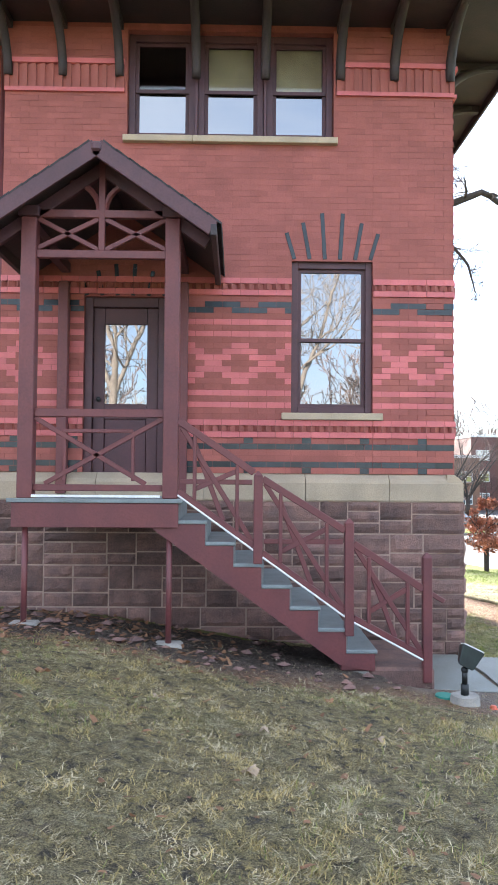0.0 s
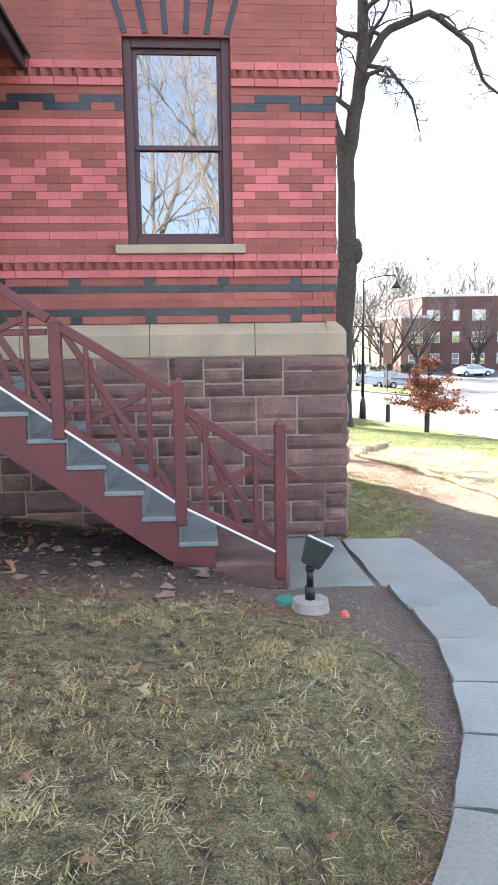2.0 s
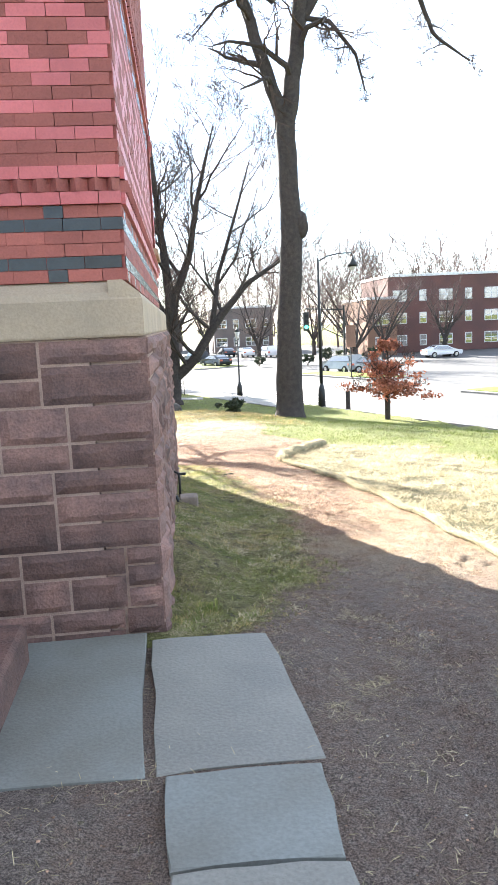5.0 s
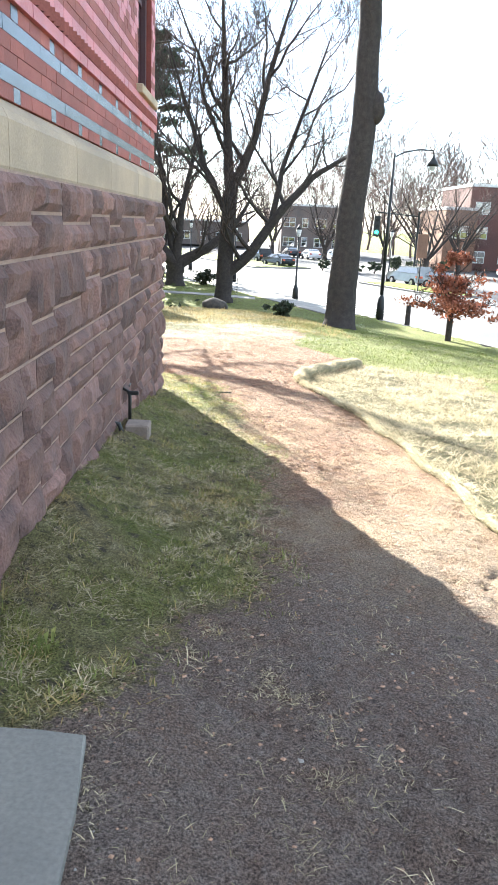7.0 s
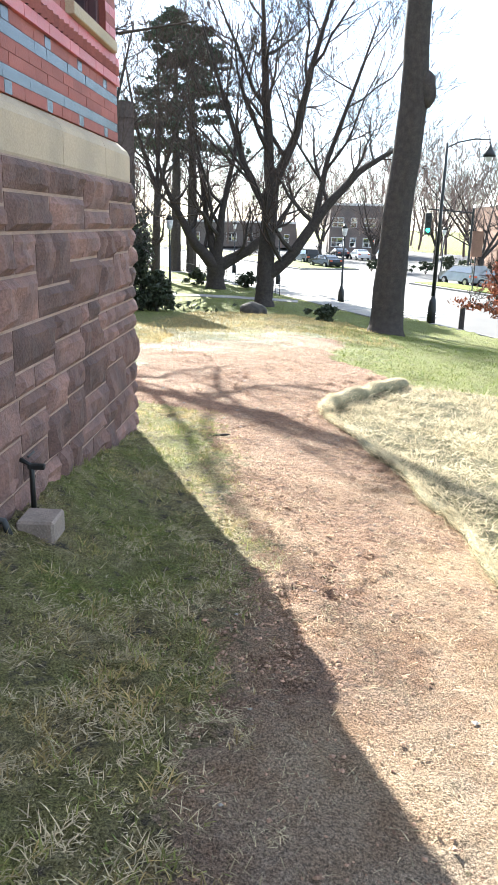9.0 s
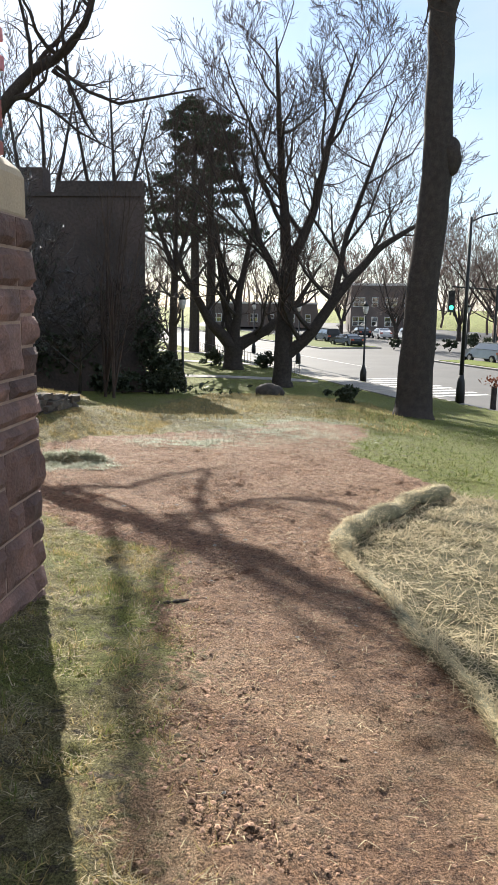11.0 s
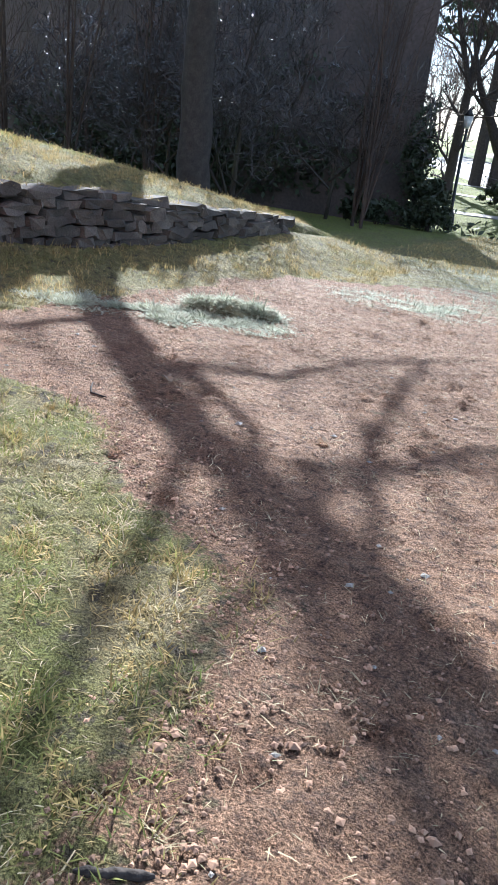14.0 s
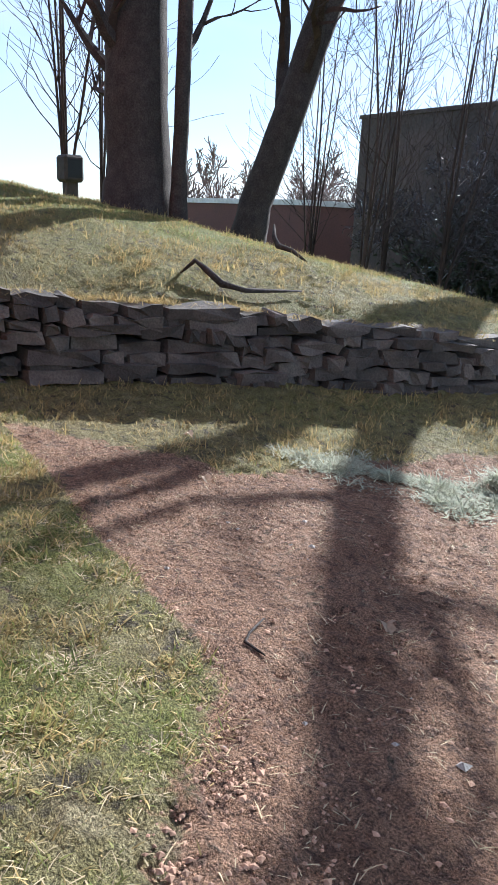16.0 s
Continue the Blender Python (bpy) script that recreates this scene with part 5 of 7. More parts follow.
bare_tree("leaning dark tree trunk on the bank", (-6.7, 23.8, gl), [
    [(-6.9, 23.6, gl - 0.3, 0.36), (-6.78, 23.7, gl + 0.6, 0.27), (-6.4, 24.1, 2.0, 0.25), (-5.9, 24.7, 4.6, 0.23), (-5.6, 25.0, 7.0, 0.2)],
    [(-5.75, 24.85, 6.0, 0.14), (-4.8, 25.6, 8.4, 0.1), (-3.6, 27, 11.0, 0.03)],
    [(-5.62, 25.0, 6.8, 0.15), (-6.2, 25, 9.5, 0.09), (-6.5, 25.2, 12.0, 0.03)]], 33, last=3, many=4, reach=0.4)
gt = h1(-5.88, 21.7)
bare_tree("thin straight trunk beside the massive one", (-5.88, 21.7, gt), [
    [(-5.88, 21.7, gt - 0.2, 0.15), (-5.86, 21.7, gt + 0.6, 0.105), (-5.84, 21.75, 3.0, 0.1), (-5.8, 21.8, 6.5, 0.08), (-5.65, 21.9, 9.5, 0.03)]], 35, last=3, many=3, reach=0.22)

for i, (x, y, hgt) in enumerate(((-11.5, 22.5, 7), (-15, 25, 9), (-10.5, 30, 9), (-9.2, 31.5, 8), (-12.6, 33, 10), (-8.0, 33.5, 8), (-16, 33, 10), (-10, 37, 9), (-2.4, 36.4, 7), (-2.9, 37.2, 7.5), (-14, 39, 12), (-19, 22, 9))):
    z = h1(x, y)
    r = random.Random(50 + i)
    stems = [[(x, y, z - 0.1, 0.055), (x + r.uniform(-0.2, 0.2), y, z + hgt * 0.5, 0.03), (x + r.uniform(-0.6, 0.6), y, z + hgt, 0.012)]]
    for k in range(4):
        dx, dy = r.uniform(-1.4, 1.4), r.uniform(-0.8, 0.8)
        stems.append([(x, y, z + 0.1, 0.035), (x + dx * 0.5, y + dy * 0.5, z + hgt * 0.45, 0.022), (x + dx, y + dy, z + hgt * r.uniform(0.8, 1.0), 0.01)])
    bare_tree("slender bare sapling with several upright stems", (x, y, z), stems, 60 + i, last=2, many=4, reach=0.3, wild=0.2, name="sapling", group="bare saplings", mat=TWIG, single=False)

bare_tree("fine-twigged bare shrub against the dark building", (-6.5, 36, -2.6), [
    [(-6.5, 36, -2.9, 0.1), (-6.4, 36, -1.0, 0.08), (-6.2, 35.9, 1.5, 0.04), (-6, 35.8, 3.4, 0.01)],
    [(-6.5, 36, -2.6, 0.07), (-7.8, 35.8, -0.6, 0.05), (-9.2, 35.6, 1.6, 0.02)],
    [(-6.5, 36, -2.6, 0.07), (-5.2, 35.8, -0.6, 0.05), (-4.0, 35.6, 1.8, 0.02)],
    [(-6.5, 36, -2.6, 0.06), (-7.2, 35.2, 0.4, 0.04), (-8.0, 34.8, 2.8, 0.01)]], 71, last=4, many=5, reach=0.55, wild=0.45, name="shrub", least=0.009, mat=GLINT, twig=GLINT)

for i, (x, y, s) in enumerate(((-10.5, 37.5, 1.0), (-4.4, 39.0, 0.8), (-7.6, 33.8, 0.7), (-12.2, 35.2, 0.7))):
    z = h1(x, y)
    bare_tree("glossy-twigged bare shrub before the dark building", (x, y, z), [
        [(x, y, z - 0.1, 0.07), (x + 0.1, y, z + 1.6 * s, 0.05), (x + 0.2, y, z + 4.2 * s, 0.02)],
        [(x, y, z + 1.2 * s, 0.04), (x - 1.6 * s, y - 0.3, z + 2.6 * s, 0.03), (x - 3.4 * s, y - 0.5, z + 3.1 * s, 0.01)],
        [(x, y, z + 1.5 * s, 0.04), (x + 1.6 * s, y - 0.3, z + 2.9 * s, 0.03), (x + 3.3 * s, y - 0.6, z + 3.3 * s, 0.01)],
        [(x, y, z + 2.4 * s, 0.035), (x - 1.3 * s, y - 0.6, z + 4.0 * s, 0.025), (x - 2.8 * s, y - 0.9, z + 4.6 * s, 0.01)],
        [(x, y, z + 2.6 * s, 0.035), (x + 1.2 * s, y - 0.6, z + 4.2 * s, 0.025), (x + 2.6 * s, y - 1.0, z + 4.9 * s, 0.01)]], 75 + i, last=4, many=4, reach=0.6, wild=0.4, droop=0.12, name="shrub", least=0.009, mat=GLINT, twig=GLINT, group="bare shrubs", bole=False)

# trees behind the start of the walk, which the panes mirror
for i, (x, y, hgt) in enumerate(((-7, -24, 14), (3.5, -30, 16), (11, -26, 14), (-1.5, -36, 17), (-14, -30, 15))):
    z = h1(x, y)
    bare_tree("bare lawn tree mirrored in the house windows", (x, y, z), [
        [(x, y, z - 0.2, 0.32), (x, y, z + 1.0, 0.22), (x + 0.3, y, z + hgt * 0.3, 0.18)],
        [(x + 0.3, y, z + hgt * 0.3, 0.13), (x - 1.6, y, z + hgt * 0.6, 0.13), (x - 2.6, y, z + hgt, 0.03)],
        [(x + 0.3, y, z + hgt * 0.3, 0.13), (x + 1.8, y, z + hgt * 0.55, 0.13), (x + 3.4, y, z + hgt * 0.9, 0.03)],
        [(x + 0.3, y, z + hgt * 0.28, 0.18), (x + 0.4, y + 0.5, z + hgt * 0.6, 0.12), (x + 0.2, y, z + hgt * 1.05, 0.03)]], 80 + i, last=3, many=5, reach=0.5, least=0.016, mat=PALEBARK, twig=PALEBARK)

rng = np.random.default_rng(91)
limbs = {}
for k in range(26):
    sprout(rng, limbs, (rng.uniform(-24, 22), rng.uniform(-52, -38), h1(0, -40)), (0, 0, 1), rng.uniform(6, 9), 0.2, 0, 3, 0.0, 0.25, 4)
v, f = limb_mesh([(p, np.maximum(r, 0.03)) for lv in limbs.values() for p, r in lv], 3)
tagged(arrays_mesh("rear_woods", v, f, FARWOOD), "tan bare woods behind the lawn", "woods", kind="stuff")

# tall trees behind the dark building
for i, (x, y, hgt) in enumerate(((-8.6, 60, 17), (-13.5, 61, 19), (-5.6, 66, 16), (-19, 63, 18))):
    z = -3.7
    bare_tree("tall bare tree rising behind the brick building", (x, y, z), [
        [(x, y, z - 0.2, 0.42), (x, y, z + 1.0, 0.33), (x + 0.2, y, z + hgt * 0.42, 0.25)],
        [(x + 0.2, y, z + hgt * 0.4, 0.2), (x - 1.2, y, z + hgt * 0.65, 0.14), (x - 2.2, y, z + hgt, 0.03)],
        [(x + 0.2, y, z + hgt * 0.4, 0.2), (x + 1.3, y, z + hgt * 0.62, 0.14), (x + 2.8, y, z + hgt * 0.95, 0.03)],
        [(x + 0.1, y, z + hgt * 0.36, 0.18), (x + 0.3, y + 0.5, z + hgt * 0.68, 0.12), (x + 0.2, y, z + hgt * 1.08, 0.03)]], 130 + i, last=3, many=4, reach=0.42, wild=0.3, least=0.016)

# pine with two bare trunks
pine = empty("pine_tree", label="tall dark pine with two bare trunks", category="tree")
for x, top in ((-5.6, 17.0), (-4.2, 15.5)):
    v, f = limb_mesh([([(x, 76.7, -4.0), (x + 0.1, 76.7, 4), (x, 76.7, 10), (x + 0.2, 76.7, top)], [0.5, 0.38, 0.26, 0.06])], 8)
    arrays_mesh("trunk", v, f, BARK, pine)
rng = np.random.default_rng(3)
for k in range(46):
    z = rng.uniform(6.4, 17.0)
    s = (1.15 - (z - 6.4) / 14) * 4.8
    a = rng.uniform(0, math.tau)
    x, y = -4.9 + math.cos(a) * s * 0.75, 76.7 + math.sin(a) * s * 0.6
    tagged(crown_of("bough", (x, y, z), (s * 0.5, s * 0.45, 0.6), 330, 0.2, NEEDLE, 100 + k, pine, 0.8), kind="stuff")
    v, f = limb_mesh([([(-4.9, 76.7, z - 0.8), (x, y, z)], [0.09, 0.03])], 4)
    arrays_mesh("limb", v, f, BARK, pine)

# young oak that keeps its rust leaves
gr = h1(12.8, 38.3)
oak = bare_tree("young oak still holding its rust-brown leaves", (12.8, 38.3, gr), [
    [(12.8, 38.3, gr - 0.1, 0.1), (12.8, 38.3, gr + 1.2, 0.075), (12.85, 38.3, gr + 2.8, 0.05), (12.8, 38.3, gr + 4.3, 0.012)],
    [(12.8, 38.3, gr + 1.1, 0.04), (13.7, 38.3, gr + 1.5, 0.025), (14.4, 38.3, gr + 1.5, 0.008)],
    [(12.8, 38.3, gr + 1.1, 0.04), (11.8, 38.2, gr + 1.5, 0.025), (11.1, 38.2, gr + 1.7, 0.008)],
    [(12.8, 38.3, gr + 1.8, 0.04), (13.5, 38.2, gr + 2.5, 0.02), (13.9, 38.2, gr + 2.9, 0.008)],
    [(12.8, 38.3, gr + 1.8, 0.04), (12.1, 38.2, gr + 2.5, 0.02), (11.7, 38.2, gr + 3.0, 0.008)]], 41, last=3, many=4, reach=0.35, name="young_tree")
for k, (dx, dz, sx, sz, n) in enumerate(((0, 2.2, 1.5, 1.05, 1500), (0, 1.45, 2.1, 0.5, 1400), (0, 3.3, 0.8, 0.8, 600))):
    crown_of("leaves", (12.8 + dx, 38.3, gr + dz), (sx, sx * 0.8, sz), n, 0.095, RUSTLEAF, 42 + k, oak)
bm = bmesh.new()
tube(bm, [(12.8, 38.28, gr - 0.05), (12.8, 38.28, gr + 1.1)], 0.13, 10)
part("trunk_guard", bm, BARK, oak, "grey-brown trunk wrap")

# far woods and street trees
rng = np.random.default_rng(17)
limbs = {}
for k in range(150):
    a = rng.uniform(-0.95, 0.62)
    d = rng.uniform(118, 185) if a > -0.4 else rng.uniform(62, 120)
    x, y = 4 + d * math.sin(a), 8 + d * math.cos(a)
    z = -3.9 + max(0, d - 120) * 0.05
    hgt = rng.uniform(9, 16) if a > -0.4 else rng.uniform(5, 8)
    sprout(rng, limbs, (x, y, z), (0, 0, 1), hgt, 0.25, 0, 3, 0.0, 0.25, 4)
allb = [b for lv in limbs.values() for b in lv]
v, f = limb_mesh([(p, np.maximum(r, 0.045)) for p, r in allb], 3)
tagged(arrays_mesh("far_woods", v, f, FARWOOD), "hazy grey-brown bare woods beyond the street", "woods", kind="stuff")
for i, (x, y, hgt, s) in enumerate(((21.2, 77, 10, 10), (28.5, 92, 10, 8), (14, 96, 9, 5), (24, 112, 10, 6), (36, 92, 9, 5), (9, 118, 10, 6))):
    z = -3.75
    stems = [[(x, y, z - 0.1, 0.35), (x, y, z + 1.0, 0.26), (x, y, z + 2.0, 0.26)]]
    r = random.Random(200 + i)
    for k in range(6):
        a = k * math.tau / 6 + r.uniform(-0.3, 0.3)
        stems.append([(x, y, z + 1.9, 0.15), (x + math.cos(a) * s * 0.25, y + math.sin(a) * s * 0.25, z + hgt * 0.5, 0.09), (x + math.cos(a) * s * 0.55, y + math.sin(a) * s * 0.55, z + hgt * r.uniform(0.75, 1), 0.02)])
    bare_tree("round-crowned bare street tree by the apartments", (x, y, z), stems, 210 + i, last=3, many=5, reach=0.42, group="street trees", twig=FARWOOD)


def shrub(x, y, z, s, n, seed, label="clipped dark evergreen shrub", hgt=0.8):
    ob = empty("bush", label=label, category="bush", group="dark shrubs")
    v, f = limb_mesh([([(x, y, z - 0.1), (x + dx * s * 0.5, y + dy * s * 0.5, z + s * 0.5)], [0.03, 0.012]) for dx, dy in ((0, 0), (0.7, 0.2), (-0.6, 0.3), (0.1, -0.7))], 4)
    arrays_mesh("stems", v, f, TWIG, ob)
    crown_of("foliage", (x, y, z + s * 0.55), (s * 0.75, s * 0.75, s * hgt * 0.62), n, 0.09 + s * 0.03, BUSH, seed, ob)


shrub(5.9, 40.5, h1(5.9, 40.5), 0.75, 900, 301)
shrub(8.4, 40.5, h1(8.4, 40.5), 0.5, 500, 302)
for i, (x, y, s) in enumerate(((-1.9, 61.5, 1.3), (1.3, 61.5, 1.3), (16, 88, 1.3), (18.5, 88, 1.2), (21, 90, 1.7), (24, 92, 1.5), (29, 99, 1.4), (13.2, 90, 1.1), (-3.2, 41, 0.9), (-3.6, 40, 1.0))):
    shrub(x, y, -3.72 if y > 50 else h1(x, y), s, 900, 310 + i)

# ---- street ----
T, NRM = Vector((-0.39, 0.92, 0)).normalized(), Vector((0.92, 0.39, 0)).normalized()
ORG = Vector((12.4, 44.5, 0)) - NRM * 0.6


def strip(name, s0, s1, n0, n1, z0, z1, mat, label, cat, kind="structure", parent=None, edge=0.0):
    bm = bmesh.new()
    v = [bm.verts.new(ORG + T * s + NRM * n + Vector((0, 0, z))) for z in (z0, z1) for s, n in ((s0, n0), (s0, n1), (s1, n1), (s1, n0))]
    for f in ((3, 2, 1, 0), (4, 5, 6, 7), (0, 1, 5, 4), (1, 2, 6, 5), (2, 3, 7, 6), (3, 0, 4, 7)):
        bm.faces.new([v[i] for i in f])
    if edge:
        bevelled(bm, edge)
    ob = part(name, bm, mat, parent)
    return tagged(ob, label, cat, kind=kind) if label else ob


strip("road", -70, 150, 0.1, 62, -4.2, -3.84, ASPHALT, "worn grey asphalt street and parking lot", "road")
kerb = empty("kerb", label="concrete kerb along the lawn", category="kerb", kind="structure")
for k in range(44):
    strip("kerb_stone", -40 + k * 2.5, -40 + k * 2.5 + 2.485, -0.08, 0.1, -4.1, -3.68, KERB, "", "", parent=kerb)
strip("pavement", 3, 110, -2.2, -0.4, -4.0, -3.585, KERB, "pale concrete pavement beside the street", "pavement")
for k in range(9):
    strip("crossing_bar", 5.0 + k * 1.1, 5.5 + k * 1.1, 1.0, 4.2, -3.85, -3.834, LINE, "white painted crossing bar on the asphalt", "road marking", "structure")
strip("centre_line", 22, 140, 6.0, 6.14, -3.85, -3.834, LINE, "worn painted centre line of the street", "road marking", "structure")
for s0, s1, n0, n1 in ((-34, 2, 11.0, 14.0), (14, 26, 14, 17.5), (44, 130, 12.0, 19.0), (6, 30, 46, 60), (-30, 0, 46, 60)):
    isl = strip("traffic_island", s0, s1, n0, n1, -4.0, -3.70, KERB, "kerbed grass island in the asphalt", "island", edge=0.03)
    strip("turf", s0 + 0.3, s1 - 0.3, n0 + 0.3, n1 - 0.3, -3.8, -3.66, BLADE_LAWN, "", "", parent=isl)


def walkway(pts, w, label):
    bm = bmesh.new()
    rows = []
    n = 24
    for i in range(n + 1):
        x, y = pts[0][0] + (pts[1][0] - pts[0][0]) * i / n, pts[0][1] + (pts[1][1] - pts[0][1]) * i / n
        dx, dy = pts[1][0] - pts[0][0], pts[1][1] - pts[0][1]
        l = math.hypot(dx, dy)
        ox, oy = -dy / l * w / 2, dx / l * w / 2
        z = max(h1(x + ox, y + oy), h1(x - ox, y - oy), h1(x, y)) + 0.03
        rows.append([bm.verts.new((x + s * ox, y + s * oy, z + e)) for s, e in ((-1, -0.15), (-1, 0), (1, 0), (1, -0.15))])
    for a, b in zip(rows, rows[1:]):
        for k in range(3):
            bm.faces.new((a[k], a[k + 1], b[k + 1], b[k]))
    tagged(part("walkway", bm, KERB), label, "path", kind="structure")


walkway(((-14, 54.0), (4.9, 53.2)), 1.3, "pale concrete walk across the lawn")
walkway(((-14, 66), (1.2, 64.5)), 1.3, "pale concrete walk across the far lawn")
walkway(((-14, 78), (-4, 76)), 1.5, "pale concrete walk across the far lawn")


def street_lamp(x, y, z):
    ob = empty("street_lamp", label="tall black street lamp with a curved arm", category="street lamp")
    bm = bmesh.new()
    tube(bm, [(x, y, z - 0.1), (x, y, z + 0.5), (x, y, z + 0.9), (x, y, z + 1.2)], [0.21, 0.2, 0.17, 0.1], 12)
    part("base", bm, IRON, ob, smooth=True)
    bm = bmesh.new()
    tube(bm, [(x, y, z + 1.1), (x, y, z + 8.1)], [0.1, 0.065], 10)
    part("pole", bm, IRON, ob, smooth=True)
    bm = bmesh.new()
    tube(bm, [(x, y, z + 7.9), (x + 0.5, y, z + 8.15), (x + 1.2, y, z + 8.3), (x + 1.9, y, z + 8.3), (x + 1.95, y, z + 8.1)], 0.035, 8)
    part("arm", bm, IRON, ob, smooth=True)
    bm = bmesh.new()
    tube(bm, [(x + 1.95, y, z + 8.12), (x + 1.95, y, z + 7.95), (x + 1.95, y, z + 7.75), (x + 1.95, y, z + 7.55)], [0.05, 0.09, 0.24, 0.3], 14)
    shade = part("shade", bm, IRON, ob, smooth=True)
    bm = bmesh.new()
    bmesh.ops.create_uvsphere(bm, u_segments=12, v_segments=8, radius=0.18, matrix=Matrix.Translation((x + 1.95, y, z + 7.5)))
    part("globe", bm, MILK, shade, "pale glass globe", True)


street_lamp(11.25, 45.8, -3.6)


def post_lamp(x, y, z, hgt=4.2):
    ob = empty("lamp_post", label="black pedestrian lamp post with a milk-glass globe", category="lamp post", group="pedestrian lamps")
    bm = bmesh.new()
    tube(bm, [(x, y, z - 0.1), (x, y, z + 0.5), (x, y, z + 0.7), (x, y, z + 0.9), (x, y, z + hgt - 0.4)], [0.2, 0.19, 0.12, 0.065, 0.05], 10)
    part("post", bm, IRON, ob, smooth=True)
    bm = bmesh.new()
    tube(bm, [(x, y, z + hgt - 0.4), (x, y, z + hgt - 0.3), (x, y, z + hgt + 0.05)], [0.07, 0.13, 0.18], 10)
    part("globe", bm, MILK, ob, "milk-glass globe", True)
    bm = bmesh.new()
    tube(bm, [(x, y, z + hgt + 0.05), (x, y, z + hgt + 0.2), (x, y, z + hgt + 0.35)], [0.2, 0.1, 0.02], 10)
    part("cap", bm, IRON, ob, smooth=True)


for x, y in ((7.57, 55.6), (-1.6, 46.2), (3.6, 68), (-0.6, 80), (17.6, 76), (22, 84)):
    post_lamp(x, y, -3.66 if y > 50 else h1(x, y))

# iron fence by the street
fence = empty("iron_fence", label="low black iron railing between lawn and street", category="fence")
for k in range(34):
    p = ORG + T * (14.5 + k * 0.7) - NRM * 2.6
    tall = k % 5 == 0
    barred("post" if tall else "picket", (p.x, p.y, -3.72), (p.x, p.y, -2.62 if tall else -2.75), 0.05 if tall else 0.025, 0.05 if tall else 0.025, IRON, fence, edge=0)
for z in (-2.8, -3.4):
    a, b = ORG + T * 14.5 - NRM * 2.6, ORG + T * 37.6 - NRM * 2.6
    barred("rail", (a.x, a.y, z), (b.x, b.y, z), 0.03, 0.03, IRON, fence, edge=0)

# bollard, sign, signals, hydrant
bm = bmesh.new()
tube(bm, [(12.36, 44.2, -3.8), (12.36, 44.2, -2.75), (12.36, 44.2, -2.7)], [0.13, 0.12, 0.06], 10)
tagged(part("bollard", bm, BARK), "short dark wooden bollard at the lawn edge", "bollard")
sign = empty("street_sign", label="tan sign board on a pole by the street", category="sign")
boxed("pole", (17.96, 18.04, 65.96, 66.04, -3.9, 0.4), IRON, sign)
boxed("board", (17.6, 18.4, 65.9, 65.95, -1.2, 0.6), FARTAN, sign, "plain tan board")
signal = empty("traffic_light", label="dark traffic signal on a black mast", category="traffic light")
bm = bmesh.new()
tube(bm, [(19.4, 74, -3.9), (19.4, 74, 2.4)], 0.1, 8)
tube(bm, [(19.4, 74, 2.0), (15.6, 73, 2.2)], 0.06, 8)
part("mast", bm, IRON, signal)
boxed("housing", (15.35, 15.85, 72.8, 73.2, 0.2, 1.9), IRON, signal, edge=0.04)
for z, m in ((1.55, TYRE), (1.05, TYRE), (0.55, GREENLIGHT)):
    bm = bmesh.new()
    bmesh.ops.create_cone(bm, cap_ends=True, segments=12, radius1=0.17, radius2=0.16, depth=0.06, matrix=pose(15.6, 72.77, z, 90, 0, 0))
    part("signal_lens", bm, m, signal, "lit green lens" if m is GREENLIGHT else "dark lens")
hyd = empty("fire_hydrant", label="small red hydrant on the far grass island", category="hydrant")
bm = bmesh.new()
hp = ORG + T * -14 + NRM * 12.5
tube(bm, [(hp.x, hp.y, -3.7), (hp.x, hp.y, -3.2), (hp.x, hp.y, -3.05), (hp.x, hp.y, -2.95)], [0.13, 0.12, 0.14, 0.04], 10)
part("barrel", bm, ORANGEPLASTIC, hyd)


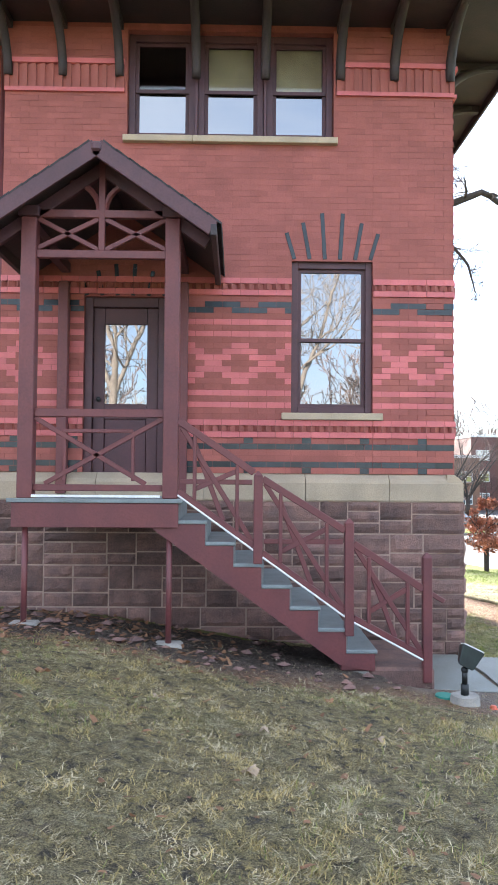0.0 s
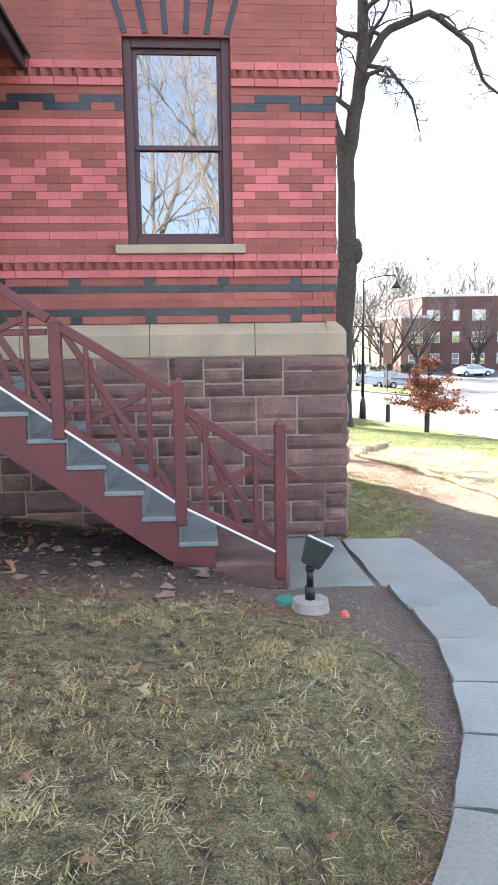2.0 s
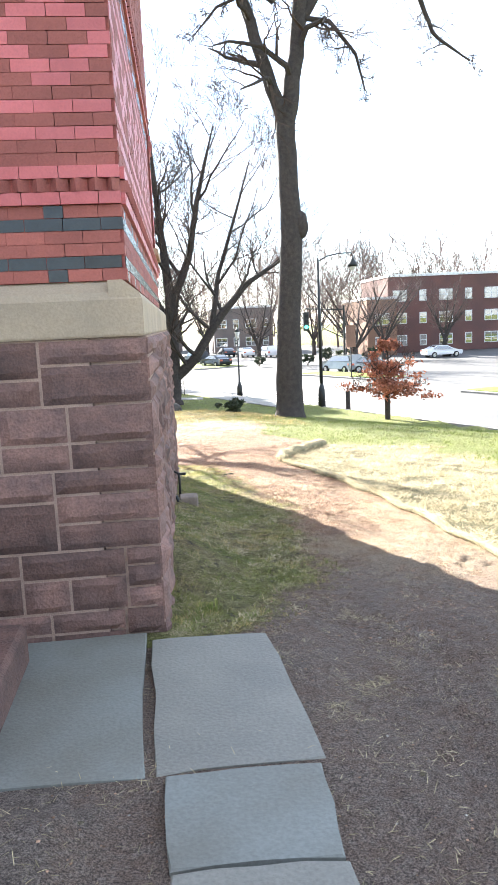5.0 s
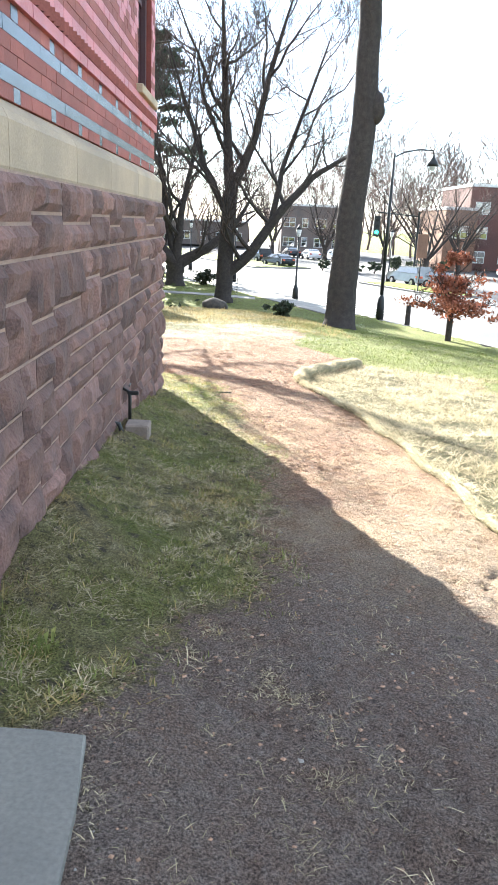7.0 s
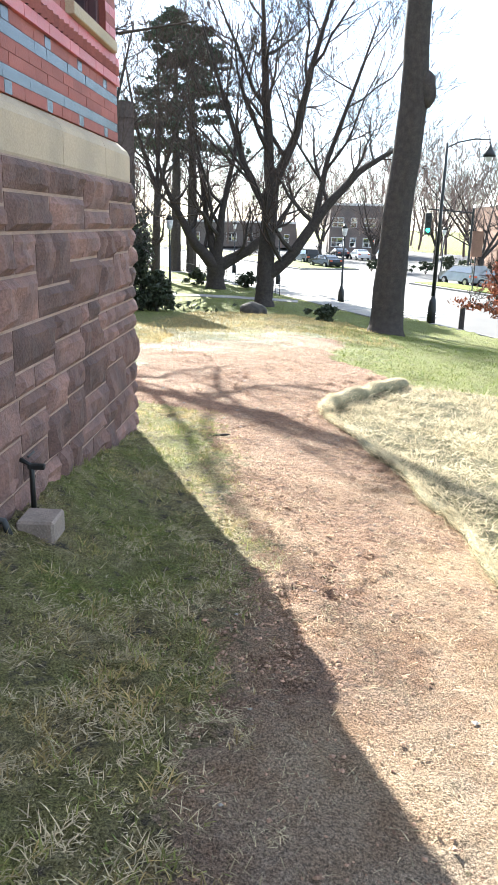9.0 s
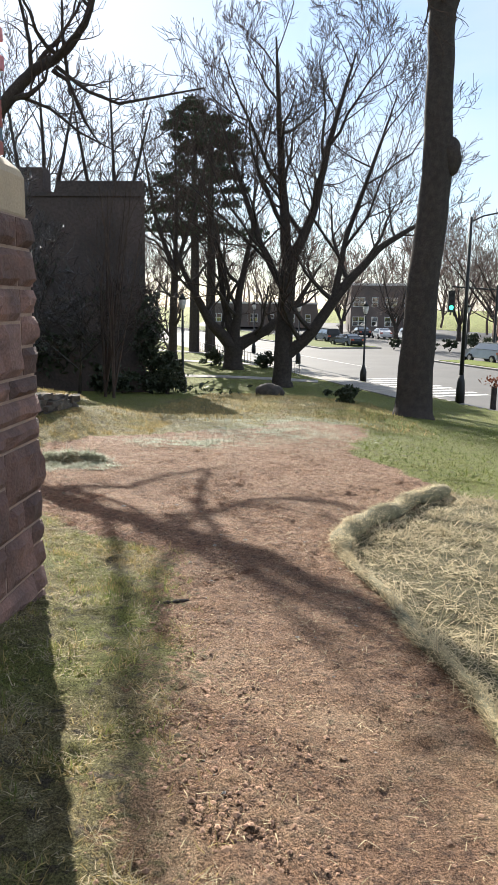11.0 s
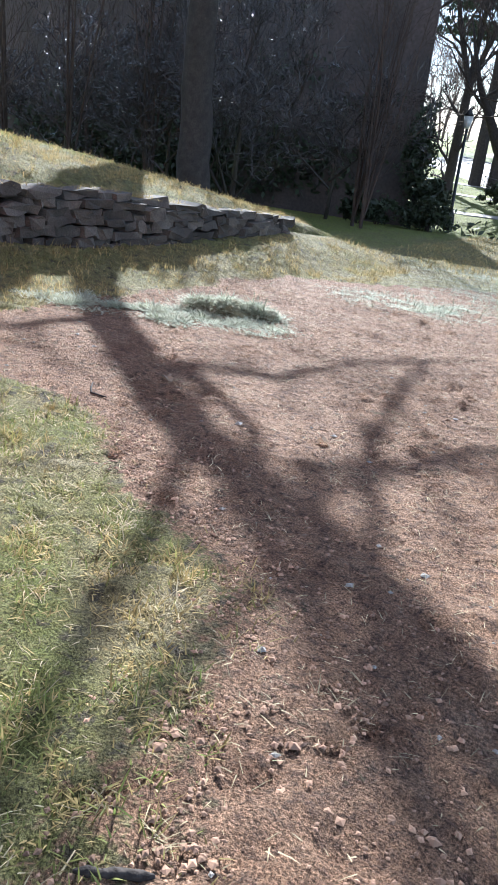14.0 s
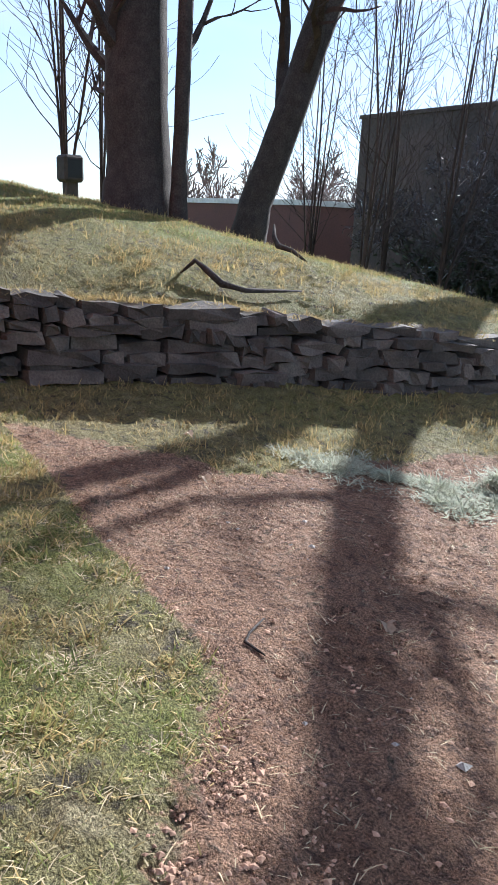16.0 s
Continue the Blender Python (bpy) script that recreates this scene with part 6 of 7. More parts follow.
# ---- cars ----
def car(x, y, turn, paint, label, suv=False):
    z = -3.84
    ob = empty("car", (x, y, z), label=label, category="car")
    ob.rotation_euler = (0, 0, radians(turn))
    L, W, H = (4.6, 1.85, 1.7) if suv else (4.7, 1.82, 1.45)
    if suv:
        side = [(-2.25, 0.35), (2.2, 0.35), (2.3, 0.7), (2.2, 1.0), (1.2, 1.1), (0.55, 1.62), (-1.9, H), (-2.25, 1.1), (-2.3, 0.7)]
        cab = [(0.98, 1.12), (0.48, 1.56), (-1.85, 1.6), (-2.1, 1.12)]
    else:
        side = [(-2.3, 0.33), (2.25, 0.33), (2.35, 0.6), (2.2, 0.82), (1.15, 0.95), (0.35, 1.4), (-0.9, H), (-1.75, 1.05), (-2.3, 0.98), (-2.36, 0.65)]
        cab = [(1.0, 0.97), (0.3, 1.34), (-0.9, 1.38), (-1.6, 1.03)]
    bm = bmesh.new()
    a = [[bm.verts.new((px, s * W / 2 * (0.97 if pz < 1.05 else 0.8), pz)) for px, pz in side] for s in (-1, 1)]
    bm.faces.new(a[0])
    bm.faces.new(a[1][::-1])
    k = len(side)
    for i in range(k):
        bm.faces.new((a[0][i], a[1][i], a[1][(i + 1) % k], a[0][(i + 1) % k]))
    bmesh.ops.bevel(bm, geom=list(bm.edges), offset=0.05, segments=2, affect="EDGES")
    part("body", bm, paint, ob, smooth=False)
    for s in (-1, 1):
        bm = bmesh.new()
        bm.faces.new([bm.verts.new((px, s * (W / 2 * (0.985 if pz < 1.15 else 0.83)) + s * 0.012, pz)) for px, pz in cab])
        r = bmesh.ops.extrude_face_region(bm, geom=list(bm.faces))
        bmesh.ops.translate(bm, vec=(0, -s * 0.03, 0), verts=[e for e in r["geom"] if isinstance(e, bmesh.types.BMVert)])
        part("side_window", bm, FARGLASS, ob)
        for px in (-1.4, 1.42):
            bm = bmesh.new()
            bmesh.ops.create_cone(bm, cap_ends=True, segments=18, radius1=0.34, radius2=0.34, depth=0.22, matrix=pose(px, s * (W / 2 - 0.09), 0.34, 90, 0, 0))
            wheel = part("wheel", bm, TYRE, ob)
            bm = bmesh.new()
            bmesh.ops.create_cone(bm, cap_ends=True, segments=14, radius1=0.2, radius2=0.2, depth=0.03, matrix=pose(px, s * (W / 2 + 0.025), 0.34, 90, 0, 0))
            part("rim", bm, CHROME, wheel)
        boxed("headlight", (2.2, 2.33, s * 0.62 - 0.2, s * 0.62 + 0.2, 0.62, 0.76), MILK, ob)
        boxed("tail_light", (-2.36, -2.24, s * 0.66 - 0.16, s * 0.66 + 0.16, 0.75, 0.92), ORANGEPLASTIC, ob)
    barred("rear_window", (-2.12 if suv else -1.62, 0, 1.14 if suv else 1.08), (-1.93 if suv else -1.02, 0, 1.6 if suv else 1.4), 1.3, 0.03, FARGLASS, ob, up=(0, 0, 1), edge=0)


car(35.2, 91, 8, CARWHITE, "white sedan parked in the lot")
car(19.2, 74.2, 115, CARGREY, "silver sport utility car with a dark rear window", True)
car(8.6, 95, 118, CARDARK, "dark sedan turning out of the street")
car(6.6, 104, 113, CARDARK, "dark car driving off up the street", True)
car(14.5, 117, 100, CARWHITE, "white car parked beyond the hedge")
car(12, 121, 100, CARDARK, "dark car parked beyond the hedge")
car(17.5, 113, 100, CARWHITE, "white van parked beyond the hedge", True)
car(21.5, 73, 5, CARGREY, "silver car half hidden by the young oak")


# ---- buildings ----
def apartment(x0, x1, y, base, storeys, mat, label, depth=14, bays=6):
    ob = empty("apartment_building", label=label, category="building")
    top = base + storeys * 3.0 + 1.2
    boxed("wall", (x0, x1, y, y + depth, base, top), mat, ob)
    boxed("parapet", (x0 - 0.1, x1 + 0.1, y - 0.1, y + depth + 0.1, top, top + 0.35), TRIMWHITE, ob, "pale coping")
    for s in range(storeys):
        for k in range(bays):
            c = x0 + (k + 0.5) * (x1 - x0) / bays
            w = 1.9 if k % 2 == 0 else 1.0
            z = base + 0.9 + s * 3.0
            win = boxed("window", (c - w / 2, c + w / 2, y - 0.08, y - 0.002, z, z + 1.5), TRIMWHITE, ob)
            n = 2 if w > 1.5 else 1
            for i in range(n):
                for j in range(2):
                    boxed("pane", (c - w / 2 + 0.1 + i * (w - 0.1) / n, c - w / 2 + (i + 1) * (w - 0.1) / n, y - 0.1, y - 0.082, z + 0.1 + j * 0.7, z + 0.7 + j * 0.7), FARGLASS, win)
    return ob


apartment(33, 62, 105, -3.8, 3, FARBRICK, "dark brown brick apartment block with white windows", bays=9)
apartment(29.0, 32.9, 101, -3.8, 2, FARTAN, "low tan brick wing of the apartment block", bays=1)
apartment(11, 21, 132, -3.5, 2, FARGREY, "low grey-brown building beyond the street", bays=4)
apartment(-14, 6, 150, -3.5, 1, FARGREY, "low flat building far up the street", bays=6)
apartment(-52, -36, 50, -3.0, 1, FARBRICK, "low flat brick building beyond the bank", bays=0)
dark = empty("neighbour_house", label="dark shaded brick building with a flat parapet roof", category="building")


def slab(name, corners, z0, z1, mat, parent, label=""):
    """An upright block over any plan."""
    bm = bmesh.new()
    lo = [bm.verts.new((x, y, z0)) for x, y in corners]
    hi = [bm.verts.new((x, y, z1)) for x, y in corners]
    bm.faces.new(lo[::-1])
    bm.faces.new(hi)
    for i in range(len(lo)):
        k = (i + 1) % len(lo)
        bm.faces.new((lo[i], lo[k], hi[k], hi[i]))
    return part(name, bm, mat, parent, label)


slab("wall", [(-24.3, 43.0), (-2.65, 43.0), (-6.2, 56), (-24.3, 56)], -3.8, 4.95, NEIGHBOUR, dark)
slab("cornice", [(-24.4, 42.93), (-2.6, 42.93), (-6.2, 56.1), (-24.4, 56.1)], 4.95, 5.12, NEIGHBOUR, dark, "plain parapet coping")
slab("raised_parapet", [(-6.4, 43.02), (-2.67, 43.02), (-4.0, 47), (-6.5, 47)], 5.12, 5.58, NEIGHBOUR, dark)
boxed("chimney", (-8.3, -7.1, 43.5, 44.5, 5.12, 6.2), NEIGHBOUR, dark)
tagged(crown_of("ivy", (-13.5, 42.9, -1.4), (7.5, 0.35, 2.6), 9000, 0.16, BUSH, 400, dark), kind="stuff")

for ex, ey, tall, wide in ((-2.3, 42.2, 4.6, 1.0), (-1.5, 41.6, 2.0, 0.9)):
    ez = h1(ex, ey)
    ever = empty("evergreen", label="dark evergreen by the corner of the brick building", category="shrub", group="corner evergreens")
    v, f = limb_mesh([([(ex, ey, ez - 0.1), (ex, ey, ez + tall * 0.85)], [0.09, 0.02])], 6)
    arrays_mesh("stem", v, f, BARK, ever)
    for k in range(5):
        q = k / 5
        tagged(crown_of("foliage", (ex, ey, ez + tall * (0.18 + 0.72 * q)), (wide * (1.0 - 0.7 * q), wide * (1.0 - 0.7 * q), tall * 0.16), 700, 0.1, BUSH, 500 + k + int(tall * 10), ever, 0.8), kind="stuff")

# small cabinet on the bank
cab = empty("utility_cabinet", label="dark grey utility cabinet on a pedestal behind the bank", category="cabinet")
cz = h1(-11, 22.4)
boxed("pedestal", (-11.2, -10.95, 22.28, 22.52, cz - 0.1, cz + 0.5), FIELDSTONE, cab, edge=0.02)
boxed("body", (-11.3, -10.85, 22.2, 22.6, cz + 0.48, cz + 0.98), FIELDSTONE, cab, edge=0.05)
boxed("panel", (-11.22, -10.84, 22.25, 22.55, cz + 0.56, cz + 0.9), IRON, cab, "dark panel")


# ---- dry-stone wall at the bank ----
stone_wall = empty("dry_stone_wall", label="low dry-stone retaining wall of dark flat stones", category="wall", kind="structure")
r = random.Random(7)
wall_stones = []
for row in range(11):
    y = 15.3 + r.uniform(0, 0.3)
    while y < 24.6:
        w = r.choice((0.14, 0.2, 0.28, 0.36, 0.5)) * r.uniform(0.8, 1.2)
        c = y + w / 2
        top = float(wall_crest(c)) + 0.05
        t = r.uniform(0.085, 0.14)
        z = top - row * 0.095 + r.uniform(-0.02, 0.02)
        if z > h1(float(wall_x(c)) + 0.45, c) - 0.08:
            wall_stones.append((c, w, z, t, row))
        y += w + r.uniform(0.0, 0.03)
for c, w, z, t, row in wall_stones:
    x = float(wall_x(c)) + 0.08 + row * 0.012 + r.uniform(-0.04, 0.04)
    v, f = [], []
    dep = r.uniform(0.22, 0.34)
    slant = float(wall_x(c + 0.3) - wall_x(c - 0.3)) / 0.6
    for sx in (-1, 1):
        for sy, sz in ((-1, -1), (-0.4, -1.08), (0.4, -1), (1, -0.9), (1, 0.9), (0.4, 1.05), (-0.4, 1), (-1, 0.9)):
            k = 1.0 if sx < 0 else 0.9
            v.append((x + sx * dep / 2 + sy * w / 2 * slant + r.uniform(-0.03, 0.03), c + sy * w / 2 * k + r.uniform(-0.015, 0.015), z - t / 2 + sz * t / 2 * k + r.uniform(-0.022, 0.022)))
    f = [tuple(range(7, -1, -1)), tuple(range(8, 16))] + [(i, (i + 1) % 8, (i + 1) % 8 + 8, i + 8) for i in range(8)]
    mesh_from("stone", v, f, FIELDSTONE, stone_wall)

# ---- boulder, straw roll, mats ----
bz = h1(2.68, 42.9)
bm = bmesh.new()
bmesh.ops.create_icosphere(bm, subdivisions=3, radius=1.0, matrix=Matrix.Translation((2.68, 42.9, bz + 0.12)) @ Matrix.Diagonal((0.62, 0.5, 0.4, 1)))
for v in bm.verts:
    v.co += v.normal * (noise.noise(v.co * 2.2) * 0.1 + noise.noise(v.co * 7) * 0.03)
tagged(part("boulder", bm, FIELDSTONE, None, smooth=True), "rounded grey-brown boulder on the lawn", "boulder")

rng = np.random.default_rng(23)


def spread(n, x0, x1, y0, y1, keep):
    """n random places in a rectangle, thinned by keep(x, y) from 0 to 1."""
    x, y = rng.uniform(x0, x1, n), rng.uniform(y0, y1, n)
    k = rng.random(n) < keep(x, y)
    return x[k], y[k]


def blades(name, x, y, z, long, wide, rise, mat, label, cat="grass", lift=0.0, parent=None):
    """Thin pointed blades: rise 0 lies flat, 1 stands."""
    n = len(x)
    a = rng.uniform(0, math.tau, n)
    tuft = np.clip(0.5 + wobble(x * 7.0 + 1, y * 6.0, 1.1), 0.0, 1.0)
    s = long * rng.uniform(0.5, 1.3, n) * (0.55 + 0.9 * tuft)
    up = np.clip(rise + rng.normal(0, 0.22, n), 0.04, 1.0)
    d = np.stack([np.cos(a) * np.sqrt(1 - up ** 2), np.sin(a) * np.sqrt(1 - up ** 2), up], 1)
    side = np.stack([-np.sin(a), np.cos(a), np.zeros(n)], 1) * (wide * rng.uniform(0.6, 1.4, n))[:, None]
    p = np.stack([x, y, z + lift], 1)
    mid = p + d * (s * 0.55)[:, None] + np.stack([0 * s, 0 * s, s * 0.04], 1)
    tip = p + d * s[:, None] - np.stack([0 * s, 0 * s, s * 0.03], 1)
    v = np.stack([p - side, p + side, mid + side * 0.8, tip, mid - side * 0.8], 1).reshape(-1, 3)
    i = np.arange(n)[:, None] * 5
    f = np.concatenate([i + np.array((0, 1, 2, 4))], 0)
    tri = i + np.array((4, 2, 3))
    me = bpy.data.meshes.new(name)
    me.vertices.add(len(v))
    me.vertices.foreach_set("co", v.astype(np.float32).ravel())
    loops = np.concatenate([f.ravel(), tri.ravel()]).astype(np.int32)
    me.loops.add(len(loops))
    me.loops.foreach_set("vertex_index", loops)
    me.polygons.add(2 * n)
    me.polygons.foreach_set("loop_start", np.concatenate([np.arange(n) * 4, n * 4 + np.arange(n) * 3]).astype(np.int32))
    me.update(calc_edges=True)
    me.materials.append(mat)
    ob = new(name, me)
    ob.parent = parent
    return tagged(ob, label, cat, kind="stuff") if parent is None else ob


def patchy(x, y, s=1.0):
    return np.clip(0.55 + wobble(x * s + 3, y * s, 0.9) * 0.6 + wobble(y * 2.3 * s, x * 2.1 * s + 5, 0.5), 0.08, 1)


def grassy(x, y):
    return cover(x, y)[0] * patchy(x, y) * np.clip(0.75 + wobble(x * 5.1, y * 5.7 + 2, 0.8), 0.15, 1)


LAWN = [(-3.2, 2.4, 1.2, 6.9, 330000), (-6, -3.2, 2, 8.5, 9000), (2.58, 4.1, 8.3, 15.2, 170000), (-1.5, 3.5, 15.2, 17.8, 170000)]
for x0, x1, y0, y1, n in LAWN:
    x, y = spread(n, x0, x1, y0, y1, grassy)
    inside = (x < SX + 0.03) & (y > 8.3) & (y < SN + 0.03)
    x, y = x[~inside], y[~inside]
    z = height(x, y)
    m = rng.random(len(x))
    g = cover(x, y)[1]
    pale = 0.33 + 0.18 * (y < 8) + 0.22 * (y > 8.2) * (y < 13) + wobble(x * 1.1 + 2, y * 1.3, 0.25) + wobble(y * 4.7, x * 4.1 + 1, 0.35)
    kinds = np.where(m < pale, 0, np.where(m < pale + 0.14 - 0.11 * (y < 8) + 0.4 * g + wobble(x * 0.8, y * 0.8, 0.25), 2, 1))
    for k, mat, nm, lab, rise, long in ((0, STRAW, "straw_wisps", "bleached dry grass stems lying on the turf", 0.14, 0.05), (1, BLADE_DRY, "dry_grass", "flattened dull winter grass", 0.4, 0.042), (2, BLADE_GREEN, "green_grass", "short green grass among dead stems", 0.6, 0.036)):
        q = kinds == k
        blades(nm, x[q], y[q], z[q] - 0.004, long * 1.05, 0.0021 if k else 0.0016, rise, mat, lab)
x, y = spread(90000, 2.6, 4.6, 7.2, 13.0, lambda a, b: np.clip(wobble(a * 2.6 + 4, b * 2.2, 1.0) + wobble(b * 6.1, a * 5.3, 0.6) - 0.12, 0, 1) * ramp(4.6, 3.4, a) * (1 - cover(a, b)[0]))
blades("straw_wisps", x, y, height(x, y) - 0.002, 0.03, 0.0012, 0.2, STRAW, "sparse dead grass on the bare soil")
# bank and verges, coarser with distance
x, y = spread(260000, -7.5, 1.5, 16.0, 26.5, lambda a, b: grassy(a, b) * ((a < wall_x(b) - 0.25) | (a > wall_x(b) + 0.35)))
z = height(x, y)
m = rng.random(len(x)) * 0.6 + 0.68 * (np.clip(wall_x(y) - x - 1.0, 0, 1.5) / 1.5 * 0.55 + 0.12 * (x > wall_x(y)) + wobble(x * 1.3, y * 1.1, 0.2))
blades("bank_grass", x[m < 0.68], y[m < 0.68], z[m < 0.68] - 0.004, 0.07, 0.0028, 0.55, BLADE_DRY, "dead grass on the bank and verge")
blades("bank_grass", x[m >= 0.68], y[m >= 0.68], z[m >= 0.68] - 0.004, 0.05, 0.0026, 0.5, BLADE_GREEN, "mossy green grass on the bank")
y = rng.uniform(15.4, 25.5, 24000)
x = wall_x(y) - 0.02 + rng.normal(0, 0.09, len(y))
z = wall_crest(y) + 0.03
k = rng.random(len(y)) < patchy(x, y, 1.4) ** 2
blades("bank_grass", x[k], y[k], z[k], 0.09, 0.003, 0.35, BLADE_DRY, "dead grass hanging over the stone wall")
x, y = spread(70000, 4.5, 13, 8, 34, lambda a, b: cover(a, b)[0] * patchy(a, b, 0.4))
blades("lawn_grass", x, y, height(x, y) - 0.004, 0.06, 0.006, 0.5, BLADE_LAWN, "fresh green lawn grass")

x, y = spread(60000, -6, 7, 26.5, 44, lambda a, b: cover(a, b)[0] * patchy(a, b, 0.7) * (a > wall_x(b)))
blades("verge_grass", x, y, height(x, y) - 0.004, 0.1, 0.006, 0.5, BLADE_DRY, "pale winter grass beside the far path")
# straw over the right-hand slope and strewn on the dirt
x, y = spread(100000, 4.2, 8.6, 7.5, 19.4, lambda a, b: cover(a, b)[2] * patchy(a, b, 1.3))
blades("straw_cover", x, y, height(x, y), 0.13, 0.0026, 0.22, STRAW, "loose bleached straw spread over the slope", "straw", 0.006)
x, y = spread(60000, -1.2, 5.4, 4.0, 24, lambda a, b: (1 - cover(a, b)[0]) * patchy(a, b, 1.7) * ((a > 2.62) | (b < 8.2) | (b > 15.3)))
blades("straw_bits", x, y, height(x, y), 0.042, 0.0014, 0.06, STRAW, "bits of straw trodden into the dirt", "straw", 0.004)
for cx, cy, sx, sy, n in ((3.6, 25.0, 1.9, 2.4, 16000), (2.4, 22.6, 1.1, 0.7, 7000), (3.0, 27.2, 1.6, 0.8, 7000), (4.7, 28.2, 1.3, 0.9, 7000), (0.25, 19.1, 0.4, 0.16, 5000), (0.7, 19.42, 0.55, 0.22, 7000), (1.35, 19.72, 0.55, 0.26, 8000), (1.25, 20.15, 0.5, 0.2, 5000)):
    x, y = cx + rng.normal(0, 0.45, n) * sx, cy + rng.normal(0, 0.45, n) * sy
    k = rng.random(n) < patchy(x, y, 2.2) ** 1.6
    x, y = x[k], y[k]
    blades("ground_matting", x, y, height(x, y), 0.075, 0.0035, 0.16, NET, "pale grey-green tufts of matting on the dirt", "matting", 0.01)

bm = bmesh.new()
bmesh.ops.create_icosphere(bm, subdivisions=4, radius=1.0, matrix=Matrix.Translation((1.28, 20.05, h1(1.28, 20.05) + 0.02)) @ Matrix.Rotation(0.35, 4, "Z") @ Matrix.Diagonal((0.4, 0.16, 0.075, 1)))
for v in bm.verts:
    v.co += v.normal * (noise.noise(v.co * 7) * 0.06 + noise.noise(v.co * 22) * 0.035)
heap = tagged(part("folded_mat", bm, ROLL, None, smooth=True), "heap of folded straw matting on the dirt", "matting")
a = rng.uniform(0, math.tau, 2600)
q = np.sqrt(rng.random(2600))
x, y = 1.28 + 0.42 * q * np.cos(a) - 0.05 * q * np.sin(a), 20.05 + 0.14 * q * np.cos(a) + 0.17 * q * np.sin(a)
blades("tuft", x, y, height(x, y) + 0.02 + 0.09 * np.sqrt(1 - q * q), 0.09, 0.0035, 0.25, NET, "", parent=heap)
roll = empty("straw_roll", label="netted straw erosion roll bent across the slope", category="straw roll")
line = [(5.75, 19.3), (5.3, 18.5), (4.85, 17.5), (4.45, 16.6), (4.62, 15.8), (4.88, 14.6), (5.1, 13.4), (5.22, 12.0), (5.32, 10.0), (5.5, 8.0), (5.6, 6.0)]
bm = bmesh.new()
pts, rad = [], []
for i, ((xa, ya), (xb, yb)) in enumerate(zip(line, line[1:])):
    for k in range(6):
        x, y = xa + (xb - xa) * k / 6, ya + (yb - ya) * k / 6
        rr = (0.085 if y > 16.4 else 0.035) * (1 + 0.12 * math.sin(y * 9))
        pts.append((x + 0.03 * math.sin(y * 5), y, h1(x, y) + rr * 0.7))
        rad.append(rr)
tube(bm, pts, rad, 10)
part("core", bm, ROLL, roll, smooth=True)
p = np.array(pts)
i = rng.integers(0, len(p) - 1, 14000)
f = rng.random((14000, 1))
c = p[i] * (1 - f) + p[i + 1] * f
a = rng.uniform(-0.4, math.pi + 0.4, 14000)
rr = np.array(rad)[i]
blades("loose_straw", c[:, 0] + np.cos(a) * rr, c[:, 1] + rng.normal(0, 0.03, 14000), c[:, 2] + np.sin(a) * rr, 0.05, 0.002, 0.2, STRAW, "", parent=roll)

# ---- clods, pebbles, leaves ----
OCT = np.array([(1, 0, 0), (0, 1, 0), (-1, 0, 0), (0, -1, 0), (0, 0, 0.8), (0, 0, -0.8)], float)
OCTF = np.array([(0, 1, 4), (1, 2, 4), (2, 3, 4), (3, 0, 4), (1, 0, 5), (2, 1, 5), (3, 2, 5), (0, 3, 5)])


def pebbles(name, x, y, size, mat, label, cat):
    n = len(x)
    s = np.minimum(size * rng.gamma(2.0, 0.5, n), size * 2.4)
    v = OCT[None] * s[:, None, None] * rng.uniform(0.6, 1.4, (n, 6, 1)) * np.array((1, 1, 0.5))
    a = rng.uniform(0, math.tau, n)
    ca, sa = np.cos(a)[:, None], np.sin(a)[:, None]
    v = np.stack([v[..., 0] * ca - v[..., 1] * sa, v[..., 0] * sa + v[..., 1] * ca, v[..., 2]], -1)
    v += np.stack([x, y, height(x, y) + s * 0.25], 1)[:, None]
    f = OCTF[None] + 6 * np.arange(n)[:, None, None]
    tagged(arrays_mesh(name, v.reshape(-1, 3), f.reshape(-1, 3), mat), label, cat, kind="stuff")


free = lambda a, b: (1 - cover(a, b)[0]) * (1 - cover(a, b)[2]) * ((a > 2.62) | (b < 8.2) | (b > 15.3))
x, y = spread(70000, -1.0, 5.2, 8.2, 22, lambda a, b: free(a, b) * (0.25 + 0.75 * patchy(a, b, 1.9)))
pebbles("soil_clods", x, y, 0.0045, CLOD, "small crumbs of red-brown soil on the path", "soil")
beside = lambda a, b, w: free(a, b) * np.exp(-((a - np.interp(b, EDGE_Y, EDGE_X) - 0.2) / w) ** 2) * np.clip(0.6 + wobble(a * 2.2, b * 2.0 + 3, 0.8), 0.1, 1)
x, y = spread(110000, 1.6, 4.8, 11.0, 17.9, lambda a, b: beside(a, b, 0.42))
pebbles("soil_clods", x, y, 0.005, CLOD, "loose clods along the edge of the grass", "soil")
x, y = spread(9000, 1.6, 4.8, 12.0, 17.9, lambda a, b: beside(a, b, 0.3))
pebbles("soil_clods", x, y, 0.0072, CLOD, "lumps of turned earth along the edge of the grass", "soil")
x, y = spread(9000, -1.5, 4.6, 14.5, 22, lambda a, b: free(a, b) * np.clip(wobble(a * 1.9 + 1, b * 2.3, 1.0), 0, 1))
pebbles("soil_clods", x, y, 0.006, CLOD, "scattered larger clods of turned earth", "soil")
x, y = spread(2500, 2.0, 4.8, 4.0, 9.5, free)
pebbles("soil_clods", x, y, 0.0035, CLOD, "small crumbs of grey soil by the flags", "soil")
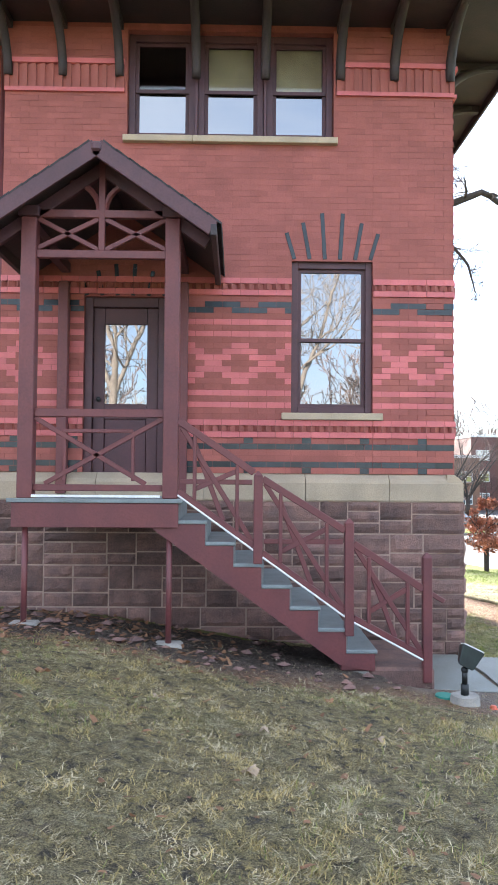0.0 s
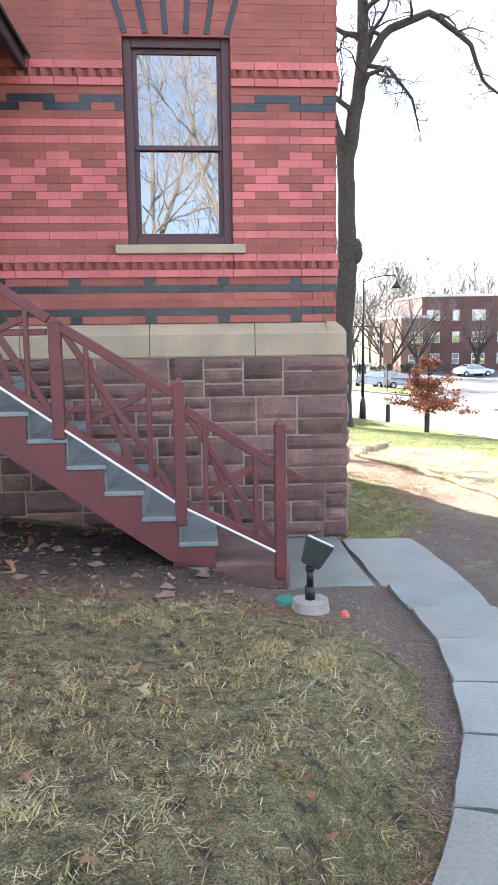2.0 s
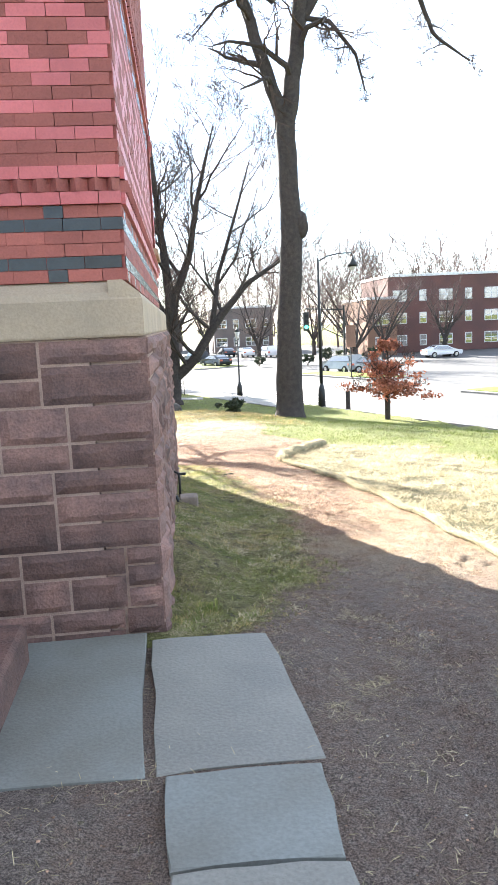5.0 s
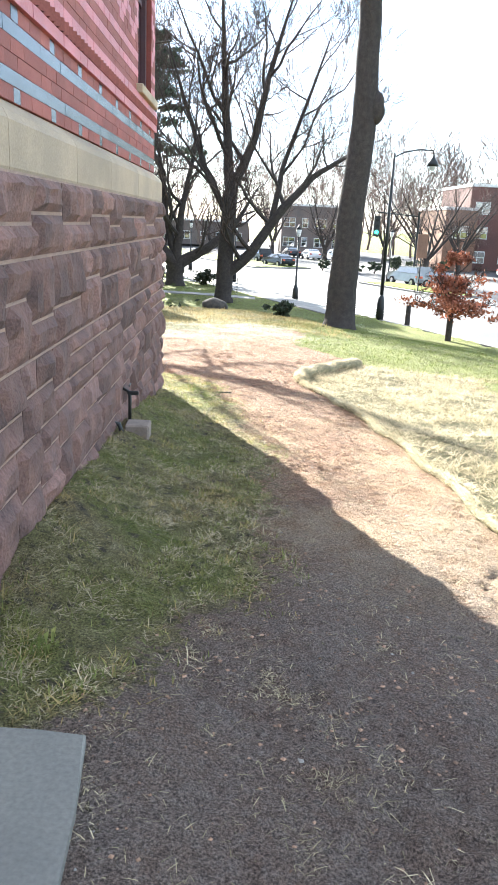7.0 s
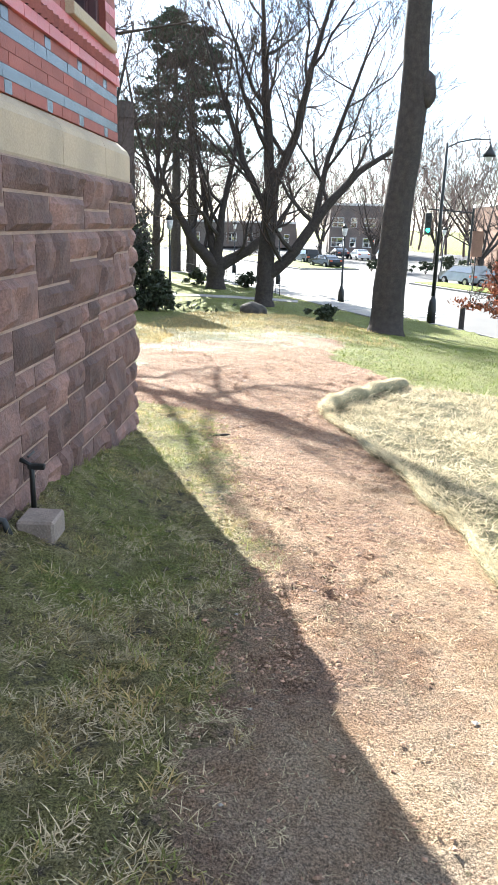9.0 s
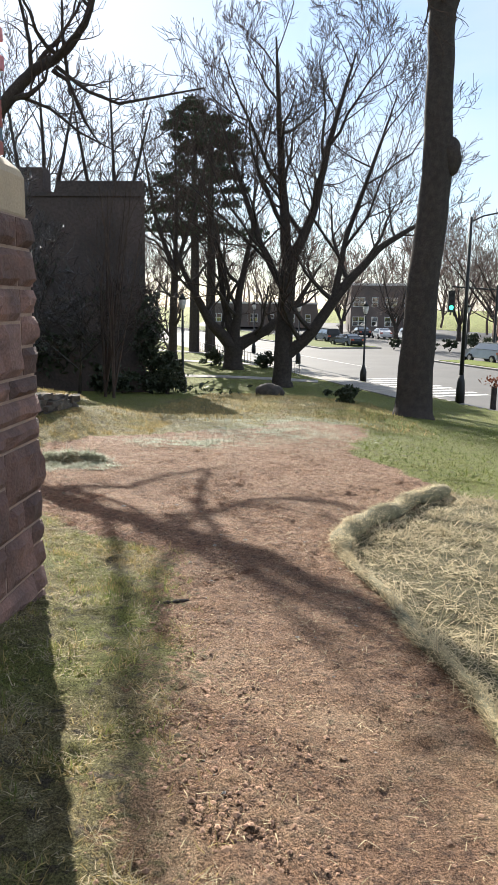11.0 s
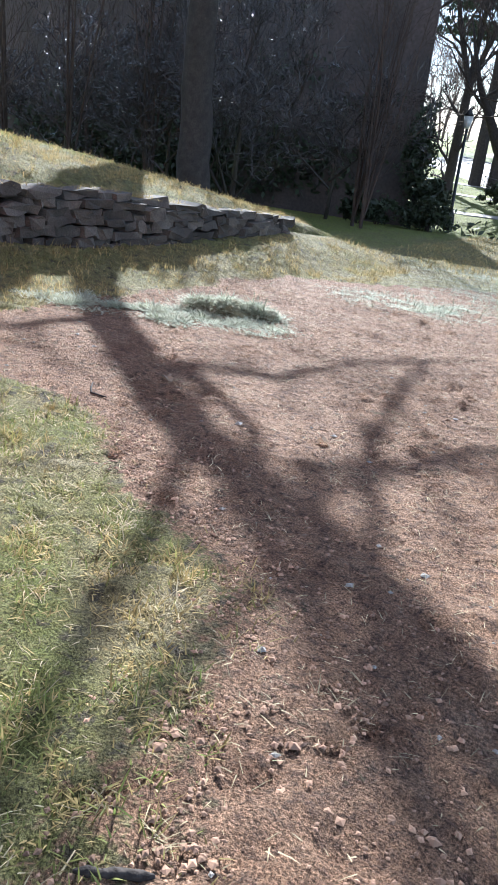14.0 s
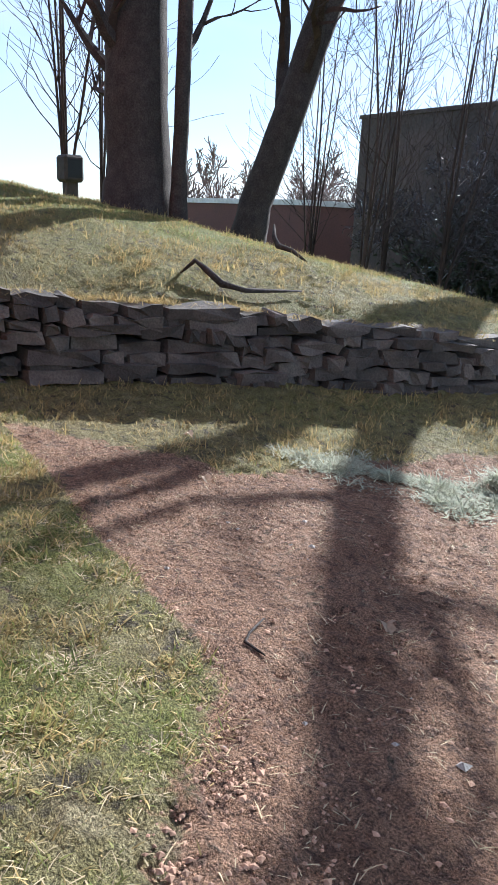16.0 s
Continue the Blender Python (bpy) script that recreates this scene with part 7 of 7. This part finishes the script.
x, y = spread(420, 0.6, 4.6, 14.8, 19.5, lambda a, b: free(a, b) * np.clip(wobble(a * 1.1, b * 1.2 + 1, 1.2) + 0.3, 0.05, 1))
pebbles("pebbles", x, y, 0.009, CONCRETE, "flat pale stones scattered in the red dirt", "pebble")
x, y = spread(700, -1, 5, 4.5, 22, free)
pebbles("pebbles", x, y, 0.006, CONCRETE, "scattered pale pebbles on the path", "pebble")
x, y = spread(150, -2.6, 1.4, 6.2, 8.3, lambda a, b: np.ones_like(a))
pebbles("rubble", x, y, 0.035, STONE, "broken brownstone rubble under the porch", "rubble")


def lobed_leaf(x, y, s, turn, mat, label):
    bm = bmesh.new()
    z = h1(x, y) + 0.012
    ring = []
    for k in range(18):
        a = k * math.tau / 18
        q = s * (0.62 + 0.38 * abs(math.sin(a * 2.5))) * (1.0 if k % 2 else 0.75)
        ring.append(bm.verts.new((x + math.cos(a + turn) * q, y + math.sin(a + turn) * q * 0.7, z + 0.02 * math.sin(a * 2 + turn))))
    c = bm.verts.new((x, y, z + 0.006))
    for k in range(18):
        bm.faces.new((c, ring[k], ring[(k + 1) % 18]))
    tagged(part("leaf", bm, mat), label, "leaf", "fallen leaves")


for x, y, s, m in ((0.08, 3.8, 0.055, PALELEAF), (0.18, 4.55, 0.045, PALELEAF), (0.1, 3.84, 0.04, PALELEAF), (-0.93, 6.94, 0.07, LEAF), (-0.42, 6.3, 0.07, LEAF), (-1.3, 5.2, 0.06, LEAF), (-0.5, 5.0, 0.05, PALELEAF), (0.9, 4.7, 0.045, PALELEAF), (-1.7, 5.6, 0.06, LEAF), (0.7, 5.6, 0.05, LEAF), (1.1, 5.0, 0.04, PALELEAF), (1.9, 17.9, 0.05, PALELEAF), (0.2, 18.2, 0.06, PALELEAF), (-0.6, 18.6, 0.05, PALELEAF), (3.0, 17.6, 0.05, PALELEAF)):
    lobed_leaf(x, y, s, x * 7, m, "curled pale oak leaf lying on the grass" if m is PALELEAF else "brown dead leaf lying on the turf")
x, y = spread(1300, -2.8, 1.2, 6.0, 8.35, lambda a, b: np.clip(0.9 - 0.5 * (a + 1.2), 0.05, 1))
blades("leaf_litter", x, y, height(x, y), 0.07, 0.02, 0.15, LEAF, "brown leaf litter gathered under the porch", "leaves", 0.005)
x, y = spread(260, -3.0, 2.2, 1.5, 6.6, lambda a, b: np.ones_like(a))
blades("leaf_litter", x, y, height(x, y), 0.05, 0.014, 0.12, LEAF, "scattered dead leaves on the lawn", "leaves", 0.01)

weed = empty("weed", label="low green weed growing beside the flagstones", category="plant")
wz = h1(2.86, 8.75)
for k in range(14):
    a = k * 2.4
    q = Vector((2.86 + math.cos(a) * 0.03, 8.75 + math.sin(a) * 0.03, wz))
    e = Vector((2.86 + math.cos(a) * (0.035 + 0.018 * (k % 3)), 8.75 + math.sin(a) * (0.035 + 0.018 * (k % 3)), wz + 0.025 + 0.012 * (k % 4)))
    sd = Vector((-math.sin(a), math.cos(a), 0)) * 0.009
    bm = bmesh.new()
    m = q.lerp(e, 0.55) + Vector((0, 0, 0.02))
    vs = [bm.verts.new(c) for c in (q, m - sd, e, m + sd)]
    bm.faces.new(vs)
    part("leaf", bm, BLADE_GREEN, weed)

# fallen twig on the bank
bm = bmesh.new()
tz = h1(-2.0, 19.9)
tube(bm, [(-1.85, 20.6, h1(-1.85, 20.6) + 0.06), (-1.9, 20.0, tz + 0.03), (-2.0, 19.8, tz + 0.08), (-2.2, 19.75, tz + 0.2), (-2.32, 19.72, tz + 0.26), (-2.42, 19.6, tz + 0.12)], [0.01, 0.024, 0.034, 0.03, 0.022, 0.01], 7)
tagged(part("fallen_branch", bm, BARK, None, smooth=True), "bent dead branch lying on the bank", "branch")
bm = bmesh.new()
bx, by = -3.35, 21.5
tube(bm, [(bx - 0.22, by + 0.1, h1(bx - 0.22, by + 0.1) + 0.3), (bx - 0.12, by + 0.03, h1(bx, by) + 0.17), (bx, by, h1(bx, by) + 0.08), (bx + 0.14, by + 0.1, h1(bx + 0.14, by + 0.1) + 0.07), (bx + 0.24, by + 0.24, h1(bx + 0.24, by + 0.24) + 0.0)], [0.012, 0.028, 0.036, 0.026, 0.012], 7)
tagged(part("fallen_branch", bm, BARK, None, smooth=True), "short forked dead branch on top of the bank", "branch")
bm = bmesh.new()
wx, wy = 1.75, 17.35
tube(bm, [(wx - 0.1, wy + 0.16, h1(wx - 0.1, wy + 0.16) + 0.01), (wx - 0.04, wy + 0.05, h1(wx - 0.04, wy + 0.05) + 0.012), (wx, wy, h1(wx, wy) + 0.012), (wx + 0.09, wy + 0.02, h1(wx + 0.09, wy + 0.02) + 0.01)], [0.003, 0.006, 0.007, 0.003], 6)
tagged(part("twig", bm, BARK, None, smooth=True), "thin bent twig lying on the red dirt", "twig")
# dark bar added in place of a short rut and its shade
bm = bmesh.new()
tube(bm, [(3.4 + k * 0.024, 15.0 + 0.011 * k, h1(3.4 + k * 0.024, 15.0 + 0.011 * k) + 0.006 + 0.003 * math.sin(k * 2.1)) for k in range(7)], [0.004, 0.011, 0.009, 0.013, 0.010, 0.012, 0.004], 8)
tagged(part("stick", bm, BARK, None, smooth=True), "short dark bar standing in for a shaded rut in the dirt path", "stick")

# ---- single bricks and stones of the house ----
def place_bricks(wall, singles):
    shared = {}
    for (x0, x1, y0, y1, z0, z1), c in singles:
        if c not in shared:
            me = bpy.data.meshes.new("brick")
            me.from_pydata([tuple(p - 0.5) for p in CUBE], [], [tuple(f) for f in CUBEF])
            me.materials.append(BRICKS[c])
            shared[c] = me
        ob = new("brick", shared[c])
        ob.parent = wall
        ob.location = ((x0 + x1) / 2, (y0 + y1) / 2, (z0 + z1) / 2)
        ob.scale = (x1 - x0, y1 - y0, z1 - z0)


place_bricks(wall_south, singles_s)
place_bricks(wall_east, singles_e)
ashlar(base_south, WEST, SX, -0.75, 1.068, True, SY, 3, 0.026)
ashlar(base_east, SY, SN, -1.25, 1.068, False, SX, 8, 0.05)

# the side wall stands a little off square to the front
skew = Matrix.Translation((EX, WY, 0)) @ Matrix.Rotation(radians(-1.25), 4, "Z") @ Matrix.Translation((-EX, -WY, 0))
for ob in (wall_east, base_east, side_window, side_table):
    ob.matrix_basis = skew @ ob.matrix_basis
